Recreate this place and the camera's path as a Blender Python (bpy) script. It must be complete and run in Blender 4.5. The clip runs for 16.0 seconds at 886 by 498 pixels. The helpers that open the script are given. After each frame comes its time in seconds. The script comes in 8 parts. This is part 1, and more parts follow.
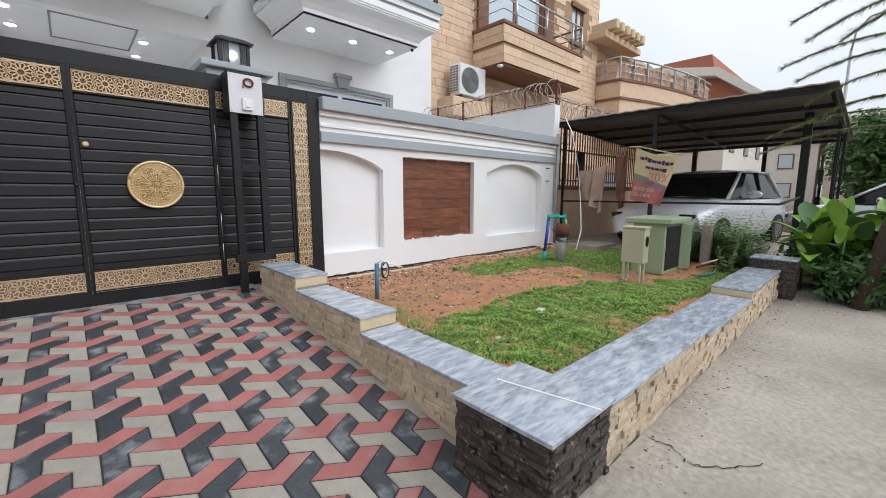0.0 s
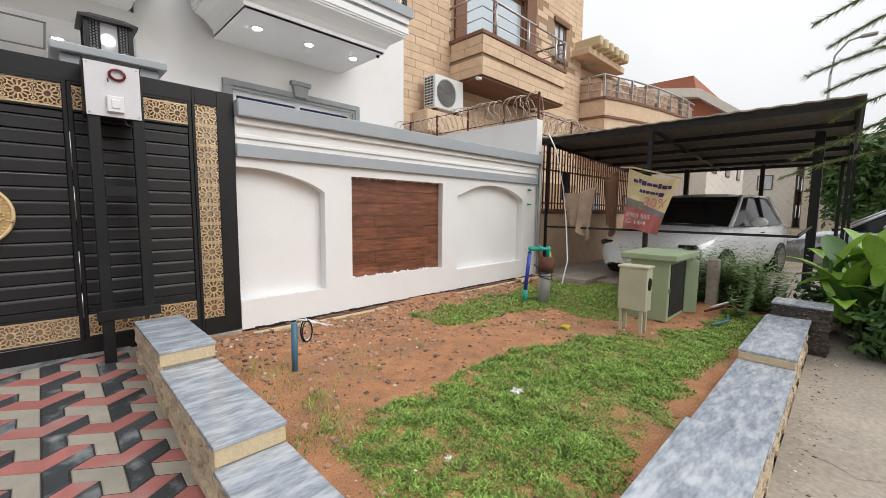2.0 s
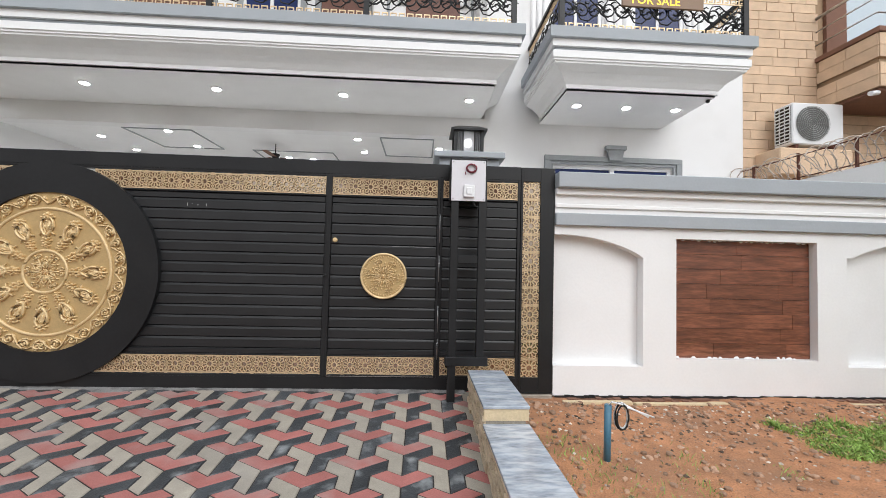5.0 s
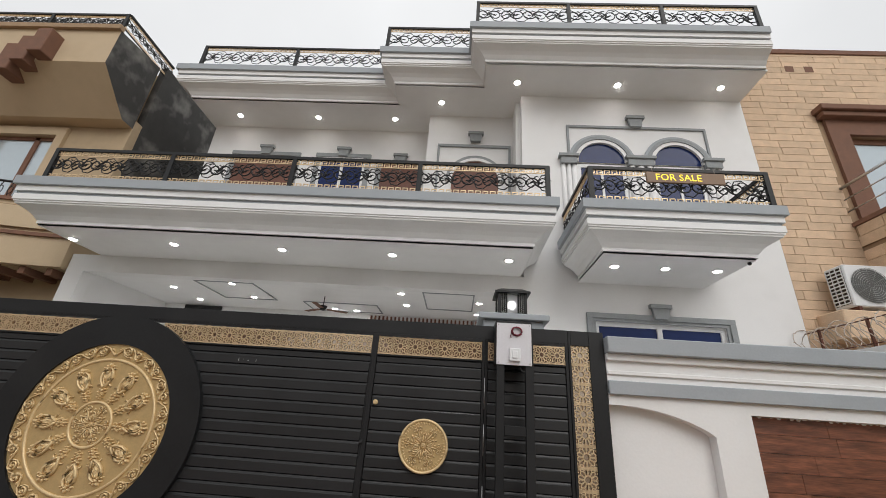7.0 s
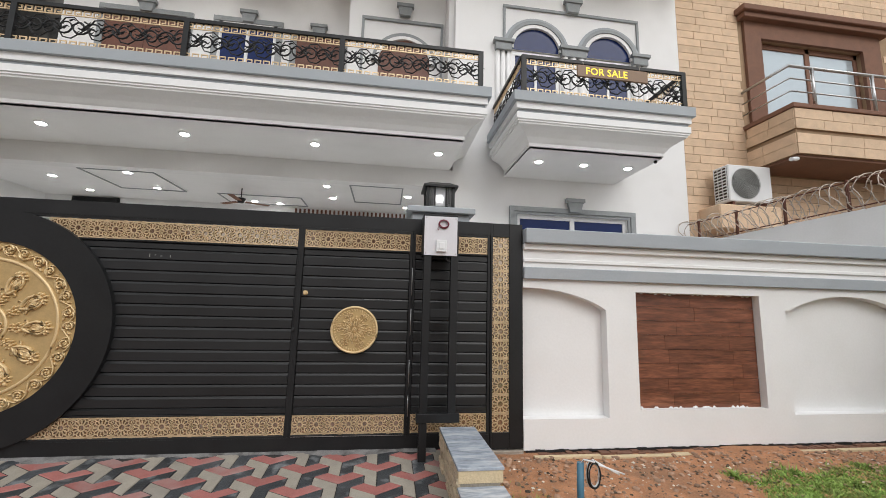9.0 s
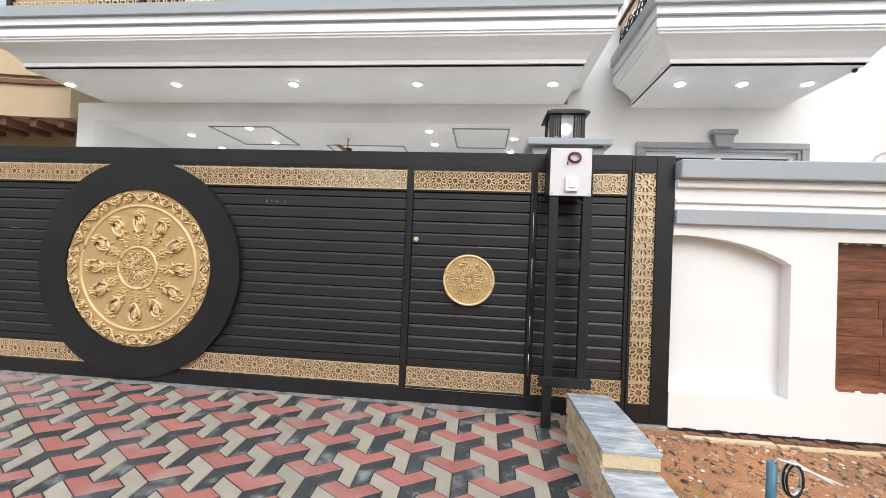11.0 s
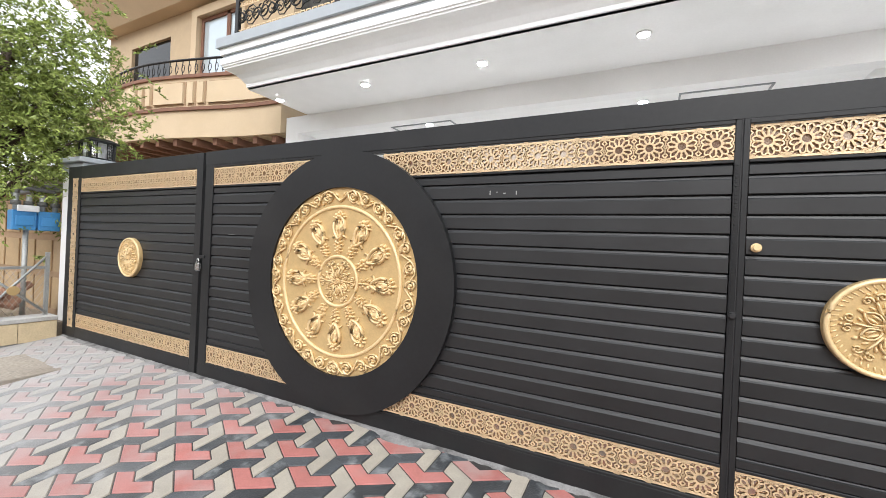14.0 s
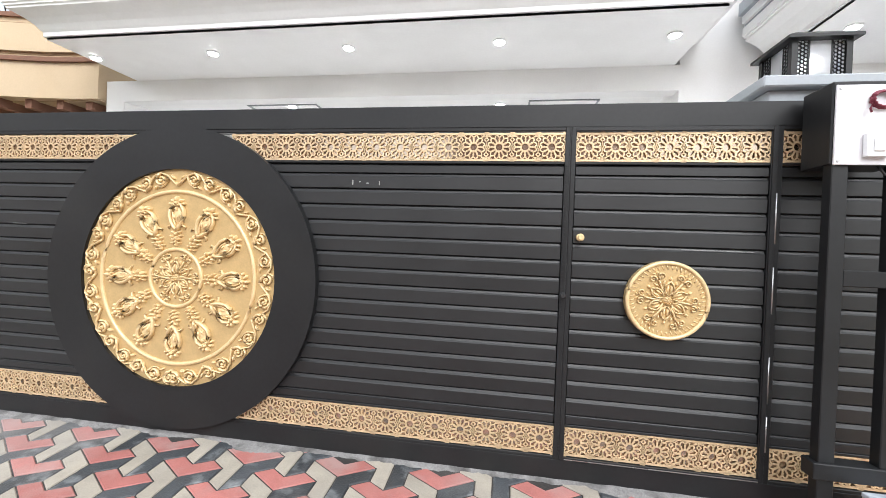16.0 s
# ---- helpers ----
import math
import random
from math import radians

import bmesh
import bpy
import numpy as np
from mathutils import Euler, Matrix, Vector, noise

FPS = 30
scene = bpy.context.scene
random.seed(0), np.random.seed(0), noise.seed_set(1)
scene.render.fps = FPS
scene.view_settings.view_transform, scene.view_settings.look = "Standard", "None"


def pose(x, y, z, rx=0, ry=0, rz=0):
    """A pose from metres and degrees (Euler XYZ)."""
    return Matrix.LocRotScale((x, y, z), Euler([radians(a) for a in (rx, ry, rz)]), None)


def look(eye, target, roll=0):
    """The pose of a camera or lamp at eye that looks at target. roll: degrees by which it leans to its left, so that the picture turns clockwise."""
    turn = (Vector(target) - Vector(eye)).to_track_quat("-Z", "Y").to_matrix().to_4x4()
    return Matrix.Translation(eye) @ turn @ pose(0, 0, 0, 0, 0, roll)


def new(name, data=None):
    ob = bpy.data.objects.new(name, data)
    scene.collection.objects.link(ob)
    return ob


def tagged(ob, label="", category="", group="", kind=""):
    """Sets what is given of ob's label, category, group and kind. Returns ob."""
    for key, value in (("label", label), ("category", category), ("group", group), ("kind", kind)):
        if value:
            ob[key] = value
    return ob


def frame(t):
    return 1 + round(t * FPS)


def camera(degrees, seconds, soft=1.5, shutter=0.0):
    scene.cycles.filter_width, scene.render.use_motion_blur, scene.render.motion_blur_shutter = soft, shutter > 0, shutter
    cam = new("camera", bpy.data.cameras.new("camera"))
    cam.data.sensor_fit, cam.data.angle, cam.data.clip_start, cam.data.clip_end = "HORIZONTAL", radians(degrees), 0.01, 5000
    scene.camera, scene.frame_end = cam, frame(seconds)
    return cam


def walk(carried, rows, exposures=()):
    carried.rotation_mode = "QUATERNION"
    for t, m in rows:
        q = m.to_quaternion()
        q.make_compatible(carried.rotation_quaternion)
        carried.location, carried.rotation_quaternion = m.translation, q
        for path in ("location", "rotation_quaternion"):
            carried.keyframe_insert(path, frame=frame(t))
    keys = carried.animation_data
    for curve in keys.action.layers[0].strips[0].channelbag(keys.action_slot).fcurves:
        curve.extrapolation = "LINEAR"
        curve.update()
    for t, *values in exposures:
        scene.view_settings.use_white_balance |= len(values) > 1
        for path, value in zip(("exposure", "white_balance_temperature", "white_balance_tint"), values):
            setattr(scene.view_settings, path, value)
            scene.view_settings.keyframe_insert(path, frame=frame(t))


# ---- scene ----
cam = camera(95.7, 16.0, soft=0.8)
PATH = [
    (0, (-0.007, -0.046, 1.355), (1.337, 1.409, 1.081), 0.1),
    (0.5, (0.262, 0.094, 1.367), (1.654, 1.507, 1.109), -0.0),
    (1, (0.599, 0.237, 1.435), (1.962, 1.684, 1.214), 1.4),
    (1.5, (0.842, 0.41, 1.463), (2.248, 1.817, 1.257), 1.4),
    (2, (0.993, 0.551, 1.5), (2.397, 1.963, 1.306), 0.6),
    (2.5, (1.184, 0.637, 1.475), (2.564, 2.047, 1.148), 1.0),
    (3, (1.305, 0.689, 1.468), (2.645, 2.11, 1.035), 0.9),
    (3.5, (1.294, 0.714, 1.493), (2.538, 2.238, 1.137), 1.4),
    (4, (1.185, 0.74, 1.539), (2.13, 2.492, 1.343), 0.4),
    (4.5, (1.09, 0.753, 1.556), (1.605, 2.685, 1.512), 1.0),
    (5, (1.0, 0.744, 1.561), (1.103, 2.739, 1.639), 1.4),
    (5.2, (0.96, 0.741, 1.575), (0.95, 2.737, 1.688), 1.7),
    (7.3, (0.915, 0.672, 1.67), (0.806, 2.471, 2.537), 4.2),
    (7.5, (0.915, 0.673, 1.669), (0.909, 2.454, 2.58), 3.2),
    (8, (0.915, 0.673, 1.67), (1.079, 2.426, 2.62), 2.4),
    (8.3, (0.927, 0.644, 1.691), (1.127, 2.456, 2.513), 2.0),
    (8.5, (0.916, 0.673, 1.671), (1.166, 2.539, 2.346), 1.8),
    (9, (0.916, 0.672, 1.671), (1.187, 2.632, 1.959), 1.4),
    (9.3, (0.906, 0.726, 1.614), (1.143, 2.696, 1.865), 1.8),
    (9.5, (0.884, 0.750, 1.604), (1.071, 2.728, 1.840), 2.3),
    (9.7, (0.850, 0.756, 1.616), (0.966, 2.742, 1.825), 2.4),
    (11.8, (0.513, 1.55, 1.654), (0.263, 3.534, 1.644), 2.4),
    (12, (0.403, 1.627, 1.66), (0.144, 3.61, 1.676), 2.6),
    (12.5, (0.161, 1.845, 1.665), (-0.279, 3.796, 1.632), 3.3),
    (13, (-0.065, 2.045, 1.702), (-0.605, 3.969, 1.635), 2.9),
    (13.5, (-0.233, 2.196, 1.696), (-0.951, 4.062, 1.652), 2.1),
    (14, (-0.349, 2.24, 1.704), (-1.256, 4.023, 1.703), 2.6),
    (14.5, (-0.413, 2.23, 1.714), (-1.456, 3.936, 1.697), 2.8),
    (15, (-0.418, 2.258, 1.684), (-1.386, 4.008, 1.672), 3.2),
    (15.5, (-0.378, 2.273, 1.667), (-1.039, 4.16, 1.662), 3.1),
    (16, (-0.295, 2.267, 1.703), (-0.605, 4.243, 1.684), 2.2),
]
walk(cam, [(t, look(eye, target, roll)) for t, eye, target, roll in PATH],
     exposures=((0, 0.15, 6050, 10), (0.5, 0.15, 6150, 10), (1.3, 0.15, 6500, 10), (3, 0.15, 6550, 10), (4, 0.2, 6450, 10), (5, 0.25, 6300, 10), (7.5, -0.34, 6600, 10), (8.2, -0.34, 6550, 10),
                (9, -0.02, 6480, 10), (9.7, 0.2, 6450, 10), (11.8, 0.74, 6450, 10), (12.5, 0.86, 6400, 10), (14.5, 0.95, 6300, 10), (16, 1.04, 6250, 10)))

# ---- world and light ----
world = bpy.data.worlds.new("overcast_sky")
world.use_nodes = True
scene.world = world
SUN_EL, SUN_AZ = 38, 160


def build_world():
    nt = world.node_tree
    nt.nodes.clear()
    N = nt.nodes.new
    out, bg = N("ShaderNodeOutputWorld"), N("ShaderNodeBackground")
    sky = N("ShaderNodeTexSky")
    sky.sky_type, sky.sun_disc = "NISHITA", False
    sky.sun_elevation, sky.sun_rotation = radians(SUN_EL), radians(SUN_AZ)
    sky.dust_density, sky.air_density = 4.0, 1.0
    dim = N("ShaderNodeMix")
    dim.data_type, dim.blend_type = "RGBA", "MULTIPLY"
    dim.inputs["Factor"].default_value = 1.0
    dim.inputs["B"].default_value = (0.10, 0.10, 0.10, 1)
    nt.links.new(sky.outputs[0], dim.inputs["A"])
    # cloud cover: brighter overhead, as an overcast sky is
    tc, sep = N("ShaderNodeTexCoord"), N("ShaderNodeSeparateXYZ")
    nt.links.new(tc.outputs["Generated"], sep.inputs[0])
    mr = N("ShaderNodeMapRange")
    mr.inputs["From Min"].default_value, mr.inputs["From Max"].default_value = 0.0, 1.0
    mr.inputs["To Min"].default_value, mr.inputs["To Max"].default_value = 0.76, 1.32
    nt.links.new(sep.outputs["Z"], mr.inputs["Value"])
    no = N("ShaderNodeTexNoise")
    no.inputs["Scale"].default_value, no.inputs["Detail"].default_value = 2.2, 5
    nt.links.new(tc.outputs["Generated"], no.inputs["Vector"])
    cr = N("ShaderNodeMapRange")
    cr.inputs["From Min"].default_value, cr.inputs["From Max"].default_value = 0.3, 0.7
    cr.inputs["To Min"].default_value, cr.inputs["To Max"].default_value = 0.94, 1.06
    nt.links.new(no.outputs["Fac"], cr.inputs["Value"])
    mul = N("ShaderNodeMath")
    mul.operation = "MULTIPLY"
    nt.links.new(mr.outputs[0], mul.inputs[0])
    nt.links.new(cr.outputs[0], mul.inputs[1])
    cloud = N("ShaderNodeMix")
    cloud.data_type, cloud.blend_type = "RGBA", "MULTIPLY"
    cloud.inputs["Factor"].default_value = 1.0
    cloud.inputs["A"].default_value = (0.97, 0.985, 1.0, 1)
    nt.links.new(mul.outputs[0], cloud.inputs["B"])
    mix = N("ShaderNodeMix")
    mix.data_type = "RGBA"
    mix.inputs["Factor"].default_value = 0.9
    nt.links.new(dim.outputs["Result"], mix.inputs["A"])
    nt.links.new(cloud.outputs["Result"], mix.inputs["B"])
    nt.links.new(mix.outputs["Result"], bg.inputs[0])
    bg.inputs["Strength"].default_value = 1.0
    nt.links.new(bg.outputs[0], out.inputs[0])


build_world()
sun_lamp = new("sun", bpy.data.lights.new("sun", "SUN"))
sun_lamp.data.energy, sun_lamp.data.angle, sun_lamp.data.color = 1.35, radians(40), (1.0, 0.985, 0.965)
_d = Vector((math.sin(radians(SUN_AZ)) * math.cos(radians(SUN_EL)), math.cos(radians(SUN_AZ)) * math.cos(radians(SUN_EL)), math.sin(radians(SUN_EL))))
sun_lamp.matrix_world = look(_d * 60, (0, 0, 0))


# ---- materials ----
def mat(name, col, rough=0.6, metal=0.0, var=0.12, scale=6.0, fine=60.0, bump=0.1, stain=None, stain_amt=0.3, rnd=0.0,
        stretch=(1, 1, 1), coat=0.0, spec=0.5, emit=None, emit_s=0.0, trans=0.0, rough_var=0.1, stain_scale=1.3, stain_lo=0.5, turn=0.0):
    """A procedural surface: base colour varied at two scales, stains with their own shape, fine relief."""
    m = bpy.data.materials.new(name)
    m.use_nodes = True
    nt = m.node_tree
    N, L = nt.nodes.new, nt.links.new
    b = nt.nodes["Principled BSDF"]
    b.inputs["Roughness"].default_value, b.inputs["Metallic"].default_value = rough, metal
    b.inputs["Coat Weight"].default_value = coat
    b.inputs["Specular IOR Level"].default_value = spec
    b.inputs["Transmission Weight"].default_value = trans
    tc, mp = N("ShaderNodeTexCoord"), N("ShaderNodeMapping")
    mp.inputs["Scale"].default_value = stretch
    mp.inputs["Rotation"].default_value = (0, 0, radians(turn))
    geo = N("ShaderNodeNewGeometry")
    L(geo.outputs["Position"], mp.inputs["Vector"])
    n1, n2 = N("ShaderNodeTexNoise"), N("ShaderNodeTexNoise")
    for n, s, d in ((n1, scale, 4), (n2, fine, 3)):
        n.inputs["Scale"].default_value, n.inputs["Detail"].default_value = s, d
        L(mp.outputs[0], n.inputs["Vector"])
    add = N("ShaderNodeMath")
    add.operation = "ADD"
    L(n1.outputs["Fac"], add.inputs[0])
    L(n2.outputs["Fac"], add.inputs[1])
    r = N("ShaderNodeMapRange")
    r.inputs["From Min"].default_value, r.inputs["From Max"].default_value = 0.6, 1.4
    r.inputs["To Min"].default_value, r.inputs["To Max"].default_value = 1 - var, 1 + var
    L(add.outputs[0], r.inputs["Value"])
    val = r.outputs[0]
    if rnd:
        oi = N("ShaderNodeObjectInfo")
        gi = N("ShaderNodeMath")
        gi.operation = "ADD"
        L(oi.outputs["Random"], gi.inputs[0])
        L(geo.outputs["Random Per Island"], gi.inputs[1])
        fr = N("ShaderNodeMath")
        fr.operation = "FRACT"
        L(gi.outputs[0], fr.inputs[0])
        rr = N("ShaderNodeMapRange")
        rr.inputs["To Min"].default_value, rr.inputs["To Max"].default_value = 1 - rnd, 1 + rnd
        L(fr.outputs[0], rr.inputs["Value"])
        mm = N("ShaderNodeMath")
        mm.operation = "MULTIPLY"
        L(val, mm.inputs[0])
        L(rr.outputs[0], mm.inputs[1])
        val = mm.outputs[0]
    mx = N("ShaderNodeMix")
    mx.data_type, mx.blend_type = "RGBA", "MULTIPLY"
    mx.inputs["Factor"].default_value = 1.0
    mx.inputs["A"].default_value = (*col, 1)
    L(val, mx.inputs["B"])
    res = mx.outputs["Result"]
    if stain:
        n3 = N("ShaderNodeTexNoise")
        n3.inputs["Scale"].default_value, n3.inputs["Detail"].default_value = stain_scale, 6
        L(mp.outputs[0], n3.inputs["Vector"])
        sr = N("ShaderNodeMapRange")
        sr.inputs["From Min"].default_value, sr.inputs["From Max"].default_value = stain_lo, stain_lo + 0.2
        sr.inputs["To Max"].default_value = stain_amt
        L(n3.outputs["Fac"], sr.inputs["Value"])
        sm = N("ShaderNodeMix")
        sm.data_type = "RGBA"
        L(sr.outputs[0], sm.inputs["Factor"])
        L(res, sm.inputs["A"])
        sm.inputs["B"].default_value = (*stain, 1)
        res = sm.outputs["Result"]
    L(res, b.inputs["Base Color"])
    rv = N("ShaderNodeMapRange")
    rv.inputs["To Min"].default_value, rv.inputs["To Max"].default_value = max(0.02, rough - rough_var), min(1, rough + rough_var)
    L(n1.outputs["Fac"], rv.inputs["Value"])
    L(rv.outputs[0], b.inputs["Roughness"])
    if bump:
        bp = N("ShaderNodeBump")
        bp.inputs["Strength"].default_value, bp.inputs["Distance"].default_value = bump, 0.02
        L(n2.outputs["Fac"], bp.inputs["Height"])
        L(bp.outputs[0], b.inputs["Normal"])
    if emit:
        b.inputs["Emission Color"].default_value = (*emit, 1)
        b.inputs["Emission Strength"].default_value = emit_s
    return m


M = {}
M["white"] = mat("white_wall_paint", (0.83, 0.83, 0.83), 0.7, var=0.03, scale=2, fine=40, bump=0.05, stain=(0.66, 0.65, 0.62), stain_amt=0.18)
M["white_trim"] = mat("white_cornice_paint", (0.86, 0.86, 0.86), 0.6, var=0.03, scale=3, fine=30, bump=0.03, stain=(0.7, 0.7, 0.68), stain_amt=0.15)
M["blue_grey"] = mat("blue_grey_trim_paint", (0.36, 0.39, 0.42), 0.6, var=0.06, scale=4, fine=50, bump=0.04, stain=(0.5, 0.5, 0.5), stain_amt=0.15)
M["mid_grey"] = mat("grey_stone_paint", (0.30, 0.32, 0.33), 0.7, var=0.15, scale=8, fine=90, bump=0.2)
M["dark_trim"] = mat("dark_grey_line_paint", (0.19, 0.195, 0.20), 0.6, var=0.08)
M["black"] = mat("satin_black_metal_paint", (0.012, 0.0125, 0.0135), 0.45, var=0.2, scale=5, fine=40, bump=0.02, stain=(0.03, 0.03, 0.029), stain_amt=0.3, spec=0.35)
M["black_gloss"] = mat("black_gate_slat_paint", (0.0135, 0.014, 0.015), 0.42, var=0.2, scale=3, fine=30, bump=0.015, rnd=0.12, spec=0.5)
M["gold"] = mat("gold_metal_paint", (0.55, 0.39, 0.185), 0.38, metal=0.28, var=0.12, scale=20, fine=120, bump=0.05)
# same gold paint lightened: the light raised ornaments catch is in the colour
M["gold_relief"] = mat("gold_paint_lit_tone", (0.73, 0.55, 0.30), 0.36, metal=0.22, var=0.14, scale=24, fine=120, bump=0.06)
M["gold_pale"] = mat("pale_gold_fretwork_paint", (0.73, 0.55, 0.34), 0.36, metal=0.35, var=0.2, scale=12, fine=90, bump=0.05)
M["gap"] = mat("dark_backing_metal", (0.012, 0.012, 0.013), 0.6)
M["marble"] = mat("grey_white_marble", (0.33, 0.37, 0.425), 0.2, var=0.42, scale=7, fine=34, bump=0.015, stain=(0.60, 0.625, 0.66), stain_amt=0.7, stain_scale=11, stain_lo=0.46, stretch=(0.55, 1.9, 1), turn=38)
M["stone_cream"] = mat("cream_split_stone", (0.60, 0.495, 0.355), 0.85, var=0.25, scale=14, fine=70, bump=0.7, rnd=0.14, stain=(0.20, 0.145, 0.10), stain_amt=0.65, stain_scale=26, stain_lo=0.56)
M["stone_smooth"] = mat("cream_sandstone_slab", (0.62, 0.50, 0.32), 0.8, var=0.12, scale=9, fine=60, bump=0.3)
M["stone_dark"] = mat("dark_slate_veneer", (0.06, 0.047, 0.04), 0.5, var=0.55, scale=22, fine=80, bump=0.6, rnd=0.5, stain=(0.46, 0.40, 0.34), stain_amt=0.9, stain_scale=34, stain_lo=0.57, stretch=(1, 1, 1.6))
M["grout"] = mat("cement_grout", (0.30, 0.27, 0.22), 0.9, var=0.2, bump=0.4)
M["joint"] = mat("sandy_paving_joint", (0.035, 0.032, 0.03), 0.95, var=0.3, fine=90, bump=0.5)
M["p_red"] = mat("red_concrete_paver", (0.35, 0.130, 0.115), 0.75, var=0.2, scale=9, fine=120, bump=0.25, rnd=0.12, stain=(0.36, 0.30, 0.28), stain_amt=0.5, stain_scale=3.5, stain_lo=0.5)
M["p_grey"] = mat("grey_concrete_paver", (0.33, 0.30, 0.25), 0.8, var=0.18, scale=9, fine=120, bump=0.25, rnd=0.08, stain=(0.24, 0.22, 0.20), stain_amt=0.4, stain_scale=3.5)
M["p_black"] = mat("charcoal_concrete_paver", (0.043, 0.048, 0.054), 0.55, var=0.4, scale=9, fine=100, bump=0.3, rnd=0.35, stain=(0.34, 0.36, 0.37), stain_amt=0.75, stain_scale=7, stain_lo=0.55)
M["concrete"] = mat("worn_concrete_slab", (0.38, 0.335, 0.28), 0.85, var=0.35, scale=1.6, fine=30, bump=0.5, stain=(0.17, 0.14, 0.11), stain_amt=0.75, stain_scale=0.8, stain_lo=0.5)
M["soil"] = mat("red_brown_soil", (0.50, 0.24, 0.12), 0.95, var=0.4, scale=7, fine=90, bump=1.0, stain=(0.25, 0.15, 0.095), stain_amt=0.5, stain_scale=1.6, stain_lo=0.48)
M["chip"] = mat("pale_stone_chip", (0.62, 0.56, 0.48), 0.85, var=0.2, rnd=0.45, bump=0.2)
M["dirt"] = mat("dark_damp_dirt", (0.11, 0.08, 0.055), 0.95, var=0.4, rnd=0.4, bump=0.3)
M["pebble"] = mat("soil_pebble", (0.38, 0.24, 0.16), 0.9, var=0.3, rnd=0.4, bump=0.3)
M["cement"] = mat("dusty_grey_cement", (0.22, 0.215, 0.21), 0.9, var=0.3, scale=12, fine=90, bump=0.6, stain=(0.05, 0.048, 0.046), stain_amt=0.85, stain_scale=7, stain_lo=0.46)
M["cement_pale"] = mat("pale_cement_coping", (0.48, 0.47, 0.45), 0.85, var=0.2, scale=6, fine=60, bump=0.2, stain=(0.25, 0.24, 0.22), stain_amt=0.6)
M["earth"] = mat("dusty_ground", (0.26, 0.21, 0.15), 0.95, var=0.25, scale=1.5, fine=40, bump=0.4)
M["grass"] = mat("short_green_grass", (0.24, 0.37, 0.085), 0.7, var=0.4, scale=4, fine=30, bump=0, rnd=0.6, stain=(0.36, 0.36, 0.14), stain_amt=0.6, stain_scale=2.4, spec=0.3)
M["weed"] = mat("ferny_weed_leaf", (0.17, 0.26, 0.10), 0.65, var=0.3, bump=0, rnd=0.3, spec=0.3)
M["wood"] = mat("brown_wood_look_tile", (0.205, 0.078, 0.044), 0.36, var=0.6, scale=4, fine=14, bump=0.08, stretch=(0.9, 1, 8), rnd=0.16, stain=(0.07, 0.028, 0.018), stain_amt=0.7, stain_scale=2.5, stain_lo=0.48)
M["brick"] = mat("buff_stone_brick", (0.68, 0.50, 0.345), 0.85, var=0.16, scale=5, fine=60, bump=0.3, rnd=0.09)
M["mortar"] = mat("brown_mortar", (0.36, 0.245, 0.15), 0.9, var=0.15)
M["brown"] = mat("brown_moulded_render", (0.20, 0.10, 0.065), 0.8, var=0.2, bump=0.2)
M["beige"] = mat("beige_render_paint", (0.56, 0.435, 0.29), 0.75, var=0.06, scale=2, fine=40, bump=0.06, stain=(0.45, 0.33, 0.2), stain_amt=0.3)
M["tan"] = mat("tan_render_paint", (0.46, 0.35, 0.225), 0.75, var=0.08, bump=0.06)
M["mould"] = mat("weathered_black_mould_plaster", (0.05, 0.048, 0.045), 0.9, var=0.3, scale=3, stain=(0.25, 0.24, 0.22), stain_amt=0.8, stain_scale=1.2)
M["glass_blue"] = mat("blue_tinted_glass", (0.014, 0.028, 0.11), 0.08, var=0.1, bump=0, spec=0.22, rough_var=0.02)
M["glass_sky"] = mat("mirror_window_glass", (0.55, 0.63, 0.68), 0.12, metal=0.35, var=0.03, bump=0, rough_var=0.02)
M["glass_dark"] = mat("dark_glass", (0.012, 0.013, 0.015), 0.06, var=0.1, bump=0, rough_var=0.02)
M["frost"] = mat("frosted_lantern_glass", (0.85, 0.86, 0.88), 0.35, var=0.05, bump=0, trans=0.8)
M["lamp"] = mat("lit_downlight", (1, 1, 1), 0.4, emit=(1.0, 0.97, 0.92), emit_s=45, bump=0)
M["bulb"] = mat("lit_bulb", (1, 1, 1), 0.4, emit=(1.0, 0.98, 0.95), emit_s=5, bump=0)
M["pvc_white"] = mat("white_pvc", (0.78, 0.79, 0.80), 0.35, var=0.03, bump=0)
M["box_panel"] = mat("pale_grey_meter_panel", (0.68, 0.67, 0.70), 0.45, var=0.05, bump=0.02)
M["steel"] = mat("brushed_steel", (0.5, 0.5, 0.5), 0.3, metal=0.9, var=0.1, bump=0.02)
M["rust"] = mat("rusty_iron", (0.13, 0.05, 0.032), 0.8, metal=0.2, var=0.4, bump=0.3)
M["wire"] = mat("razor_wire_steel", (0.50, 0.43, 0.37), 0.5, metal=0.5, var=0.3, bump=0)
M["cab_green"] = mat("sage_green_cabinet_paint", (0.34, 0.43, 0.27), 0.45, var=0.1, scale=5, bump=0.05, stain=(0.25, 0.27, 0.18), stain_amt=0.4)
M["cab_cream"] = mat("cream_meter_box_paint", (0.52, 0.51, 0.38), 0.45, var=0.08, bump=0.05, stain=(0.36, 0.32, 0.24), stain_amt=0.35)
M["pipe_blue"] = mat("blue_plastic_pipe", (0.03, 0.06, 0.42), 0.35, var=0.1, bump=0)
M["pipe_teal"] = mat("teal_green_plastic_fitting", (0.01, 0.36, 0.27), 0.35, var=0.1, bump=0)
M["pipe_steel_blue"] = mat("grey_blue_pvc_pipe", (0.06, 0.17, 0.25), 0.45, var=0.15, bump=0.02)
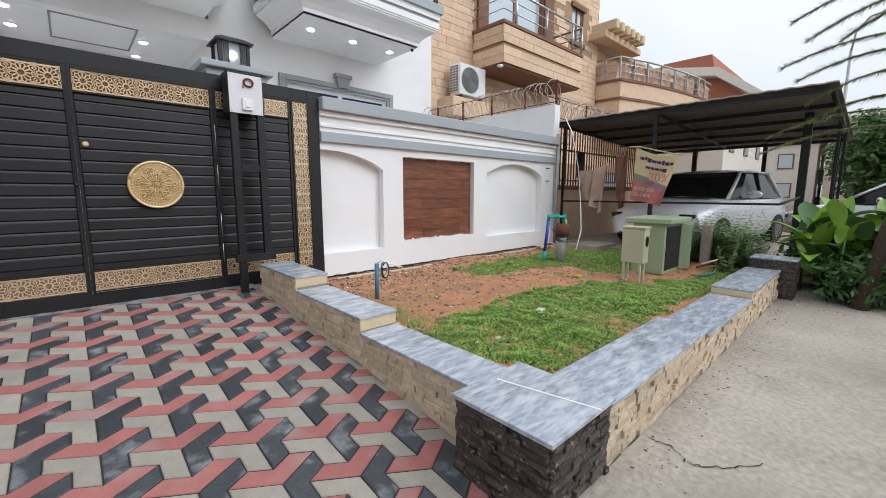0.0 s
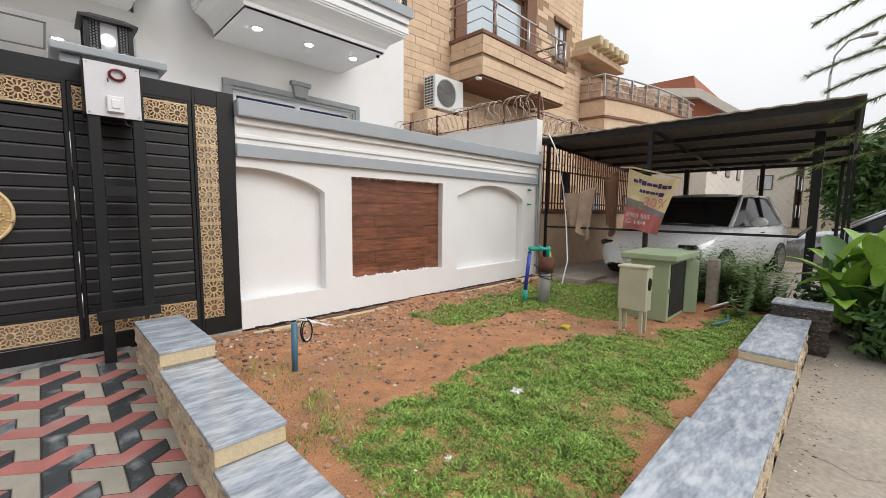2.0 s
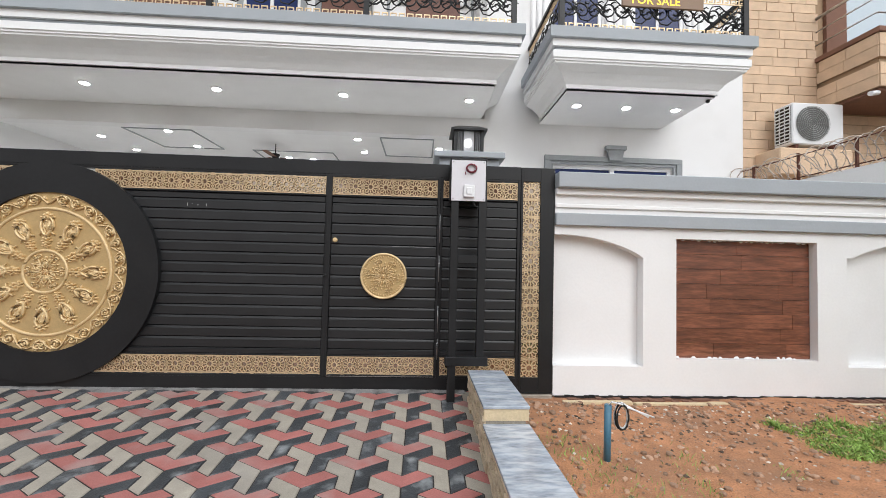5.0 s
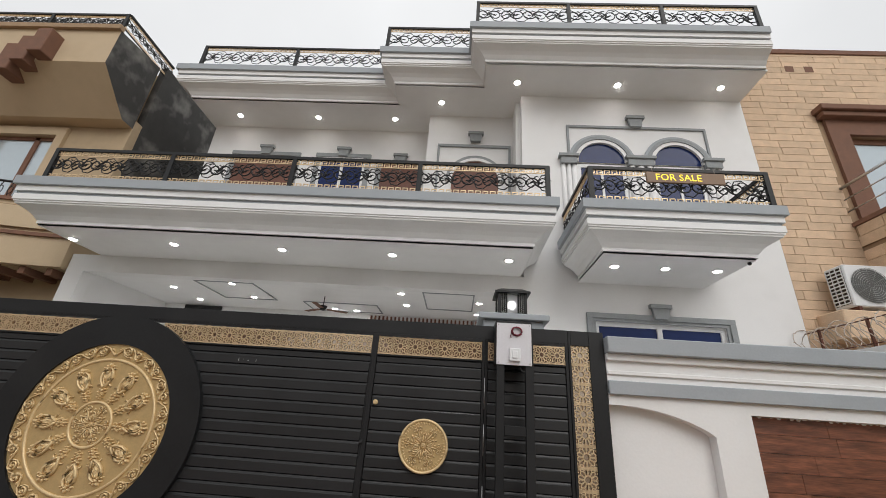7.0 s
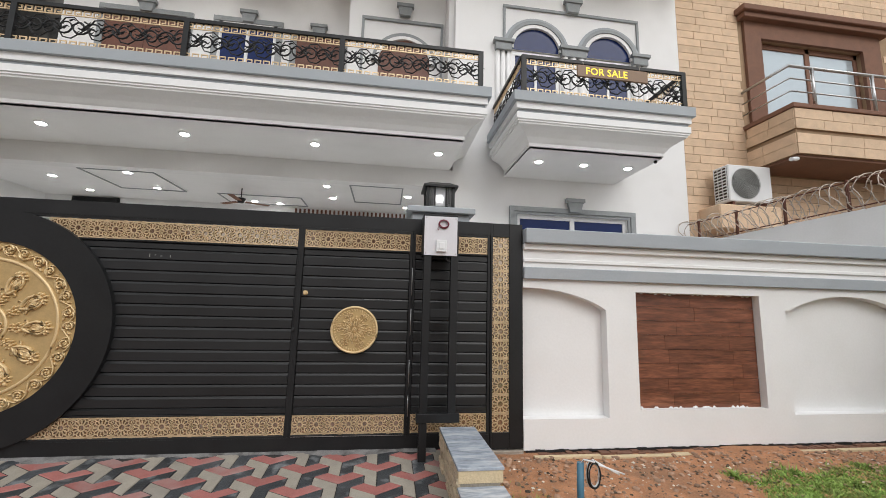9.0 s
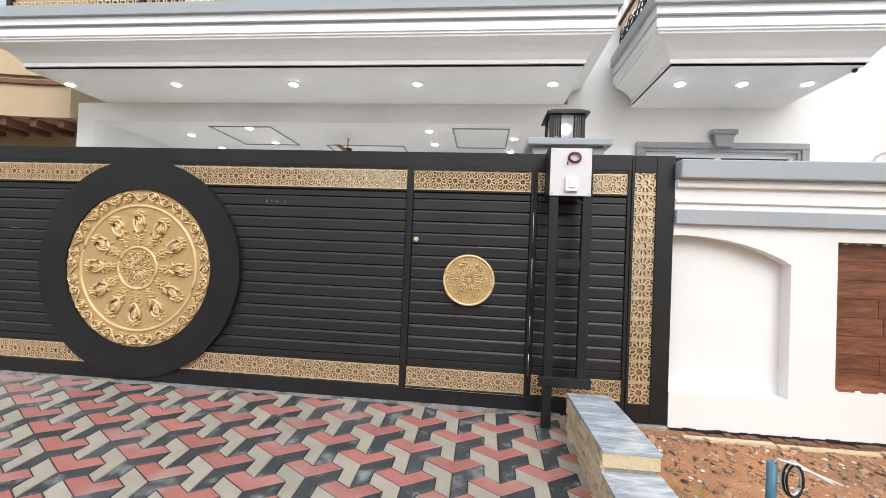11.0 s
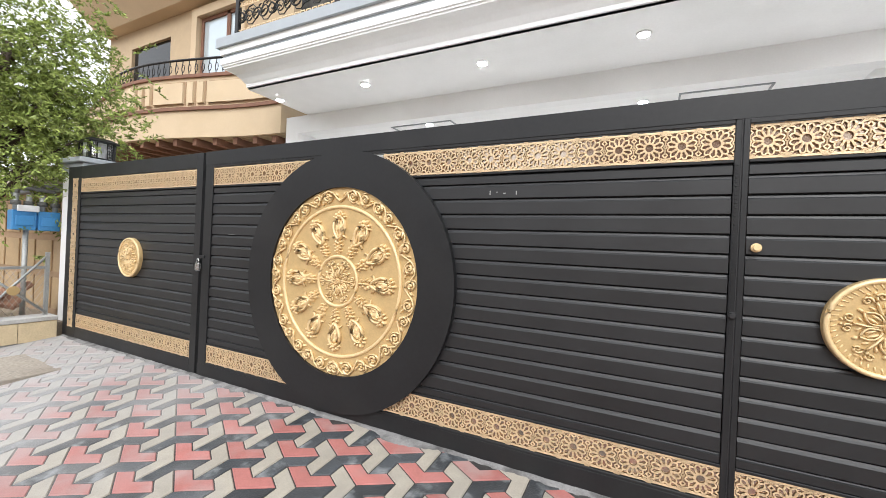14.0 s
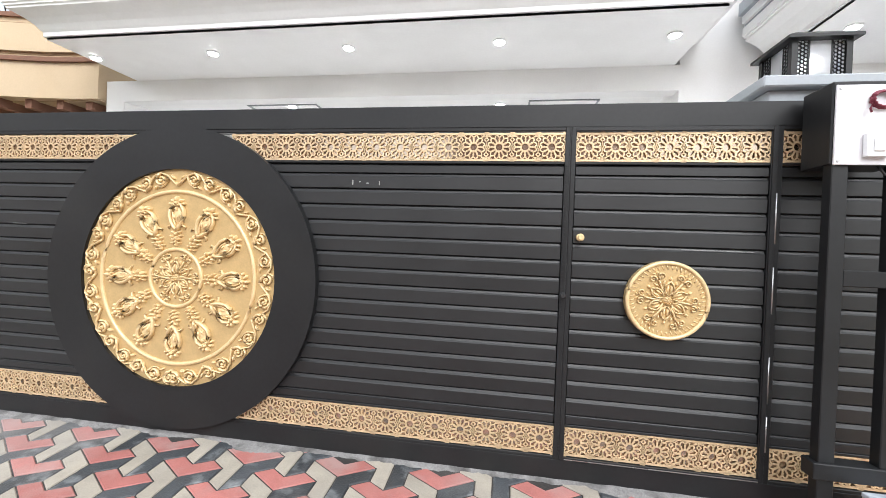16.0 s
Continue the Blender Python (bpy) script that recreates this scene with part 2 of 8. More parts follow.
M["galv"] = mat("galvanised_grey_pipe", (0.36, 0.37, 0.36), 0.5, metal=0.4, var=0.2, bump=0.1)
# one corrugated sheet in two tones: the underside's shade is in its colour
M["sheet"] = mat("roof_sheet_shaded_underside", (0.12, 0.10, 0.085), 0.7, var=0.25, bump=0.15)
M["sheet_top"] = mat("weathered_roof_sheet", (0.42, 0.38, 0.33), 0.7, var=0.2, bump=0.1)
M["car_white"] = mat("white_car_paint", (0.70, 0.71, 0.73), 0.25, var=0.03, bump=0, coat=0.6, rough_var=0.03)
M["car_silver"] = mat("silver_car_paint", (0.45, 0.48, 0.5), 0.25, metal=0.4, var=0.03, bump=0, coat=0.6)
M["rubber"] = mat("black_rubber", (0.02, 0.02, 0.02), 0.8, var=0.2, bump=0.1)
M["bark"] = mat("dark_tree_bark", (0.085, 0.06, 0.045), 0.9, var=0.4, scale=10, fine=60, bump=0.9, stretch=(1, 1, 0.3))
M["leaf"] = mat("willow_green_leaf", (0.235, 0.295, 0.07), 0.55, var=0.3, bump=0, rnd=0.5, spec=0.4)
M["leaf_dark"] = mat("dark_green_leaf", (0.06, 0.13, 0.035), 0.5, var=0.3, bump=0, rnd=0.35, spec=0.4)
M["leaf_big"] = mat("bright_canna_leaf", (0.22, 0.40, 0.05), 0.4, var=0.25, bump=0.05, rnd=0.35, spec=0.4)
M["needle"] = mat("conifer_needle", (0.20, 0.25, 0.09), 0.6, var=0.3, bump=0, rnd=0.5)
M["cloth"] = mat("faded_brown_cloth", (0.72, 0.56, 0.44), 0.95, var=0.25, bump=0.3)
M["car_glass"] = mat("tinted_car_glass", (0.012, 0.012, 0.013), 0.12, var=0.1, bump=0, spec=0.22)
M["banner_y"] = mat("yellow_banner_print", (0.93, 0.80, 0.50), 0.6, var=0.12, bump=0.05)
M["banner_r"] = mat("red_banner_print", (0.70, 0.26, 0.24), 0.6, var=0.12, bump=0.05)
M["banner_p"] = mat("purple_banner_lettering", (0.09, 0.05, 0.2), 0.6, var=0.1, bump=0)
M["banner_mauve"] = mat("mauve_grey_banner_print", (0.42, 0.36, 0.42), 0.6, var=0.15, bump=0.03)
M["banner_w"] = mat("white_banner_lettering", (0.8, 0.75, 0.68), 0.6, var=0.1, bump=0)
M["gas_blue"] = mat("blue_gas_meter_paint", (0.06, 0.26, 0.56), 0.45, var=0.12, bump=0.05)
M["hose"] = mat("green_garden_hose", (0.02, 0.26, 0.17), 0.45, var=0.1, bump=0)
M["clay"] = mat("terracotta_rubble", (0.33, 0.18, 0.12), 0.9, var=0.3, bump=0.3, rnd=0.2)
M["debris"] = mat("white_litter", (0.75, 0.73, 0.7), 0.7, var=0.1, bump=0)
M["litter_y"] = mat("yellow_litter", (0.75, 0.5, 0.03), 0.6, var=0.1, bump=0)
M["red_wire"] = mat("dark_red_cable", (0.18, 0.02, 0.04), 0.5, bump=0)
M["sign_dark"] = mat("led_sign_face", (0.24, 0.15, 0.09), 0.5, bump=0.05)
M["led"] = mat("lit_yellow_led_letters", (0.9, 0.7, 0.05), 0.5, emit=(1.0, 0.72, 0.05), emit_s=1.1, bump=0)
M["tile_floor"] = mat("white_porch_floor_tile", (0.74, 0.73, 0.71), 0.25, var=0.08, scale=3, fine=30, bump=0.01)
M["boundary"] = mat("tan_boundary_wall_paint", (0.42, 0.30, 0.17), 0.8, var=0.15, scale=3, bump=0.1, stain=(0.26, 0.19, 0.12), stain_amt=0.5)
M["fret_back"] = mat("bronze_mirror_sheet", (0.52, 0.43, 0.345), 0.14, metal=0.9, var=0.12, scale=6, fine=40, bump=0.02, rough_var=0.05)
M["far_white"] = mat("white_far_house_render", (0.72, 0.68, 0.62), 0.85, var=0.1, bump=0)
M["fan_dark"] = mat("grey_fan_recess", (0.13, 0.13, 0.125), 0.6, var=0.2, bump=0)
M["wood_int"] = mat("dark_wood_slats", (0.15, 0.06, 0.038), 0.5, var=0.3, bump=0.05)
M["far_wall"] = mat("pale_far_house_render", (0.55, 0.47, 0.38), 0.85, var=0.1, bump=0)
M["far_red"] = mat("terracotta_painted_render", (0.36, 0.13, 0.08), 0.8, var=0.1, bump=0)


def add_dust(m, col, x_from, x_to):
    """Cement dust spilt over one end of the drive, in cloudy drifts."""
    nt = m.node_tree
    N, L = nt.nodes.new, nt.links.new
    b = nt.nodes["Principled BSDF"]
    src = b.inputs["Base Color"].links[0].from_socket
    g, sep, no = N("ShaderNodeNewGeometry"), N("ShaderNodeSeparateXYZ"), N("ShaderNodeTexNoise")
    L(g.outputs["Position"], sep.inputs[0])
    L(g.outputs["Position"], no.inputs["Vector"])
    no.inputs["Scale"].default_value, no.inputs["Detail"].default_value = 1.4, 7
    a, c = N("ShaderNodeMapRange"), N("ShaderNodeMapRange")
    a.inputs["From Min"].default_value, a.inputs["From Max"].default_value = x_from, x_to
    L(sep.outputs["X"], a.inputs["Value"])
    ad = N("ShaderNodeMath")
    ad.operation = "ADD"
    L(a.outputs[0], ad.inputs[0])
    L(no.outputs["Fac"], ad.inputs[1])
    c.inputs["From Min"].default_value, c.inputs["From Max"].default_value, c.inputs["To Max"].default_value = 0.62, 1.35, 0.85
    L(ad.outputs[0], c.inputs["Value"])
    mx = N("ShaderNodeMix")
    mx.data_type = "RGBA"
    L(c.outputs[0], mx.inputs["Factor"])
    L(src, mx.inputs["A"])
    mx.inputs["B"].default_value = (*col, 1)
    L(mx.outputs["Result"], b.inputs["Base Color"])


for _k in ("p_red", "p_grey", "p_black", "joint"):
    add_dust(M[_k], (0.40, 0.39, 0.38), -2.2, -6.4)


# ---- building blocks ----
def bm_box(bm, x0, x1, y0, y1, z0, z1, mi=0):
    v = [bm.verts.new((x, y, z)) for z in (z0, z1) for y in (y0, y1) for x in (x0, x1)]
    for q in ((0, 2, 3, 1), (4, 5, 7, 6), (0, 1, 5, 4), (2, 6, 7, 3), (0, 4, 6, 2), (1, 3, 7, 5)):
        bm.faces.new([v[i] for i in q]).material_index = mi
    return v


def bevel(bm, w=0.004, seg=1):
    bmesh.ops.bevel(bm, geom=bm.edges[:], offset=w, segments=seg, affect="EDGES", clamp_overlap=True)


def boxes(*dims, bev=0.0):
    bm = bmesh.new()
    for d in dims:
        bm_box(bm, *d)
    if bev:
        bevel(bm, bev)
    return bm


def parts(name, material, parent, *dims):
    for d in dims:
        part(name, boxes(d), material, parent)


def wall_parts(name, material, parent, x0, x1, z0, z1, y0, y1, holes=()):
    """A wall with openings, each panel of it a part."""
    x = x0
    for a, b, c, d in sorted(holes):
        dims = [(x, a, y0, y1, z0, z1), (a, b, y0, y1, z0, c), (a, b, y0, y1, d, z1)]
        parts(name, material, parent, *[q for q in dims if q[1] - q[0] > 1e-6 and q[5] - q[4] > 1e-6])
        x = b
    if x < x1:
        parts(name, material, parent, (x, x1, y0, y1, z0, z1))


def mesh_of(name, bm, material, smooth=False):
    me = bpy.data.meshes.new(name)
    bm.normal_update()
    bm.to_mesh(me)
    bm.free()
    for m in (material if isinstance(material, (list, tuple)) else [material]):
        me.materials.append(m)
    if smooth:
        for p in me.polygons:
            p.use_smooth = True
    return me


def part(name, bm, material, parent=None, label="", smooth=False):
    ob = new(name, mesh_of(name, bm, material, smooth))
    if parent is not None:
        ob.parent = parent
        ob.matrix_parent_inverse = parent.matrix_world.inverted() if parent.type != "EMPTY" else Matrix.Translation(-parent.location)
    if label:
        ob["label"] = label
    return ob


def thing(name, at, label, category, group="", kind=""):
    ob = new(name)
    ob.empty_display_size = 0.1
    ob.location = at
    return tagged(ob, label, category, group, kind)


def solid(name, bm, material, label, category, group="", kind="", smooth=False):
    return tagged(part(name, bm, material, None, "", smooth), label, category, group, kind)


def share(name, me, parent, loc, rz=0.0, rx=0.0, sc=(1, 1, 1)):
    """One more object on a shared mesh, a part of parent, at a place in the world."""
    ob = new(name, me)
    ob.parent = parent
    ob.matrix_parent_inverse = Matrix.Translation(-parent.location) if parent.type == "EMPTY" else Matrix()
    ob.location, ob.rotation_euler, ob.scale = loc, (rx, 0, rz), sc
    return ob


def tube(bm, pts, r, seg=6, closed=False, mi=0, r1=None):
    """A round tube along points; r to r1 taper."""
    pts = [Vector(p) for p in pts]
    n = len(pts)
    rings = []
    up = Vector((0, 0, 1))
    for i, p in enumerate(pts):
        if closed:
            d = pts[(i + 1) % n] - pts[i - 1]
        else:
            d = pts[min(i + 1, n - 1)] - pts[max(i - 1, 0)]
        if d.length < 1e-9:
            d = Vector((0, 0, 1))
        d.normalize()
        a = d.cross(up if abs(d.z) < 0.95 else Vector((1, 0, 0))).normalized()
        b = d.cross(a).normalized()
        rr = r if r1 is None else r + (r1 - r) * i / max(1, n - 1)
        rings.append([bm.verts.new(p + (a * math.cos(2 * math.pi * k / seg) + b * math.sin(2 * math.pi * k / seg)) * rr) for k in range(seg)])
    m = n if closed else n - 1
    for i in range(m):
        A, B = rings[i], rings[(i + 1) % n]
        for k in range(seg):
            f = bm.faces.new((A[k], A[(k + 1) % seg], B[(k + 1) % seg], B[k]))
            f.material_index, f.smooth = mi, True
    if not closed:
        bm.faces.new(rings[0][::-1]).material_index = mi
        bm.faces.new(rings[-1]).material_index = mi
    return bm


def tubes(*lines, r=0.01, seg=6):
    bm = bmesh.new()
    for l in lines:
        tube(bm, l, r, seg)
    return bm


def prism(bm, poly, y0, y1, mi=0):
    """An outline in x, z extruded between two y."""
    a = [bm.verts.new((x, y0, z)) for x, z in poly]
    b = [bm.verts.new((x, y1, z)) for x, z in poly]
    n = len(poly)
    fs = [bm.faces.new(a), bm.faces.new(b[::-1])]
    fs += [bm.faces.new((a[i], b[i], b[(i + 1) % n], a[(i + 1) % n])) for i in range(n)]
    for f in fs:
        f.material_index = mi
    return fs


def disc(bm, cx, cz, y0, y1, r, seg=48, mi=0):
    prism(bm, [(cx + r * math.cos(2 * math.pi * k / seg), cz + r * math.sin(2 * math.pi * k / seg)) for k in range(seg)], y0, y1, mi)


def ring(bm, cx, cz, y0, y1, r0, r1, seg=64, mi=0):
    """A flat ring facing along y."""
    vs = []
    for k in range(seg):
        c, s = math.cos(2 * math.pi * k / seg), math.sin(2 * math.pi * k / seg)
        vs.append([bm.verts.new((cx + r * c, y, cz + r * s)) for r, y in ((r0, y0), (r1, y0), (r1, y1), (r0, y1))])
    for k in range(seg):
        A, B = vs[k], vs[(k + 1) % seg]
        for j in range(4):
            f = bm.faces.new((A[j], A[(j + 1) % 4], B[(j + 1) % 4], B[j]))
            f.material_index = mi


def wall_with_holes(bm, x0, x1, z0, z1, y0, y1, holes):
    """A wall in x, z of thickness y0..y1; holes are (x0, x1, z0, z1) rectangles that do not overlap in x."""
    holes = sorted(holes)
    x = x0
    for a, b, c, d in holes:
        if a > x:
            bm_box(bm, x, a, y0, y1, z0, z1)
        if c > z0:
            bm_box(bm, a, b, y0, y1, z0, c)
        if d < z1:
            bm_box(bm, a, b, y0, y1, d, z1)
        x = b
    if x < x1:
        bm_box(bm, x, x1, y0, y1, z0, z1)


def drive_z(y):
    return 0.098 * (y - 1.3) - 0.022


PI2 = 2 * math.pi
GY = 4.75   # front plane of gate and boundary wall

# ---- ground ----
def build_ground():
    bm = bmesh.new()
    xs = [-400, -60, -20, -12, -7.2, -3, 1.3, 1.9, 5, 7.0, 9, 14, 30, 80, 400]
    ys = [-400, -60, -12, -6, -3, 0, 0.7, 1.3, 2.9, 4.6, 6, 9, 16, 60, 400]
    def gz(x, y):
        yy = min(max(y, -3.0), 4.6)
        return drive_z(yy) - 0.06
    g = [[bm.verts.new((x, y, gz(x, y))) for x in xs] for y in ys]
    for j in range(len(ys) - 1):
        for i in range(len(xs) - 1):
            bm.faces.new((g[j][i], g[j][i + 1], g[j + 1][i + 1], g[j + 1][i]))
    solid("ground", bm, M["earth"], "dusty bare ground under the whole street", "ground", kind="structure")
    # worn concrete apron beside the planter
    bm = bmesh.new()
    nx, ny = 40, 16
    g = []
    for j in range(ny + 1):
        y = -2.8 + 3.55 * j / ny
        g.append([bm.verts.new((1.45 + 13.5 * i / nx, y, -0.02 + 0.03 * (y - 0.7) + 0.004 * noise.noise((i * 0.4, j * 0.4, 3)))) for i in range(nx + 1)])
    for j in range(ny):
        for i in range(nx):
            bm.faces.new((g[j][i], g[j][i + 1], g[j + 1][i + 1], g[j + 1][i]))
    solid("pavement", bm, M["concrete"], "stained worn concrete apron beside the planter", "pavement", kind="structure", smooth=True)


build_ground()


def crack(pts, w):
    rng = random.Random(len(pts))
    bm = bmesh.new()
    fine = []
    for (x0, y0), (x1, y1) in zip(pts[:-1], pts[1:]):
        for k in range(6):
            fine.append((x0 + (x1 - x0) * k / 6 + rng.uniform(-0.012, 0.012), y0 + (y1 - y0) * k / 6 + rng.uniform(-0.012, 0.012)))
    for (x0, y0), (x1, y1) in zip(fine[:-1], fine[1:]):
        d = Vector((x1 - x0, y1 - y0)).normalized()
        ww = w * rng.uniform(0.3, 1.4)
        q = [(x0 - d.y * ww, y0 + d.x * ww), (x0 + d.y * ww, y0 - d.x * ww), (x1 + d.y * ww, y1 - d.x * ww), (x1 - d.y * ww, y1 + d.x * ww)]
        bm.faces.new([bm.verts.new((x, y, -0.02 + 0.03 * (y - 0.7) + 0.005)) for x, y in q])
    solid("crack", bm, M["gap"], "dark open crack in the concrete apron", "crack", "concrete cracks", "structure")


crack([(2.28, 0.70), (2.30, 0.60), (2.22, 0.50), (2.24, 0.42), (2.35, 0.33), (2.55, 0.20)], 0.0032)
crack([(4.4, 0.66), (4.25, 0.40), (4.4, 0.1), (4.3, -0.3)], 0.0016)
crack([(3.9, 0.62), (3.7, 0.42), (3.8, 0.3)], 0.0018)
crack([(5.6, 0.2), (5.2, 0.0), (4.9, -0.4)], 0.0014)


# unseen plain houses across the street, added to darken parts of the gate's reflections
for x0, x1 in ((-3.5, 6.7), (-40.0, -13.3)):
    solid("wall_opposite", boxes((x0, x1, -24, -14, -0.6, 8.4)), M["brown"], "plain brown unseen house wall across the street, darkening the gate's reflections", "wall", "", "structure")


# ---- white house ----
def cornice(bm, x0, x1, y0, zs, k=1.0, ends=(True, True), depth=1.5):
    """A stepped cornice round three sides of a soffit whose front edge is y0; material slots: white, blue grey, dark."""
    prof = [(0.0, 0.0, 2), (0.0, 0.032, 2), (0.03, 0.035, 0), (0.03, 0.095, 0), (0.055, 0.12, 0), (0.10, 0.18, 0), (0.17, 0.24, 0), (0.26, 0.29, 0), (0.31, 0.315, 0),
            (0.315, 0.345, 0), (0.335, 0.35, 0), (0.335, 0.38, 0), (0.355, 0.385, 0), (0.355, 0.50, 0), (0.325, 0.503, 1), (0.325, 0.56, 1), (0.365, 0.563, 0), (0.365, 0.68, 0), (0.42, 0.685, 1), (0.42, 0.86, 1), (0.0, 0.87, 1)]
    rows = []
    for d, z, mi in prof:
        d, z = d * k, zs + z * k
        dl, dr = (d if ends[0] else 0), (d if ends[1] else 0)
        rows.append([bm.verts.new(p) for p in ((x0 - dl, y0 + depth, z), (x0 - dl, y0 - d, z), (x1 + dr, y0 - d, z), (x1 + dr, y0 + depth, z))])
    for i in range(len(rows) - 1):
        for j in range(3):
            if (j == 0 and not ends[0]) or (j == 2 and not ends[1]):
                continue
            f = bm.faces.new((rows[i][j], rows[i][j + 1], rows[i + 1][j + 1], rows[i + 1][j]))
            f.material_index = prof[i + 1][2]


CORN = [M["white_trim"], M["blue_grey"], M["dark_trim"]]
house = thing("house", (0, 8.9, 0), "two-storey white rendered house with grey cornices and balconies", "house")
# front wall with ground window and two arched windows
parts("wall", M["white"], house, (2.22, 3.66, 8.9, 9.15, 0, 6.0), (6.24, 7.8, 8.9, 9.15, 0, 6.0), (3.66, 6.24, 8.9, 9.15, 0, 1.6), (3.66, 6.24, 8.9, 9.15, 3.72, 6.0),
      (2.22, 3.55, 8.9, 9.15, 6.0, 7.62), (4.7, 5.35, 8.9, 9.15, 6.0, 7.62), (6.5, 7.8, 8.9, 9.15, 6.0, 7.62), (2.22, 7.8, 8.9, 9.15, 7.62, 9.66))
parts("porch_pier", M["white"], house, (-8.0, -7.6, 8.9, 9.15, 0, 4.6))
parts("porch_beam", M["white"], house, (-7.6, 2.22, 8.9, 9.15, 4.21, 4.6))
parts("porch_wall", M["white"], house, (-8.0, -7.85, 9.15, 15, 0, 4.6), (2.22, 2.4, 9.15, 15, 0, 4.6), (-7.85, 2.22, 12.0, 12.2, 0, 4.319), (-8.0, 2.4, 15, 15.2, 0, 4.6))
part("porch_ceiling", boxes((-7.85, 2.22, 9.15, 15, 4.32, 4.55)), M["white_trim"], house)
part("porch_floor", boxes((-7.85, 7.6, 4.99, 15, 0.1, 0.3)), M["tile_floor"], house)
bm = boxes((-7.33, 2.15, 7.38, 8.9, 4.6, 4.66))
part("soffit", bm, M["white_trim"], house)
part("balcony_soffit", boxes((3.36, 5.95, 7.27, 8.9, 4.54, 4.60)), M["white_trim"], house)
bm = bmesh.new()
cornice(bm, -7.33, 2.15, 7.38, 4.6)
part("cornice", bm, CORN, house)
bm = bmesh.new()
cornice(bm, 3.36, 5.95, 7.27, 4.54, k=1.0)
part("balcony_cornice", bm, CORN, house)
parts("terrace_floor", M["concrete"], house, (-7.3, 2.1, 7.4, 10.6, 5.3, 5.42), (3.4, 5.9, 7.3, 8.9, 5.2, 5.36))
# upper walls, stepped back
parts("upper_wall", M["white"], house, (-0.25, 2.22, 9.75, 10.0, 4.6, 9.66), (2.1, 2.22, 9.15, 9.75, 4.6, 9.66), (-0.25, -0.1, 10.0, 10.5, 4.6, 9.66), (-6.75, -0.25, 10.5, 10.75, 4.6, 9.66), (-7.0, -6.75, 10.5, 15, 4.6, 9.66))
parts("side_wall", M["white"], house, (7.6, 7.8, 9.15, 18, 0, 9.66), (-7.0, 7.8, 18, 18.2, 0, 9.66), (-8.0, -7.8, 15.2, 18, 0, 9.66))
parts("roof_soffit", M["white_trim"], house, (-7.1, -1.1, 9.36, 18, 9.66, 9.72), (-1.1, 1.23, 8.65, 18, 9.66, 9.72), (1.23, 7.8, 7.9, 18, 9.66, 9.72))
for nm, a, b, y, ends, dep in (("roof_cornice", 1.23, 7.75, 7.88, (True, False), 0.76), ("roof_cornice", -1.1, 1.23, 8.64, (True, False), 0.72), ("roof_cornice", -7.1, -1.1, 9.36, (True, False), 3)):
    bm = bmesh.new()
    cornice(bm, a, b, y, 9.66, 1.05, ends, dep)
    part(nm, bm, CORN, house)
parts("roof_slab", M["concrete"], house, (-7.1, -1.1, 9.4, 18, 9.72, 10.5), (-1.1, 1.23, 8.7, 18, 9.72, 10.5), (1.23, 7.8, 7.95, 18, 9.72, 10.5))
# downlights
LIGHTS = [(x, 7.97, 4.597) for x in (-7.15, -4.98, -2.73, -0.5, 1.79)] + [(x, 7.84, 4.537) for x in (3.75, 4.68, 5.62)]
LIGHTS += [(x, y, 4.317) for x, y in ((-6.37, 10.17), (-6.35, 11.28), (-4.55, 9.6), (-4.55, 10.73), (-0.51, 9.68), (-0.5, 10.7), (1.34, 10.17), (1.33, 11.28), (-2.6, 11.5), (-2.0, 11.6))]
LIGHTS += [(-5.97, 9.97, 9.657), (-3.58, 9.95, 9.657), (-1.29, 9.92, 9.657), (0.1, 9.2, 9.657), (2.05, 8.43, 9.657), (4.54, 8.43, 9.657), (7.04, 8.43, 9.657)]


def build_downlights():
    bm = bmesh.new()
    bmesh.ops.create_cone(bm, cap_ends=True, segments=20, radius1=0.085, radius2=0.095, depth=0.02)
    rim = mesh_of("rim", bm, M["pvc_white"])
    bm = bmesh.new()
    bmesh.ops.create_cone(bm, cap_ends=True, segments=20, radius1=0.068, radius2=0.068, depth=0.012)
    glow = mesh_of("diffuser", bm, M["lamp"])
    for i, (x, y, z) in enumerate(LIGHTS):
        t = tagged(new("downlight", rim), "round white recessed downlight, switched on, in a soffit", "downlight", "soffit downlights")
        t.location = (x, y, z - 0.006)
        o = new("diffuser", glow)
        o.parent = t
        o.location = (0, 0, -0.012)


build_downlights()

# ---- front boundary wall ----
WALL_R = 7.62


def arch_profile(x0, x1, zs, zt, n=14):
    """A shallow segmental arch from spring zs to crown zt."""
    pts = []
    for i in range(n + 1):
        u = i / n
        pts.append((x1 + (x0 - x1) * u, zs + (zt - zs) * (4 * u * (1 - u)) ** 0.85))
    return pts


def niche_panel(bm, x0, x1, a, b, zsill, zs, zt, z0, z1, y0, y1):
    """A wall bay x0..x1 with an arched recess a..b cut through the face layer."""
    if a > x0:
        bm_box(bm, x0, a, y0, y1, z0, z1)
    bm_box(bm, b, x1, y0, y1, z0, z1)
    bm_box(bm, max(a, x0), b, y0, y1, z0, zsill)
    low = max(a, x0)
    arc = [(x, z) for x, z in arch_profile(a, b, zs, zt, 28) if x > low + 0.002]
    arc.append((low, arc[-1][1]))
    prism(bm, [(low, z1), (b, z1)][::-1] + arc[::-1], y0, y1)


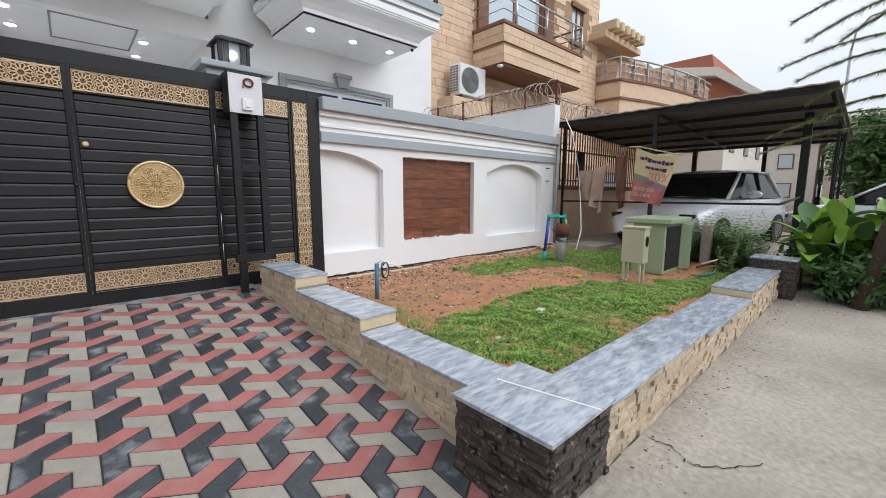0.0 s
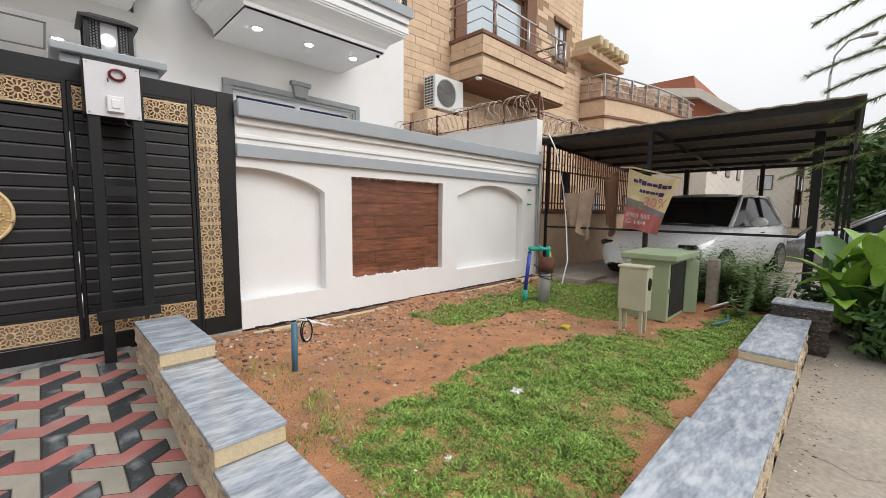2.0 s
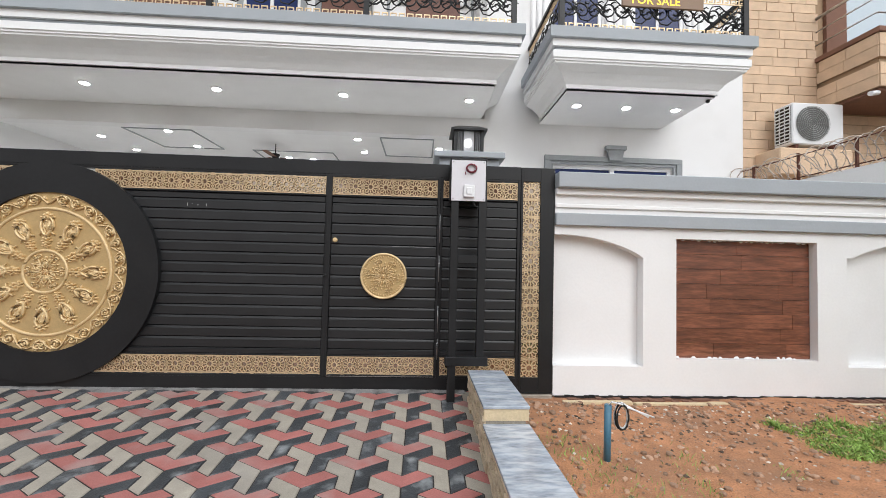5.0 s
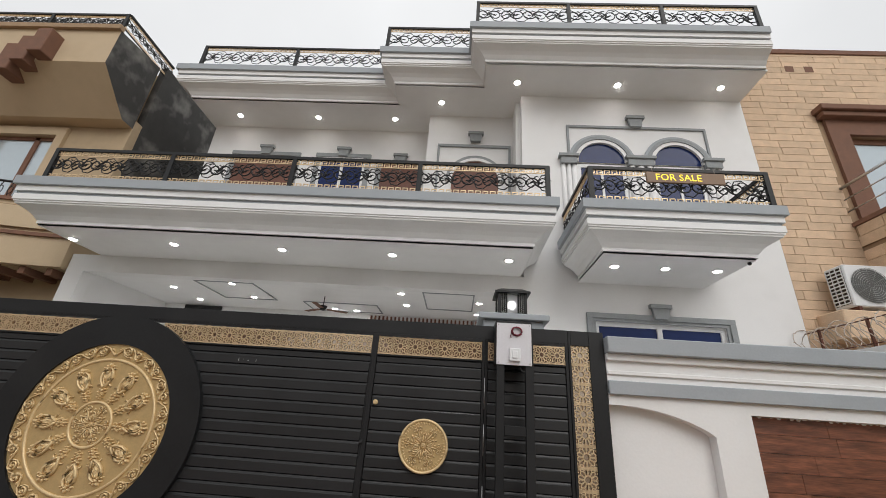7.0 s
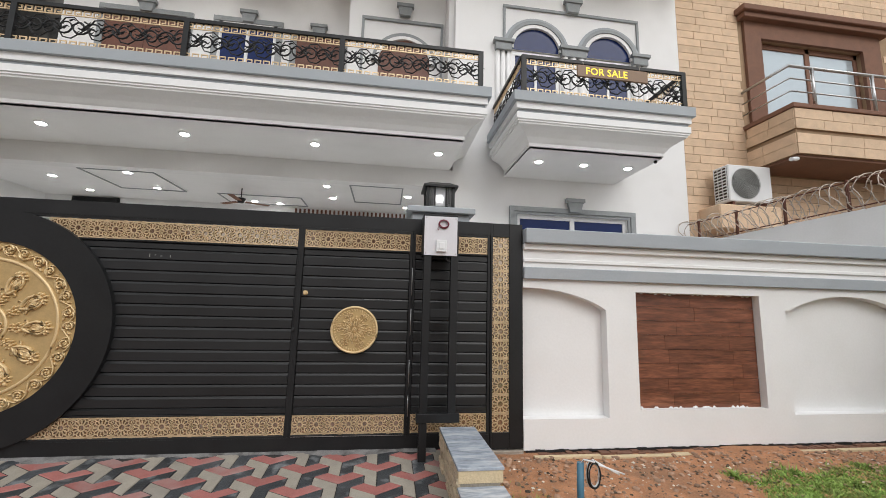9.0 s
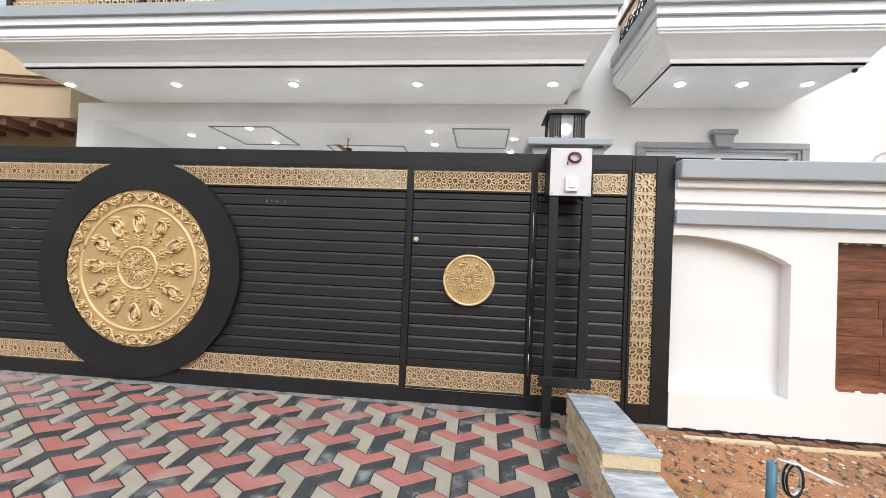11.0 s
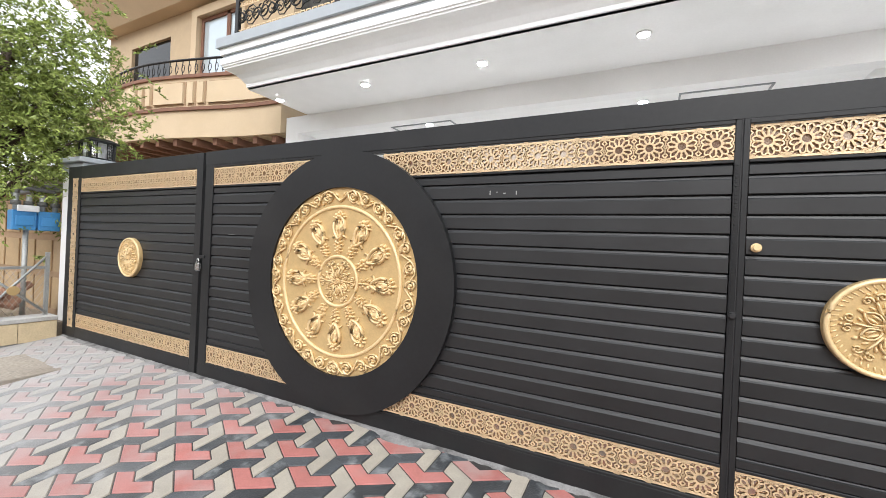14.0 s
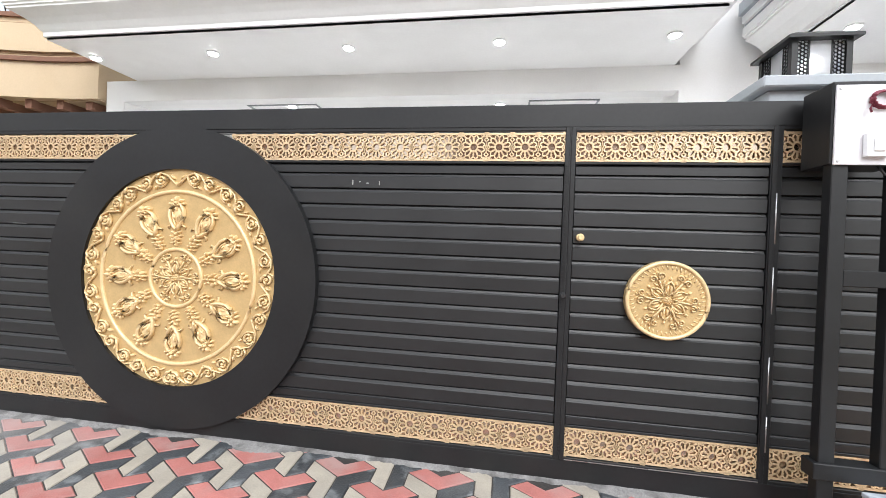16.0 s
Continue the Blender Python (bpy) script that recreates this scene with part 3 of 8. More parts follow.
front = thing("wall_front", (4.97, GY, 0.29), "white rendered boundary wall with grey bands and arched niches", "wall", kind="structure")
bm = bmesh.new()
niche_panel(bm, 2.34, 3.45, 1.55, 3.27, 0.575, 1.68, 1.90, 0.28, 2.0, GY, GY + 0.12)
wall_with_holes(bm, 3.45, 5.3, 0.28, 2.0, GY, GY + 0.12, [(3.62, 5.15, 0.65, 1.885)])
niche_panel(bm, 5.3, WALL_R, 5.48, 7.2, 0.585, 1.69, 1.91, 0.28, 2.0, GY, GY + 0.12)
bm_box(bm, 2.34, WALL_R, GY + 0.12, GY + 0.23, 0.28, 2.0)
part("wall_face", bm, M["white"], front)
part("wall_core", boxes((2.34, WALL_R, GY - 0.01, GY + 0.23, 2.0, 2.36)), M["white"], front)
part("moulding", boxes((2.34, WALL_R + 0.02, GY - 0.05, GY - 0.01, 2.30, 2.365), (2.34, WALL_R + 0.01, GY - 0.03, GY - 0.01, 2.17, 2.21), bev=0.006), M["white_trim"], front)
part("band", boxes((2.34, WALL_R + 0.02, GY - 0.045, GY, 1.99, 2.115), bev=0.006), M["blue_grey"], front)
part("coping", boxes((2.34, WALL_R + 0.04, GY - 0.11, GY + 0.28, 2.365, 2.52), bev=0.008), M["blue_grey"], front)

gate = thing("gate", (-2.5, GY, 0.3), "black slatted steel gate with gold fretwork and medallions", "gate")

# ---- gate ----
BOT, TOP = 0.30, 2.57
Z_F0, Z_F1, Z_F2, Z_F3 = 0.47, 0.635, 2.235, 2.405   # bottom and top fretwork bands


def ribbon(bm, pts, w, y0, y1, closed=True):
    """A flat strip of width w along an outline in x, z."""
    n = len(pts)
    rows = []
    for i in range(n):
        a, b = pts[(i - 1) % n if closed else max(i - 1, 0)], pts[(i + 1) % n if closed else min(i + 1, n - 1)]
        d = Vector((b[0] - a[0], b[1] - a[1]))
        d = d.normalized() if d.length > 1e-9 else Vector((1, 0))
        nx, nz = -d.y * w / 2, d.x * w / 2
        x, z = pts[i]
        rows.append([bm.verts.new(p) for p in ((x + nx, y0, z + nz), (x - nx, y0, z - nz), (x - nx, y1, z - nz), (x + nx, y1, z + nz))])
    for i in range(n if closed else n - 1):
        A, B = rows[i], rows[(i + 1) % n]
        for j in (0, 1, 3):
            bm.faces.new((A[j], A[(j + 1) % 4], B[(j + 1) % 4], B[j]))


def rosette_mesh(h, name="rosette"):
    """One cell of pierced fretwork: a twelve-petal star in a square, centred on its place."""
    bm = bmesh.new()
    r = h / 2
    w = h * 0.044
    ribbon(bm, [(0.155 * h * math.cos(a), 0.155 * h * math.sin(a)) for a in [PI2 * k / 12 for k in range(12)]], w, -0.003, 0.003)
    for k in range(12):
        a = PI2 * (k + 0.5) / 12
        R = 0.46 * h
        pts = [(0.15, 0.0), (0.26, 0.085), (0.34, 0.095), (0.42, 0.045), (0.45, 0.0), (0.42, -0.045), (0.34, -0.095), (0.26, -0.085)]
        ribbon(bm, [(h * (p * math.cos(a) - q * math.sin(a)), h * (p * math.sin(a) + q * math.cos(a))) for p, q in pts], w, -0.003, 0.003)
    for sx in (-1, 1):
        for sz in (-1, 1):
            c = (sx * r * 0.93, sz * r * 0.93)
            ribbon(bm, [(c[0] + 0.075 * h * math.cos(PI2 * k / 6), c[1] + 0.075 * h * math.sin(PI2 * k / 6)) for k in range(6)], w, -0.003, 0.003)
            ribbon(bm, [(c[0] - sx * 0.06 * h, c[1]), (sx * 0.30 * h, sz * 0.36 * h), (c[0], c[1] - sz * 0.06 * h)], w, -0.003, 0.003, False)
    for s in (-1, 1):
        ribbon(bm, [(s * r + 0.05 * h * math.cos(PI2 * k / 6), 0.05 * h * math.sin(PI2 * k / 6)) for k in range(6)], w, -0.003, 0.003)
        for q in (-1, 1):
            ribbon(bm, [(s * r, q * 0.05 * h), (s * r, q * 0.20 * h), (s * 0.42 * h, q * 0.27 * h), (s * r, q * 0.36 * h)], w, -0.003, 0.003, False)
        ribbon(bm, [(-r, s * r * 0.97), (r, s * r * 0.97)], w * 1.6, -0.003, 0.003, False)
        for q in (-0.32, -0.12, 0.12, 0.32):
            ribbon(bm, [(q * h, s * r * 0.97), (q * h * 0.9, s * r * 0.86)], w, -0.003, 0.003, False)
    return mesh_of(name, bm, M["gold_pale"])


ROS = rosette_mesh(0.165)
ROSV = rosette_mesh(0.19)


def fret_row(x0, x1, zc, h, me, parent):
    n = max(1, round((x1 - x0) / (h * 0.95)))
    w = (x1 - x0) / n
    part("fret_backing", boxes((x0, x1, GY + 0.022, GY + 0.028, zc - h / 2 - 0.008, zc + h / 2 + 0.008)), M["fret_back"], parent)
    for i in range(n):
        share("rosette", me, parent, (x0 + w * (i + 0.5), GY + 0.012, zc), sc=(w / h, 1, 1))


def slat_mesh(length, h=0.0985):
    """A horizontal slat with a rolled lower lip, in the x, z plane, centred."""
    bm = bmesh.new()
    prof = [(0.012, -h / 2), (0.0, -h / 2 + 0.006), (0.0, h / 2 - 0.020), (0.007, h / 2 - 0.012), (0.012, h / 2), (0.03, h / 2), (0.03, -h / 2)]
    a = [bm.verts.new((-length / 2, y, z)) for y, z in prof]
    b = [bm.verts.new((length / 2, y, z)) for y, z in prof]
    n = len(prof)
    bm.faces.new(a), bm.faces.new(b[::-1])
    for i in range(n):
        bm.faces.new((a[i], b[i], b[(i + 1) % n], a[(i + 1) % n]))
    bmesh.ops.recalc_face_normals(bm, faces=bm.faces[:])
    return mesh_of("slat", bm, M["black_gloss"])


def slat_bay(x0, x1, parent):
    me = slat_mesh(x1 - x0)
    lines = [Z_F2 - 0.02] + [2.151 - 0.103 * k for k in range(15)] + [Z_F1 + 0.02]
    for hi, lo in zip(lines[:-1], lines[1:]):
        share("slat", me, parent, ((x0 + x1) / 2, GY + 0.010, (hi + lo) / 2), sc=(1, 1, (hi - lo) / 0.103))


def leaf_frame(name, x0, x1, stile=0.05, right=None):
    """The welded frame of one gate leaf."""
    d = [(x0, x0 + stile, GY, GY + 0.06, BOT, TOP), (x1 - (right or stile), x1, GY, GY + 0.06, BOT, TOP)]
    a, b = x0 + stile, x1 - (right or stile)
    d += [(a, b, GY, GY + 0.06, Z_F3 + 0.01, TOP), (a, b, GY, GY + 0.06, BOT, Z_F0 - 0.01), (a, b, GY + 0.004, GY + 0.05, Z_F2 - 0.02, Z_F2 - 0.004), (a, b, GY + 0.004, GY + 0.05, Z_F1 + 0.004, Z_F1 + 0.02)]
    bm = boxes(*d, bev=0.003)
    return part(name, bm, M["black"], gate)


def leaf(x0, x1, stile, right=None):
    f = leaf_frame("leaf_frame", x0, x1, stile, right)
    a, b = x0 + stile, x1 - (right or stile)
    part("backing_sheet", boxes((a, b, GY + 0.042, GY + 0.048, Z_F1 + 0.02, Z_F2 - 0.02)), M["gap"], gate)
    slat_bay(a + 0.004, b - 0.004, gate)
    return a, b


CX, CZ, RO, RG = -2.555, 1.405, 1.045, 0.755
# left leaf, main leaf with the disc, wicket door, fixed side panel
a, b = leaf(-7.32, -4.40, 0.34, 0.10)
fret_row(a, b, (Z_F0 + Z_F1) / 2, 0.165, ROS, gate)
fret_row(a, b, (Z_F2 + Z_F3) / 2, 0.165, ROS, gate)
for i in range(12):
    share("rosette", ROSV, gate, (-7.105, GY - 0.004, Z_F0 + 0.08 + i * 0.161), sc=(0.66, 1, 0.93))
a, b = leaf(-4.35, 0.062, 0.12, 0.03)
# fretwork stops at the disc
for zc in ((Z_F0 + Z_F1) / 2, (Z_F2 + Z_F3) / 2):
    half = math.sqrt(RO ** 2 - (abs(zc - CZ) - 0.0) ** 2) if abs(zc - CZ) < RO else 0.0
    fret_row(a, CX - half + 0.12, zc, 0.165, ROS, gate)
    fret_row(CX + half - 0.12, b, zc, 0.165, ROS, gate)
a, b = leaf(0.070, 1.165, 0.025)
fret_row(a, b, (Z_F0 + Z_F1) / 2, 0.165, ROS, gate)
fret_row(a, b, (Z_F2 + Z_F3) / 2, 0.165, ROS, gate)
a, b = leaf(1.168, 1.985, 0.03)
fret_row(a, b, (Z_F0 + Z_F1) / 2, 0.165, ROS, gate)
fret_row(a, b, (Z_F2 + Z_F3) / 2, 0.165, ROS, gate)
part("side_frame", boxes((1.988, 2.012, GY - 0.004, GY + 0.06, BOT, TOP), (2.19, 2.335, GY - 0.004, GY + 0.06, BOT, TOP), (2.012, 2.19, GY - 0.004, GY + 0.06, 2.425, TOP), (2.012, 2.19, GY - 0.004, GY + 0.06, BOT, 0.455), bev=0.003), M["black"], gate)
for i in range(11):
    share("rosette", ROSV, gate, (2.101, GY + 0.012, 0.455 + (i + 0.5) * 0.179), sc=(1.03, 1, 1.04))
part("fret_backing", boxes((2.012, 2.19, GY + 0.024, GY + 0.030, 0.455, 2.425)), M["fret_back"], gate)
part("top_rail", boxes((-4.352, 1.986, GY - 0.004, GY - 0.0005, Z_F3 + 0.032, TOP + 0.001), bev=0.001), M["black"], gate)
part("bottom_rail", boxes((-4.352, 1.986, GY - 0.004, GY - 0.0005, BOT - 0.001, Z_F0 - 0.028), bev=0.001), M["black"], gate)
# rails that frame the wicket leaf, a little proud
part("wicket_frame", boxes((0.066, 0.092, GY - 0.010, GY - 0.001, Z_F0 - 0.024, Z_F3 + 0.028), (1.143, 1.167, GY - 0.010, GY - 0.001, Z_F0 - 0.024, Z_F3 + 0.028), (0.092, 1.143, GY - 0.010, GY - 0.001, Z_F3 + 0.006, Z_F3 + 0.028), (0.092, 1.143, GY - 0.010, GY - 0.001, Z_F0 - 0.024, Z_F0 - 0.006), bev=0.002), M["black"], gate)
part("wicket_gap", boxes((0.0585, 0.0655, GY - 0.003, GY - 0.0005, Z_F0 - 0.027, Z_F3 + 0.031), (0.066, 1.167, GY - 0.003, GY - 0.0005, Z_F3 + 0.0282, Z_F3 + 0.0318)), M["gap"], gate)
# bright worn edge of the wicket sill, stop and bolts
part("threshold_strip", boxes((0.095, 1.14, GY - 0.012, GY - 0.0105, 0.450, 0.455)), M["steel"], gate)
bm = bmesh.new()
for i in range(42):
    z = 1.30 + i * 0.022
    bm_box(bm, 0.040, 0.050, GY - 0.006, GY - 0.0005, z, z + 0.010)
part("chain_stop", bm, M["black"], gate)
# bright slits of light along the leaf edge, imitated by thin steel rods
for z, h in ((0.72, 0.10), (1.02, 0.13), (1.52, 0.13), (1.92, 0.14)):
    bm = tubes([(1.170, GY - 0.006, z - h), (1.170, GY - 0.006, z + h)], r=0.0045, seg=6)
    part("hinge", bm, M["steel"], gate)


def knob(x, z, r, material, name):
    bm = bmesh.new()
    disc(bm, x, z, GY - 0.012, GY + 0.012, r, 20)
    disc(bm, x, z, GY - 0.028, GY - 0.012, r * 0.7, 20)
    bevel(bm, 0.002)
    return part(name, bm, material, gate, "small round brass door knob" if name == "knob" else "")


knob(0.138, 1.78, 0.023, M["gold_relief"], "knob")
knob(0.05, 1.43, 0.020, M["gap"], "bolt")
# padlock hasp on the left leaf
part("hasp", boxes((-4.42, -4.30, GY - 0.012, GY, 1.50, 1.53), bev=0.003), M["black"], gate)
bm = boxes((-4.405, -4.345, GY - 0.04, GY - 0.012, 1.37, 1.45), bev=0.006)
tube(bm, [(-4.395 + 0.02 - 0.02 * math.cos(math.pi * k / 8), GY - 0.026, 1.45 + 0.045 * math.sin(math.pi * k / 8)) for k in range(9)], 0.005, 6)
part("padlock", bm, M["steel"], gate, "small steel padlock, closed")

# bare scratches and chips in the black paint
for x0, x1, z0, z1 in ((-1.300, -1.294, 2.075, 2.105), (-1.205, -1.190, 2.083, 2.089), (-1.255, -1.245, 2.092, 2.097), (-1.120, -1.115, 2.075, 2.100), (-3.98, -3.86, 1.7460, 1.7485), (0.70, 1.08, 1.7290, 1.7308)):
    part("scratch", boxes((x0, x1, GY + 0.0075, GY + 0.0098, z0, z1)), M["galv"], gate, "bare pale scratch in the paint")

# the large disc
bm = bmesh.new()
ring(bm, CX, CZ, GY - 0.035, GY + 0.02, RG, RO, 96)
disc_ring = part("disc_ring", bm, M["black"], gate)
bm = bmesh.new()
disc(bm, CX, CZ, GY - 0.012, GY + 0.018, RG, 96)
medal = part("medallion", bm, M["gold"], gate, "gold wheel medallion with scrolls and teardrop ornaments")


def spiral(cx, cz, r0, turns, a0, sgn=1, n=18, rend=0.2):
    return [(cx + r0 * (1 - (1 - rend) * i / n) * math.cos(a0 + sgn * PI2 * turns * i / n), cz + r0 * (1 - (1 - rend) * i / n) * math.sin(a0 + sgn * PI2 * turns * i / n)) for i in range(n + 1)]


def relief(bm, pts, r, y=0.0, seg=5, r1=None):
    tube(bm, [(x, y, z) for x, z in pts], r, seg, r1=r1)


def blob(bm, x, z, rx, rz, ry, rot=0.0, y=0.0, n=8):
    """A low relief leaf or bead: half an ellipsoid facing -y."""
    c, s = math.cos(rot), math.sin(rot)
    rows = []
    for i in range(3):
        t = i * math.pi / 6
        rows.append([bm.verts.new((x + (rx * math.cos(t) * math.cos(PI2 * k / n)) * c - (rz * math.cos(t) * math.sin(PI2 * k / n)) * s, y - ry * math.sin(t),
                                   z + (rx * math.cos(t) * math.cos(PI2 * k / n)) * s + (rz * math.cos(t) * math.sin(PI2 * k / n)) * c)) for k in range(n)])
    top = bm.verts.new((x, y - ry, z))
    for i in range(2):
        for k in range(n):
            bm.faces.new((rows[i][k], rows[i][(k + 1) % n], rows[i + 1][(k + 1) % n], rows[i + 1][k])).smooth = True
    for k in range(n):
        bm.faces.new((rows[2][k], rows[2][(k + 1) % n], top)).smooth = True


# rims
bm = bmesh.new()
tube(bm, [(CX + 0.60 * math.cos(PI2 * k / 72), GY - 0.014, CZ + 0.60 * math.sin(PI2 * k / 72)) for k in range(72)], 0.014, 8, closed=True)
part("rim", bm, M["gold_relief"], medal)
bm = bmesh.new()
tube(bm, [(CX + 0.20 * math.cos(PI2 * k / 40), GY - 0.016, CZ + 0.20 * math.sin(PI2 * k / 40)) for k in range(40)], 0.013, 8, closed=True)
part("hub_rim", bm, M["gold_relief"], medal)
# teardrop ornament, pointing up from the hub along +z: two strands that open into a loop, a tuft on top, beads below
def ornament_mesh():
    bm = bmesh.new()
    for s in (-1, 1):
        strand = [(0.0, 0.335), (s * 0.018, 0.352), (s * 0.040, 0.385), (s * 0.056, 0.430), (s * 0.054, 0.472), (s * 0.034, 0.506), (s * 0.012, 0.520)]
        relief(bm, strand, 0.0125, -0.008, 6, r1=0.010)
        relief(bm, [(0.0, 0.352), (s * 0.015, 0.375), (s * 0.030, 0.415), (s * 0.034, 0.452), (s * 0.018, 0.488)], 0.0065, -0.006, 5, r1=0.005)
        relief(bm, [(s * 0.022, 0.362), (s * 0.048, 0.366), (s * 0.068, 0.352), (s * 0.062, 0.338)], 0.009, -0.005, 5, r1=0.004)
        for x, z, rx, rz, rot in ((0.030, 0.535, 0.019, 0.012, 0.7), (0.050, 0.515, 0.015, 0.010, 0.2), (0.022, 0.318, 0.018, 0.009, 0.6), (0.034, 0.292, 0.016, 0.008, 0.5),
                                  (0.020, 0.268, 0.016, 0.008, 0.6), (0.026, 0.243, 0.011, 0.007, 0.4), (0.012, 0.505, 0.012, 0.009, 1.0)):
            blob(bm, s * x, z, rx, rz, 0.020, s * rot)
    blob(bm, 0, 0.548, 0.013, 0.022, 0.024)
    blob(bm, 0, 0.520, 0.018, 0.014, 0.028)
    blob(bm, 0, 0.478, 0.009, 0.020, 0.020)
    blob(bm, 0, 0.440, 0.036, 0.062, 0.010)
    for s in (-1, 1):
        blob(bm, s * 0.014, 0.425, 0.010, 0.026, 0.017, s * -0.25)
    for z, r in ((0.338, 0.014), (0.306, 0.013), (0.278, 0.012), (0.252, 0.011), (0.230, 0.009)):
        blob(bm, 0, z, r, r * 1.25, 0.020)
    return mesh_of("ornament", bm, M["gold_relief"], True)


orn = ornament_mesh()


def on_disc(name, me, parent, cx, cz, y, ang, sc=1.0):
    ob = new(name, me)
    ob.parent = parent
    ob.location = (cx, y, cz)
    ob.rotation_euler = (0, ang, 0)
    ob.scale = (sc, sc * 1.6, sc)
    return ob


for k in range(12):
    on_disc("ornament", orn, medal, CX, CZ, GY - 0.011, PI2 * k / 12)


# border vine: one wave with an outer and an inner volute to each 22.5 degrees, mirrored about the upright
def scroll_mesh(m):
    bm = bmesh.new()

    def P(a, r):
        return (m * r * math.sin(radians(a)), r * math.cos(radians(a)))
    relief(bm, [P(a, r) for a, r in ((-11.25, 0.640), (-8.5, 0.668), (-5.0, 0.712), (-1.0, 0.738), (3.0, 0.730), (6.0, 0.700), (8.5, 0.665), (11.25, 0.640))], 0.0068, -0.008, 6)
    c0 = P(-0.5, 0.690)
    relief(bm, spiral(c0[0], c0[1], 0.042, 1.6, 1.6, -m, 22, 0.12), 0.0095, -0.009, 6, r1=0.006)
    relief(bm, spiral(P(9.8, 0.694)[0], P(9.8, 0.694)[1], 0.042, 1.6, -1.5, -m, 22, 0.12), 0.0095, -0.009, 6, r1=0.006)
    relief(bm, [P(-5.0, 0.712), P(-4.4, 0.680), P(-2.6, 0.652), P(0.6, 0.640), P(2.6, 0.652)], 0.0075, -0.007, 5, r1=0.004)
    relief(bm, [P(6.0, 0.705), P(7.2, 0.735), P(9.6, 0.748)], 0.0075, -0.007, 5, r1=0.004)
    for p in (c0, P(9.8, 0.694)):
        blob(bm, p[0], p[1], 0.010, 0.010, 0.018)
    for a, r, rot in ((-8.0, 0.700, 0.9), (4.0, 0.648, -0.5), (-10.0, 0.655, 0.7)):
        p = P(a, r)
        blob(bm, p[0], p[1], 0.022, 0.008, 0.016, m * rot - m * radians(a))
    return mesh_of("scroll", bm, M["gold_relief"], True)


for side in (1, -1):
    me = scroll_mesh(side)
    for k in range(8):
        on_disc("scroll", me, medal, CX, CZ, GY - 0.011, side * PI2 * (k + 0.5) / 16)


# flower with six petals inside a ring of curls, used on hub and small medallions
def flower_mesh(R, name):
    bm = bmesh.new()
    for k in range(6):
        a = PI2 * k / 6 + math.pi / 2
        c, sn = math.cos(a), math.sin(a)

        def T(u, v):
            return (R * (u * c - v * sn), R * (u * sn + v * c))
        # tulip petal: rim, two inner lobes and a vein
        for sg in (-1, 1):
            relief(bm, [T(u, sg * v) for u, v in ((0.17, 0.02), (0.26, 0.10), (0.38, 0.145), (0.48, 0.12), (0.56, 0.06), (0.62, 0.0))], 0.026 * R, -0.03 * R, 5)
            p = T(0.37, sg * 0.055)
            blob(bm, p[0], p[1], 0.14 * R, 0.042 * R, 0.055 * R, a)
        p = T(0.70, 0)
        blob(bm, p[0], p[1], 0.07 * R, 0.045 * R, 0.06 * R, a)
        # vines between the petals, each ending in two curls
        b = a + PI2 / 12
        cb, sb = math.cos(b), math.sin(b)

        def V(u, v):
            return (R * (u * cb - v * sb), R * (u * sb + v * cb))
        relief(bm, [V(0.24, 0), V(0.44, 0.015), V(0.60, 0), V(0.70, 0)], 0.032 * R, -0.025 * R, 5)
        for sg in (-1, 1):
            p = V(0.79, sg * 0.145)
            relief(bm, spiral(p[0], p[1], 0.115 * R, 1.35, b + math.pi + 0.9 * sg, sg, 16, 0.15), 0.030 * R, -0.022 * R, 5, 0.018 * R)
            p = V(0.58, sg * 0.12)
            blob(bm, p[0], p[1], 0.085 * R, 0.035 * R, 0.05 * R, b + 0.7 * sg)
            p = V(0.93, sg * 0.06)
            blob(bm, p[0], p[1], 0.05 * R, 0.03 * R, 0.05 * R, b + 0.9 * sg)
    blob(bm, 0, 0, 0.15 * R, 0.15 * R, 0.06 * R)
    for k in range(8):
        blob(bm, 0.09 * R * math.cos(PI2 * k / 8), 0.09 * R * math.sin(PI2 * k / 8), 0.035 * R, 0.035 * R, 0.10 * R)
    blob(bm, 0, 0, 0.045 * R, 0.045 * R, 0.11 * R)
    return mesh_of(name, bm, M["gold_relief"], True)


on_disc("hub_flower", flower_mesh(0.19, "hub_flower"), medal, CX, CZ, GY - 0.012, 0)
small_flower = flower_mesh(0.20, "flower")


def small_medallion(x, z, r=0.228):
    bm = bmesh.new()
    disc(bm, x, z, GY - 0.022, GY + 0.012, r, 56)
    m = part("small_medallion", bm, M["gold"], gate, "round gold medallion with a flower relief")
    bm = bmesh.new()
    tube(bm, [(x + (r - 0.012) * math.cos(PI2 * k / 56), GY - 0.024, z + (r - 0.012) * math.sin(PI2 * k / 56)) for k in range(56)], 0.012, 8, closed=True)
    part("rim", bm, M["gold_relief"], m)
    bm = bmesh.new()
    for k in range(48):
        a = PI2 * k / 48
        relief(bm, [(x + 0.178 * math.cos(a), z + 0.178 * math.sin(a)), (x + 0.203 * math.cos(a + 0.05), z + 0.203 * math.sin(a + 0.05))], 0.004, GY - 0.023, 4)
    part("rope_border", bm, M["gold_relief"], m)
    on_disc("flower", small_flower, m, x, z, GY - 0.022, 0.12, 0.90)


small_medallion(0.625, 1.435)
small_medallion(-5.68, 1.44)

# ground track and threshold under the gate
solid("gate_track", boxes((-7.4, 2.33, GY - 0.03, GY + 0.14, 0.20, 0.288), bev=0.004), M["concrete"], "rough cement strip under the gate", "threshold", kind="structure")


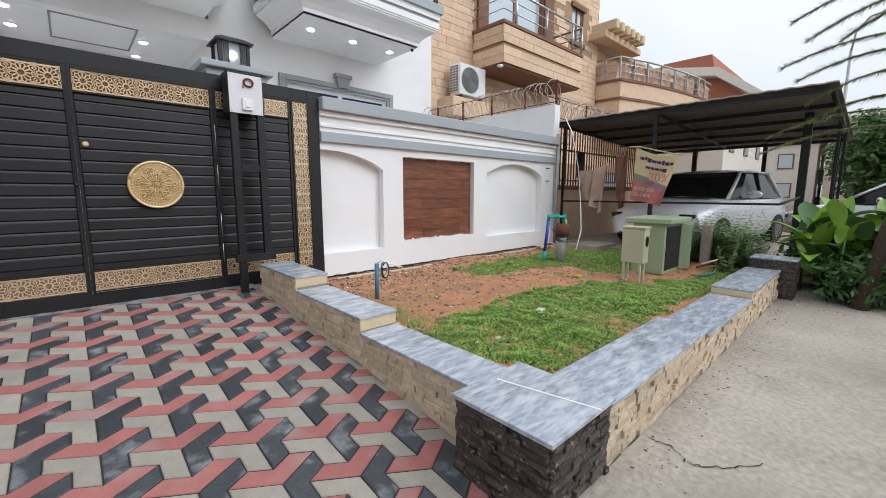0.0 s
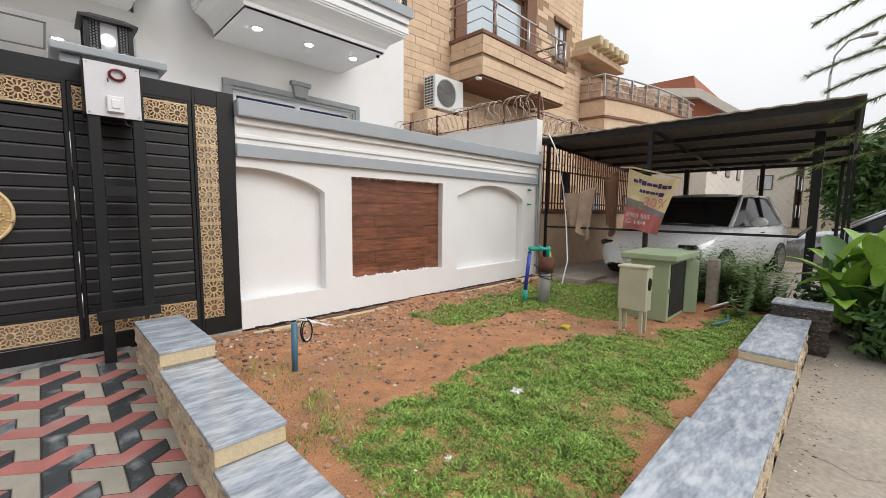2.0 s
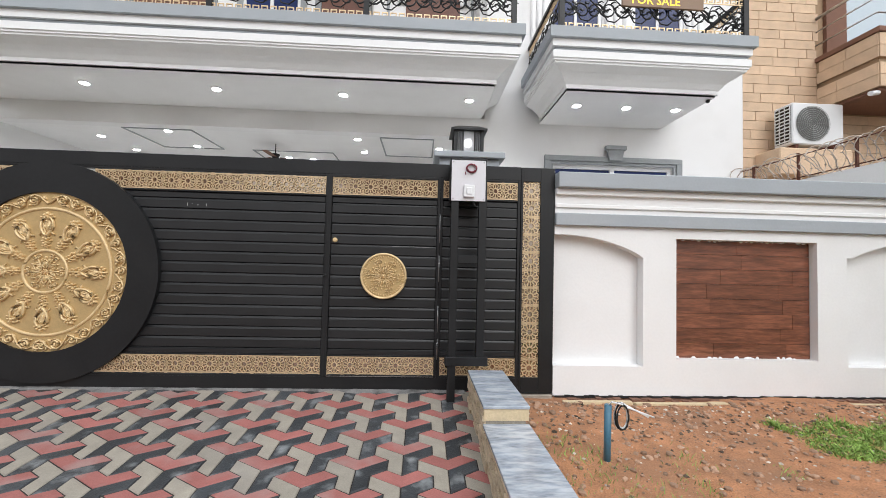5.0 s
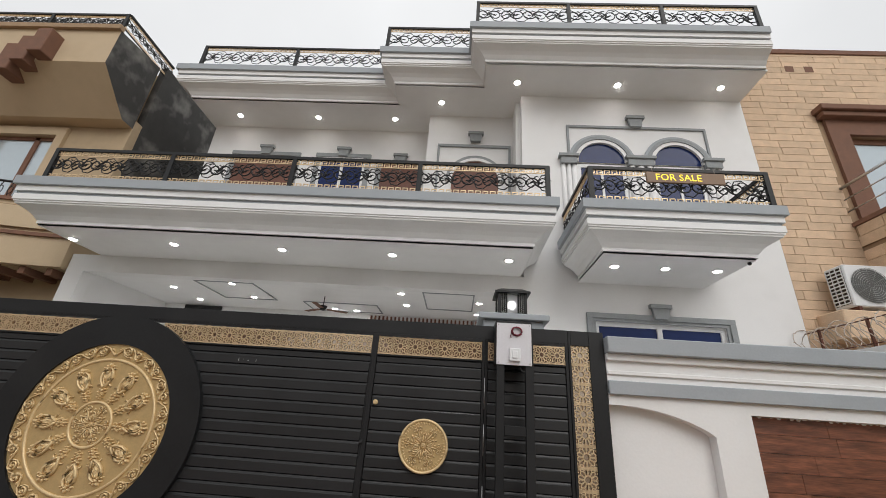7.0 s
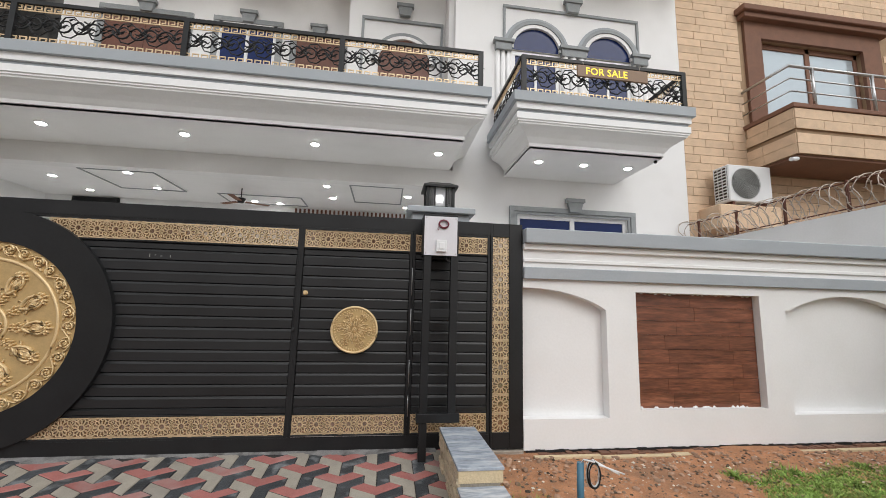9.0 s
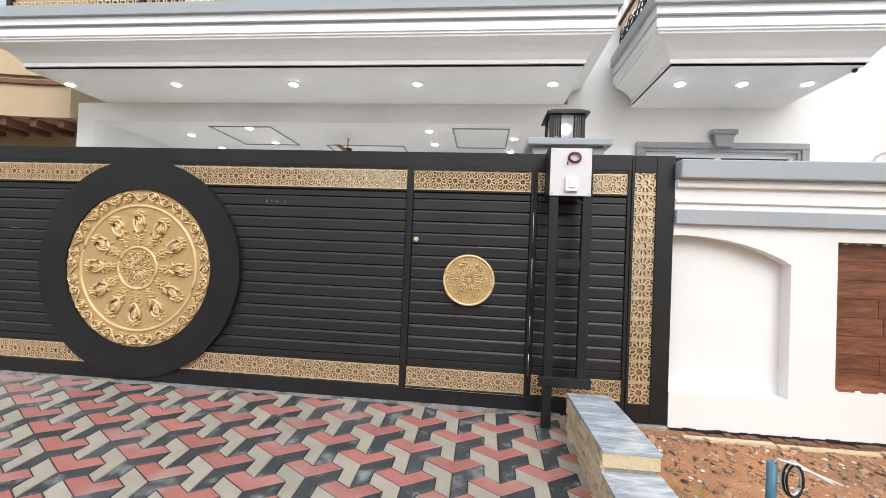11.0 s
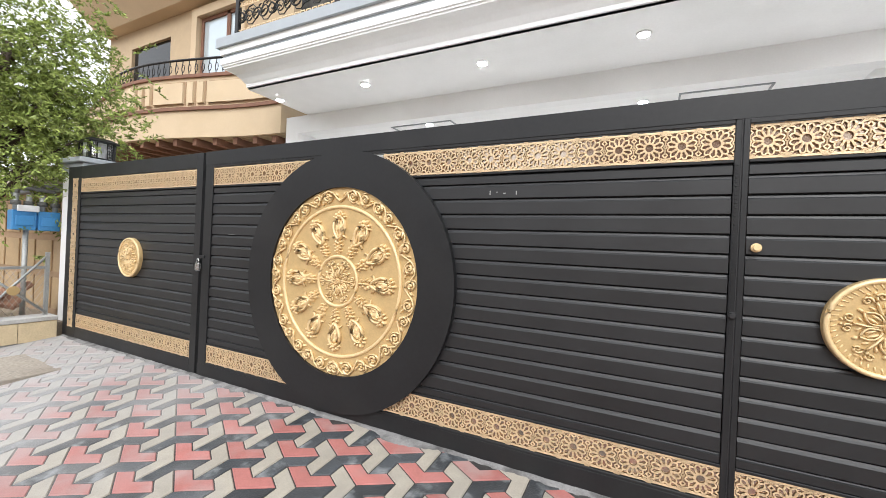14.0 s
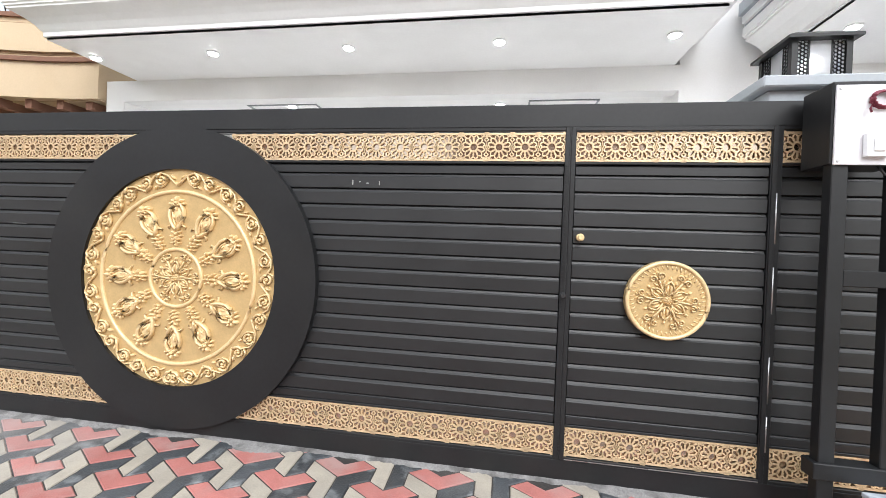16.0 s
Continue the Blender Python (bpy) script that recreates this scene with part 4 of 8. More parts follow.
# ---- gate pillars with lanterns ----
def lantern(x, y, z):
    t = thing("lantern", (x, y, z), "square black pierced-metal lantern with frosted glass on a pillar", "lantern", "gate lanterns")
    w = 0.14
    part("base", boxes((x - 0.165, x + 0.165, y - 0.165, y + 0.165, z, z + 0.03), bev=0.004), M["black"], t)
    for sx in (-1, 1):
        for sy in (-1, 1):
            part("corner_post", boxes((x + sx * w - 0.016, x + sx * w + 0.016, y + sy * w - 0.016, y + sy * w + 0.016, z + 0.03, z + 0.25)), M["black"], t)
    for s in (-1, 1):
        part("pane", boxes((x - w + 0.016, x + w - 0.016, y + s * w - 0.003, y + s * w + 0.003, z + 0.035, z + 0.245)), M["frost"], t)
        part("pane", boxes((x + s * w - 0.003, x + s * w + 0.003, y - w + 0.016, y + w - 0.016, z + 0.035, z + 0.245)), M["frost"], t)
        for q in (-1, 1):
            for hor in (0, 1):
                bm = bmesh.new()
                for i in range(9):
                    for j in range(3):
                        u, v = q * (w - 0.026 - 0.019 * j), z + 0.048 + i * 0.0225 + (0.011 if j == 1 else 0)
                        pts = [(u + 0.0105 * math.cos(PI2 * k / 6), v + 0.0115 * math.sin(PI2 * k / 6)) for k in range(6)]
                        if hor:
                            tube(bm, [(x + s * (w + 0.006), y + p, g) for p, g in pts], 0.0034, 4, closed=True)
                        else:
                            tube(bm, [(x + p, y + s * (w + 0.006), g) for p, g in pts], 0.0034, 4, closed=True)
                if hor:
                    bm_box(bm, x + s * w - 0.004, x + s * w + 0.012, y + q * 0.060 - 0.006, y + q * 0.060 + 0.006, z + 0.03, z + 0.25)
                else:
                    bm_box(bm, x + q * 0.060 - 0.006, x + q * 0.060 + 0.006, y + s * w - 0.004, y + s * w + 0.012, z + 0.03, z + 0.25)
                part("grille", bm, M["black"], t)
    bm = bmesh.new()
    lo = [bm.verts.new((x + a * 0.19, y + b * 0.19, z + 0.25)) for a, b in ((-1, -1), (1, -1), (1, 1), (-1, 1))]
    md = [bm.verts.new((x + a * 0.19, y + b * 0.19, z + 0.268)) for a, b in ((-1, -1), (1, -1), (1, 1), (-1, 1))]
    hi = [bm.verts.new((x + a * 0.11, y + b * 0.11, z + 0.315)) for a, b in ((-1, -1), (1, -1), (1, 1), (-1, 1))]
    for A, B in ((lo, md), (md, hi)):
        for k in range(4):
            bm.faces.new((A[k], A[(k + 1) % 4], B[(k + 1) % 4], B[k]))
    bm.faces.new(hi), bm.faces.new(lo[::-1])
    part("roof", bm, M["black"], t)
    bm = bmesh.new()
    bmesh.ops.create_uvsphere(bm, u_segments=12, v_segments=8, radius=0.045)
    bmesh.ops.translate(bm, verts=bm.verts, vec=(x, y - 0.07, z + 0.14))
    part("bulb", bm, M["bulb"], t, smooth=True)


def pillar(x, y):
    t = thing("gate_pillar", (x, y, 0.25), "white rendered gate pillar with a blue-grey moulded cap", "pillar", "gate pillars", "structure")
    part("shaft", boxes((x - 0.285, x + 0.285, y - 0.22, y + 0.25, 0.25, 2.50)), M["white"], t)
    part("cap", boxes((x - 0.31, x + 0.31, y - 0.235, y + 0.28, 2.50, 2.66), (x - 0.365, x + 0.365, y - 0.29, y + 0.33, 2.66, 2.725), bev=0.008), M["blue_grey"], t)


pillar(1.46, 5.06)
pillar(-7.50, 5.08)
lantern(1.46, 5.05, 2.727)
lantern(-7.40, 5.08, 2.727)

# ---- meter stand in front of the gate ----
stand = thing("meter_stand", (1.43, 4.52, 0.29), "black steel stand carrying a white meter panel", "meter stand")
part("post", boxes((1.262, 1.335, 4.50, 4.56, 0.275, 2.50), bev=0.004), M["black"], stand)
part("post", boxes((1.525, 1.600, 4.50, 4.56, 0.66, 2.50), bev=0.004), M["black"], stand)
part("crossbar", boxes((1.335, 1.525, 4.505, 4.555, 1.575, 1.655), bev=0.004), M["black"], stand)
part("foot_bar", boxes((1.235, 1.635, 4.485, 4.575, 0.625, 0.705), bev=0.004), M["black"], stand)
part("hood", boxes((1.250, 1.590, 4.497, 4.70, 2.17, 2.575), bev=0.006), M["black"], stand)
panel = part("panel", boxes((1.258, 1.582, 4.484, 4.495, 2.166, 2.552), bev=0.002), M["box_panel"], stand, "flat white meter panel")
for x in (1.275, 1.565):
    for z in (2.185, 2.535):
        bm = bmesh.new()
        disc(bm, x, z, 4.480, 4.485, 0.007, 10)
        part("screw", bm, M["steel"], panel)
part("switch_box", boxes((1.375, 1.475, 4.455, 4.484, 2.20, 2.315), (1.40, 1.45, 4.447, 4.455, 2.225, 2.29), bev=0.004), M["pvc_white"], panel)
bm = bmesh.new()
for q in range(3):
    rr = 0.05 - q * 0.004
    tube(bm, [(1.445 + rr * math.cos(PI2 * k / 24), 4.475 - 0.006 * q + 0.004 * math.sin(3 * k), 2.475 + rr * 0.85 * math.sin(PI2 * k / 24)) for k in range(24)], 0.005, 5, closed=True)
tube(bm, [(1.40, 4.47, 2.46), (1.385, 4.462, 2.43), (1.39, 4.46, 2.41)], 0.005, 5)
part("cable_loop", bm, M["red_wire"], panel)
bm = tubes([(1.47, 4.52, 2.17), (1.49, 4.50, 2.12), (1.52, 4.48, 2.11)], r=0.006)
part("cable_tail", bm, M["rubber"], stand)

# ---- house details ----
def scroll_rail(x0, x1, y, z0, z1, label, post_x, axis="x", fixed=0.0, sub=False, parent=None, group="house railings"):
    """A balcony railing: posts, rails, key-pattern bands in gold and black scrollwork between. axis y runs along y at x = fixed."""
    t = thing("railing", ((x0 + x1) / 2 if axis == "x" else fixed, y if axis == "x" else (x0 + x1) / 2, z0), label, "railing", group)

    def P(u, v, w=0.0):
        return (u, y + w, v) if axis == "x" else (fixed + w, u, v)

    def bar(bm, u0, u1, v0, v1, th):
        if axis == "x":
            bm_box(bm, u0, u1, y - th, y + th, v0, v1)
        else:
            bm_box(bm, fixed - th, fixed + th, u0, u1, v0, v1)
    bm = bmesh.new()
    bar(bm, x0, x1, z1 - 0.06, z1, 0.035)
    part("handrail", bm, M["black"], t)
    bm = bmesh.new()
    bar(bm, x0, x1, z0, z0 + 0.022, 0.015)
    part("bottom_rail", bm, M["black"], t)
    for p in post_x:
        bm = bmesh.new()
        bar(bm, p - 0.042, p + 0.042, z0 - 0.02, z1 - 0.001, 0.034)
        part("post", bm, M["black"], t)
    H = z1 - z0
    kh = 0.10 if H > 0.6 else 0.07
    # Greek key bands
    for zb, nm in ((z0 + 0.026, "key_band"), (z1 - 0.066 - kh, "key_band")):
        bm = bmesh.new()
        p = kh * 1.35
        n = int((x1 - x0) / p)
        for i in range(n):
            u = x0 + (i + 0.5) * (x1 - x0) / n - p / 2
            s = p / 5
            th = 0.008
            e = s * 0.55
            bar(bm, u, u + e, zb, zb + kh, th)
            bar(bm, u + e, u + p * 0.76, zb + kh - e, zb + kh, th)
            bar(bm, u + p * 0.76 - e, u + p * 0.76, zb + s * 1.2, zb + kh - e, th)
            bar(bm, u + s * 1.5, u + p * 0.76 - e, zb + s * 1.2, zb + s * 1.2 + e, th)
            bar(bm, u + e, u + p, zb, zb + e, th)
        part(nm, bm, M["gold_pale"], t, "gold key-pattern band")
    # scrolls
    zc, hh = (z0 + z1) / 2 - 0.01, (H - 2 * kh - 0.12) / 2
    edges = sorted(set([x0] + list(post_x) + [x1]))
    for a, b in zip(edges[:-1], edges[1:]):
        if b - a < 0.12:
            continue
        n = max(1, round((b - a) / (hh * 2.0)))
        w = (b - a) / n
        bm = bmesh.new()
        for i in range(n):
            c = a + w * (i + 0.5)
            f = 1 if i % 2 else -1
            for s in (-1, 1):
                pts = spiral(c + s * w * 0.24, zc + s * f * hh * 0.12, hh * 0.72, 1.35, (0.5 + s * 0.5) * math.pi, f, 16, 0.15)
                tube(bm, [P(u, v) for u, v in pts], 0.016, 5, r1=0.008)
                pts = [(c - w * 0.5, zc - s * hh * 0.9), (c - w * 0.2, zc - s * hh * 0.35), (c, zc), (c + w * 0.22, zc + s * hh * 0.8), (c + w * 0.5, zc + s * hh * 0.9)]
                tube(bm, [P(u, v) for u, v in pts], 0.010, 5)
                for q in (0.2, 0.5, 0.9, 1.3):
                    u, v = c + s * w * 0.24 + math.cos(q * 5) * hh * 0.5, zc + math.sin(q * 7) * hh * 0.6
                    tube(bm, [P(u, v), P(u + 0.05, v + 0.03 * f), P(u + 0.085, v + 0.01)], 0.016, 5, r1=0.004)
        part("scrollwork", bm, M["black"], t)
    return t


scroll_rail(-7.35, 2.42, 7.10, 5.475, 6.19, "black and gold scrollwork railing along the main terrace", (-7.33, -4.9, -2.45, 0.0, 2.40))
scroll_rail(3.13, 6.27, 6.98, 5.40, 6.14, "black and gold scrollwork railing round the small balcony", (3.15, 6.25))
scroll_rail(7.01, 8.88, 0, 5.40, 6.14, "black and gold scrollwork railing on the balcony side", (), "y", 3.13)
scroll_rail(7.01, 8.88, 0, 5.40, 6.14, "black and gold scrollwork railing on the balcony side", (), "y", 6.27)
scroll_rail(0.95, 7.7, 7.58, 10.57, 11.42, "black scrollwork railing on the roof edge", (0.97, 3.2, 5.45, 7.68), group="roof railings")
scroll_rail(-1.42, 0.9, 8.34, 10.57, 11.42, "black scrollwork railing on the stepped roof edge", (-1.4,), group="roof railings")
scroll_rail(-7.0, -1.5, 9.06, 10.57, 11.40, "black scrollwork railing on the roof edge", (-6.98, -4.2), group="roof railings")


def keystone(bm, x, z, y, s=1.0):
    prism(bm, [(x - 0.13 * s, z), (x + 0.13 * s, z), (x + 0.17 * s, z + 0.22 * s), (x - 0.17 * s, z + 0.22 * s)], y - 0.09, y)
    bm_box(bm, x - 0.21 * s, x + 0.21 * s, y - 0.12, y, z + 0.22 * s, z + 0.30 * s)


# ground-floor window
w1 = thing("window_1", (4.95, 8.9, 1.6), "wide blue-glazed window with white frame and grey surround", "window", kind="structure")
bm = boxes((3.48, 6.42, 8.83, 8.9, 3.78, 3.89), (3.48, 3.60, 8.83, 8.9, 1.5, 3.78), (6.30, 6.42, 8.83, 8.9, 1.5, 3.78), (3.60, 6.30, 8.86, 8.9, 3.72, 3.78), (3.60, 3.66, 8.86, 8.9, 1.5, 3.72), (6.24, 6.30, 8.86, 8.9, 1.5, 3.72), bev=0.006)
part("surround", bm, M["mid_grey"], w1)
bm = bmesh.new()
keystone(bm, 4.95, 3.80, 8.84)
part("keystone", bm, M["mid_grey"], w1)
part("window_frame", boxes((3.66, 6.24, 8.95, 9.02, 3.64, 3.72), (3.66, 3.74, 8.95, 9.02, 1.6, 3.64), (6.16, 6.24, 8.95, 9.02, 1.6, 3.64), (4.90, 5.0, 8.94, 9.03, 1.6, 3.64), (3.66, 6.24, 8.95, 9.02, 1.52, 1.6), bev=0.004), M["pvc_white"], w1)
part("pane", boxes((3.74, 4.90, 8.98, 8.99, 1.6, 3.64)), M["glass_blue"], w1)
part("pane", boxes((5.0, 6.16, 8.98, 8.99, 1.6, 3.64)), M["glass_blue"], w1)

# twin arched windows upstairs
w2 = thing("window_2", (5.0, 8.9, 6.0), "twin arched blue windows with grey stone archivolts", "window", kind="structure")


def arch_half(cx, zs, r, n=20):
    return [(cx + r * math.cos(math.pi * k / n), zs + r * math.sin(math.pi * k / n)) for k in range(n + 1)]


ZS = 7.62
for cx in (4.125, 5.925):
    bm = bmesh.new()
    pts = arch_half(cx, ZS, 0.575)
    prism(bm, pts, 8.895, 8.899)
    part("pane", bm, M["glass_blue"], w2)
    for r, th, col in ((0.60, 0.07, "white_trim"), (0.69, 0.09, "mid_grey"), (0.76, 0.06, "blue_grey")):
        bm = bmesh.new()
        ribbon(bm, arch_half(cx, ZS, r), 0.085, 8.9 - th, 8.9, False)
        part("archivolt", bm, M[col], w2)
    part("window_frame", boxes((cx - 0.575, cx + 0.575, 8.93, 8.99, 7.50, 7.60), (cx - 0.575, cx - 0.49, 8.93, 8.99, 6.0, 7.5), (cx + 0.49, cx + 0.575, 8.93, 8.99, 6.0, 7.5), (cx - 0.03, cx + 0.03, 8.93, 8.99, 6.0, 7.5), bev=0.004), M["pvc_white"], w2)
    part("pane", boxes((cx - 0.49, cx - 0.03, 8.96, 8.97, 6.0, 7.5)), M["glass_blue"], w2)
    part("pane", boxes((cx + 0.03, cx + 0.49, 8.96, 8.97, 6.0, 7.5)), M["glass_blue"], w2)
for x0, x1 in ((3.14, 3.52), (4.72, 5.33), (6.52, 6.90)):
    part("capital", boxes((x0, x1, 8.78, 8.9, 7.52, 7.70), (x0 - 0.05, x1 + 0.05, 8.74, 8.9, 7.70, 7.78), bev=0.006), M["mid_grey"], w2)
    bm = bmesh.new()
    n = 3
    for i in range(n):
        c = x0 + (i + 0.5) * (x1 - x0) / n
        tube(bm, [(c, 8.88, 5.5), (c, 8.88, 7.52)], (x1 - x0) / n * 0.42, 8)
    bm_box(bm, x0 - 0.04, x1 + 0.04, 8.82, 8.9, 5.40, 5.50)
    part("pilaster", bm, M["white_trim"], w2)
bm = boxes((3.33, 3.39, 8.86, 8.9, 7.78, 8.66), (6.68, 6.74, 8.86, 8.9, 7.78, 8.66), (3.33, 6.74, 8.86, 8.9, 8.66, 8.73), bev=0.006)
part("panel_moulding", bm, M["mid_grey"], w2)
bm = bmesh.new()
keystone(bm, 5.03, 8.68, 8.87, 1.05)
part("keystone", bm, M["mid_grey"], w2)


def terrace_opening(name, label, x0, x1, ztop, y, door, keyx=None, arch=False):
    w = thing(name, ((x0 + x1) / 2, y, 5.4), label, "window" if not door else "door", kind="structure")
    part("surround", boxes((x0 - 0.15, x1 + 0.15, y - 0.06, y, ztop, ztop + 0.13), (x0 - 0.15, x0, y - 0.05, y, 5.42, ztop), (x1, x1 + 0.15, y - 0.05, y, 5.42, ztop), bev=0.005), M["mid_grey"], w)
    bm = bmesh.new()
    keystone(bm, keyx if keyx is not None else (x0 + x1) / 2, ztop + 0.02, y - 0.02)
    part("keystone", bm, M["mid_grey"], w)
    if door:
        part("door_leaf", boxes((x0, (x0 + x1) / 2 - 0.003, y - 0.03, y - 0.002, 5.42, ztop), bev=0.004), M["wood_int"], w, "dark polished wooden door leaf")
        part("door_leaf", boxes(((x0 + x1) / 2 + 0.003, x1, y - 0.03, y - 0.002, 5.42, ztop), bev=0.004), M["wood_int"], w, "dark polished wooden door leaf")
    else:
        part("window_frame", boxes((x0, x0 + 0.07, y - 0.04, y - 0.002, 5.42, ztop), (x1 - 0.07, x1, y - 0.04, y - 0.002, 5.42, ztop), (x0, x1, y - 0.04, y - 0.002, ztop - 0.07, ztop), ((x0 + x1) / 2 - 0.04, (x0 + x1) / 2 + 0.04, y - 0.045, y - 0.002, 5.42, ztop)), M["pvc_white"], w)
        part("pane", boxes((x0 + 0.07, (x0 + x1) / 2 - 0.04, y - 0.02, y - 0.01, 5.42, ztop - 0.07)), M["glass_blue"], w)
        part("pane", boxes(((x0 + x1) / 2 + 0.04, x1 - 0.07, y - 0.02, y - 0.01, 5.42, ztop - 0.07)), M["glass_blue"], w)


terrace_opening("door_3", "dark wooden terrace door with grey surround and keystone", -6.05, -4.25, 8.60, 10.5, True)
terrace_opening("window_4", "blue-glazed terrace window with grey surround and keystone", -3.48, -2.12, 8.62, 10.5, False)
terrace_opening("door_1", "dark wooden terrace door with grey surround", -1.62, -0.55, 8.45, 10.5, True)
door2 = thing("door_2", (1.0, 9.75, 5.4), "arched dark wooden terrace door with grey surround", "door", kind="structure")
bm = boxes((0.05, 0.11, 9.70, 9.75, 5.42, 8.58), (1.98, 2.04, 9.70, 9.75, 5.42, 8.58), (0.05, 2.04, 9.70, 9.75, 8.58, 8.66), bev=0.005)
part("panel_moulding", bm, M["mid_grey"], door2)
bm = bmesh.new()
keystone(bm, 1.08, 8.73, 9.71)
part("keystone", bm, M["mid_grey"], door2)
for r, col in ((0.66, "white_trim"), (0.74, "mid_grey")):
    bm = bmesh.new()
    ribbon(bm, arch_half(1.10, 7.50, r), 0.08, 9.68, 9.75, False)
    part("archivolt", bm, M[col], door2)
bm = bmesh.new()
prism(bm, [(0.48, 5.42)] + arch_half(1.10, 7.50, 0.62)[::-1] + [(1.72, 5.42)], 9.735, 9.748)
part("door_leaf", bm, M["wood_int"], door2)

# porch: ceiling coves, fan, timber louvre, dark vent
for x0, x1, y0, y1 in ((-5.45, -4.0, 9.5, 10.95), (0.0, 1.2, 9.5, 11.0), (-3.3, -1.3, 10.9, 11.8)):
    solid("ceiling_trim", boxes((x0, x0 + 0.03, y0, y1, 4.302, 4.32), (x1 - 0.03, x1, y0, y1, 4.302, 4.32), (x0 + 0.03, x1 - 0.03, y0, y0 + 0.03, 4.302, 4.32), (x0 + 0.03, x1 - 0.03, y1 - 0.03, y1, 4.302, 4.32)), M["mid_grey"], "grey line moulding on the porch ceiling", "trim", "porch ceiling trims", "structure")
fan = thing("ceiling_fan", (-2.53, 10.34, 4.32), "dark ceiling fan with three blades at rest in the porch", "fan")
bm = tubes([(-2.53, 10.34, 4.32), (-2.53, 10.34, 4.05)], r=0.012, seg=8)
part("rod", bm, M["black"], fan)
bm = bmesh.new()
bmesh.ops.create_cone(bm, cap_ends=True, segments=20, radius1=0.06, radius2=0.11, depth=0.11)
bmesh.ops.translate(bm, verts=bm.verts, vec=(-2.53, 10.34, 4.02))
bevel(bm, 0.01)
part("motor", bm, M["black"], fan)
for k in range(3):
    a = 0.5 + PI2 * k / 3
    bm = boxes((0.10, 0.62, -0.065, 0.065, -0.004, 0.004), bev=0.002)
    bmesh.ops.rotate(bm, verts=bm.verts, matrix=Matrix.Rotation(a, 3, "Z"))
    bmesh.ops.translate(bm, verts=bm.verts, vec=(-2.53, 10.34, 4.0))
    part("blade", bm, M["brown"], fan)
louvre = thing("timber_louvre", (0.0, 11.95, 2.85), "dark wooden slatted panel on the porch back wall", "louvre", kind="structure")
bm = boxes((0, 0.05, 0, 0.04, 0, 1.38))
lm = mesh_of("slat", bm, M["wood_int"])
for i in range(28):
    share("slat", lm, louvre, (-1.68 + i * 0.115, 11.958, 2.9))
vent = thing("wall_vent", (-6.65, 11.97, 3.9), "dark rectangular vent high on the porch wall", "vent")
part("frame", boxes((-7.2, -6.1, 11.94, 12.0, 3.92, 4.29), bev=0.005), M["black"], vent)

# for-sale light board on the small balcony
sign = thing("led_sign", (4.85, 6.93, 5.75), "small sign board with yellow lit letters on the balcony railing", "sign")
part("board", boxes((4.12, 5.48, 6.90, 6.94, 5.81, 6.03), bev=0.004), M["sign_dark"], sign)


def lettering(body, size, loc, rot, material, parent, name="lettering", spacing=1.0):
    cu = bpy.data.curves.new(name, "FONT")
    cu.body, cu.size, cu.extrude, cu.space_character = body, size, 0.002, spacing
    cu.resolution_u = 2
    ob = bpy.data.objects.new(name, cu)
    scene.collection.objects.link(ob)
    dg = bpy.context.evaluated_depsgraph_get()
    me = bpy.data.meshes.new_from_object(ob.evaluated_get(dg))
    bpy.data.objects.remove(ob)
    me.materials.clear()
    me.materials.append(material)
    o = new(name, me)
    o.parent = parent
    o.matrix_parent_inverse = Matrix.Translation(-parent.location)
    o.location = loc
    o.rotation_euler = rot
    return o


lettering("FOR SALE", 0.19, (4.27, 6.897, 5.855), (math.pi / 2, 0, 0), M["led"], sign)
for x in (4.25, 5.35):
    part("tie", tubes([(x, 6.93, 6.04), (x, 6.95, 6.14)], r=0.005, seg=4), M["wire"], sign)
cam_m = thing("security_camera", (5.9, 7.35, 4.54), "tiny black dome security camera under the balcony", "camera")
bm = bmesh.new()
bmesh.ops.create_uvsphere(bm, u_segments=10, v_segments=6, radius=0.035)
bmesh.ops.translate(bm, verts=bm.verts, vec=(5.9, 7.38, 4.52))
part("dome", bm, M["glass_dark"], cam_m, smooth=True)

# wood-look tile panel in the boundary wall, with a ragged mortar edge
wp = thing("wood_panel", (4.385, GY + 0.1, 0.65), "brown wood-look tile panel set into the white wall", "panel")
random.seed(4)
z = 0.652
while z < 1.87:
    h = min(0.155, 1.883 - z)
    x = 3.625
    first = random.uniform(0.35, 0.8)
    while x < 5.14:
        w = min(first, 5.145 - x)
        part("tile", boxes((x, x + w - 0.003, GY + 0.085, GY + 0.118, z, z + h - 0.003)), M["wood"], wp)
        x += w
        first = 0.8
    z += h
bm = bmesh.new()
for i in range(26):
    x = 3.63 + i * 0.058
    for zz, s in ((0.652, 1), (1.884, -1)):
        if random.random() < 0.6:
            blob(bm, x, zz, random.uniform(0.015, 0.04), random.uniform(0.006, 0.022), 0.012, random.uniform(-0.3, 0.3), GY + 0.085, 6)
part("mortar_smears", bm, M["pvc_white"], wp, "white mortar smears along the panel edge")["kind"] = "stuff"
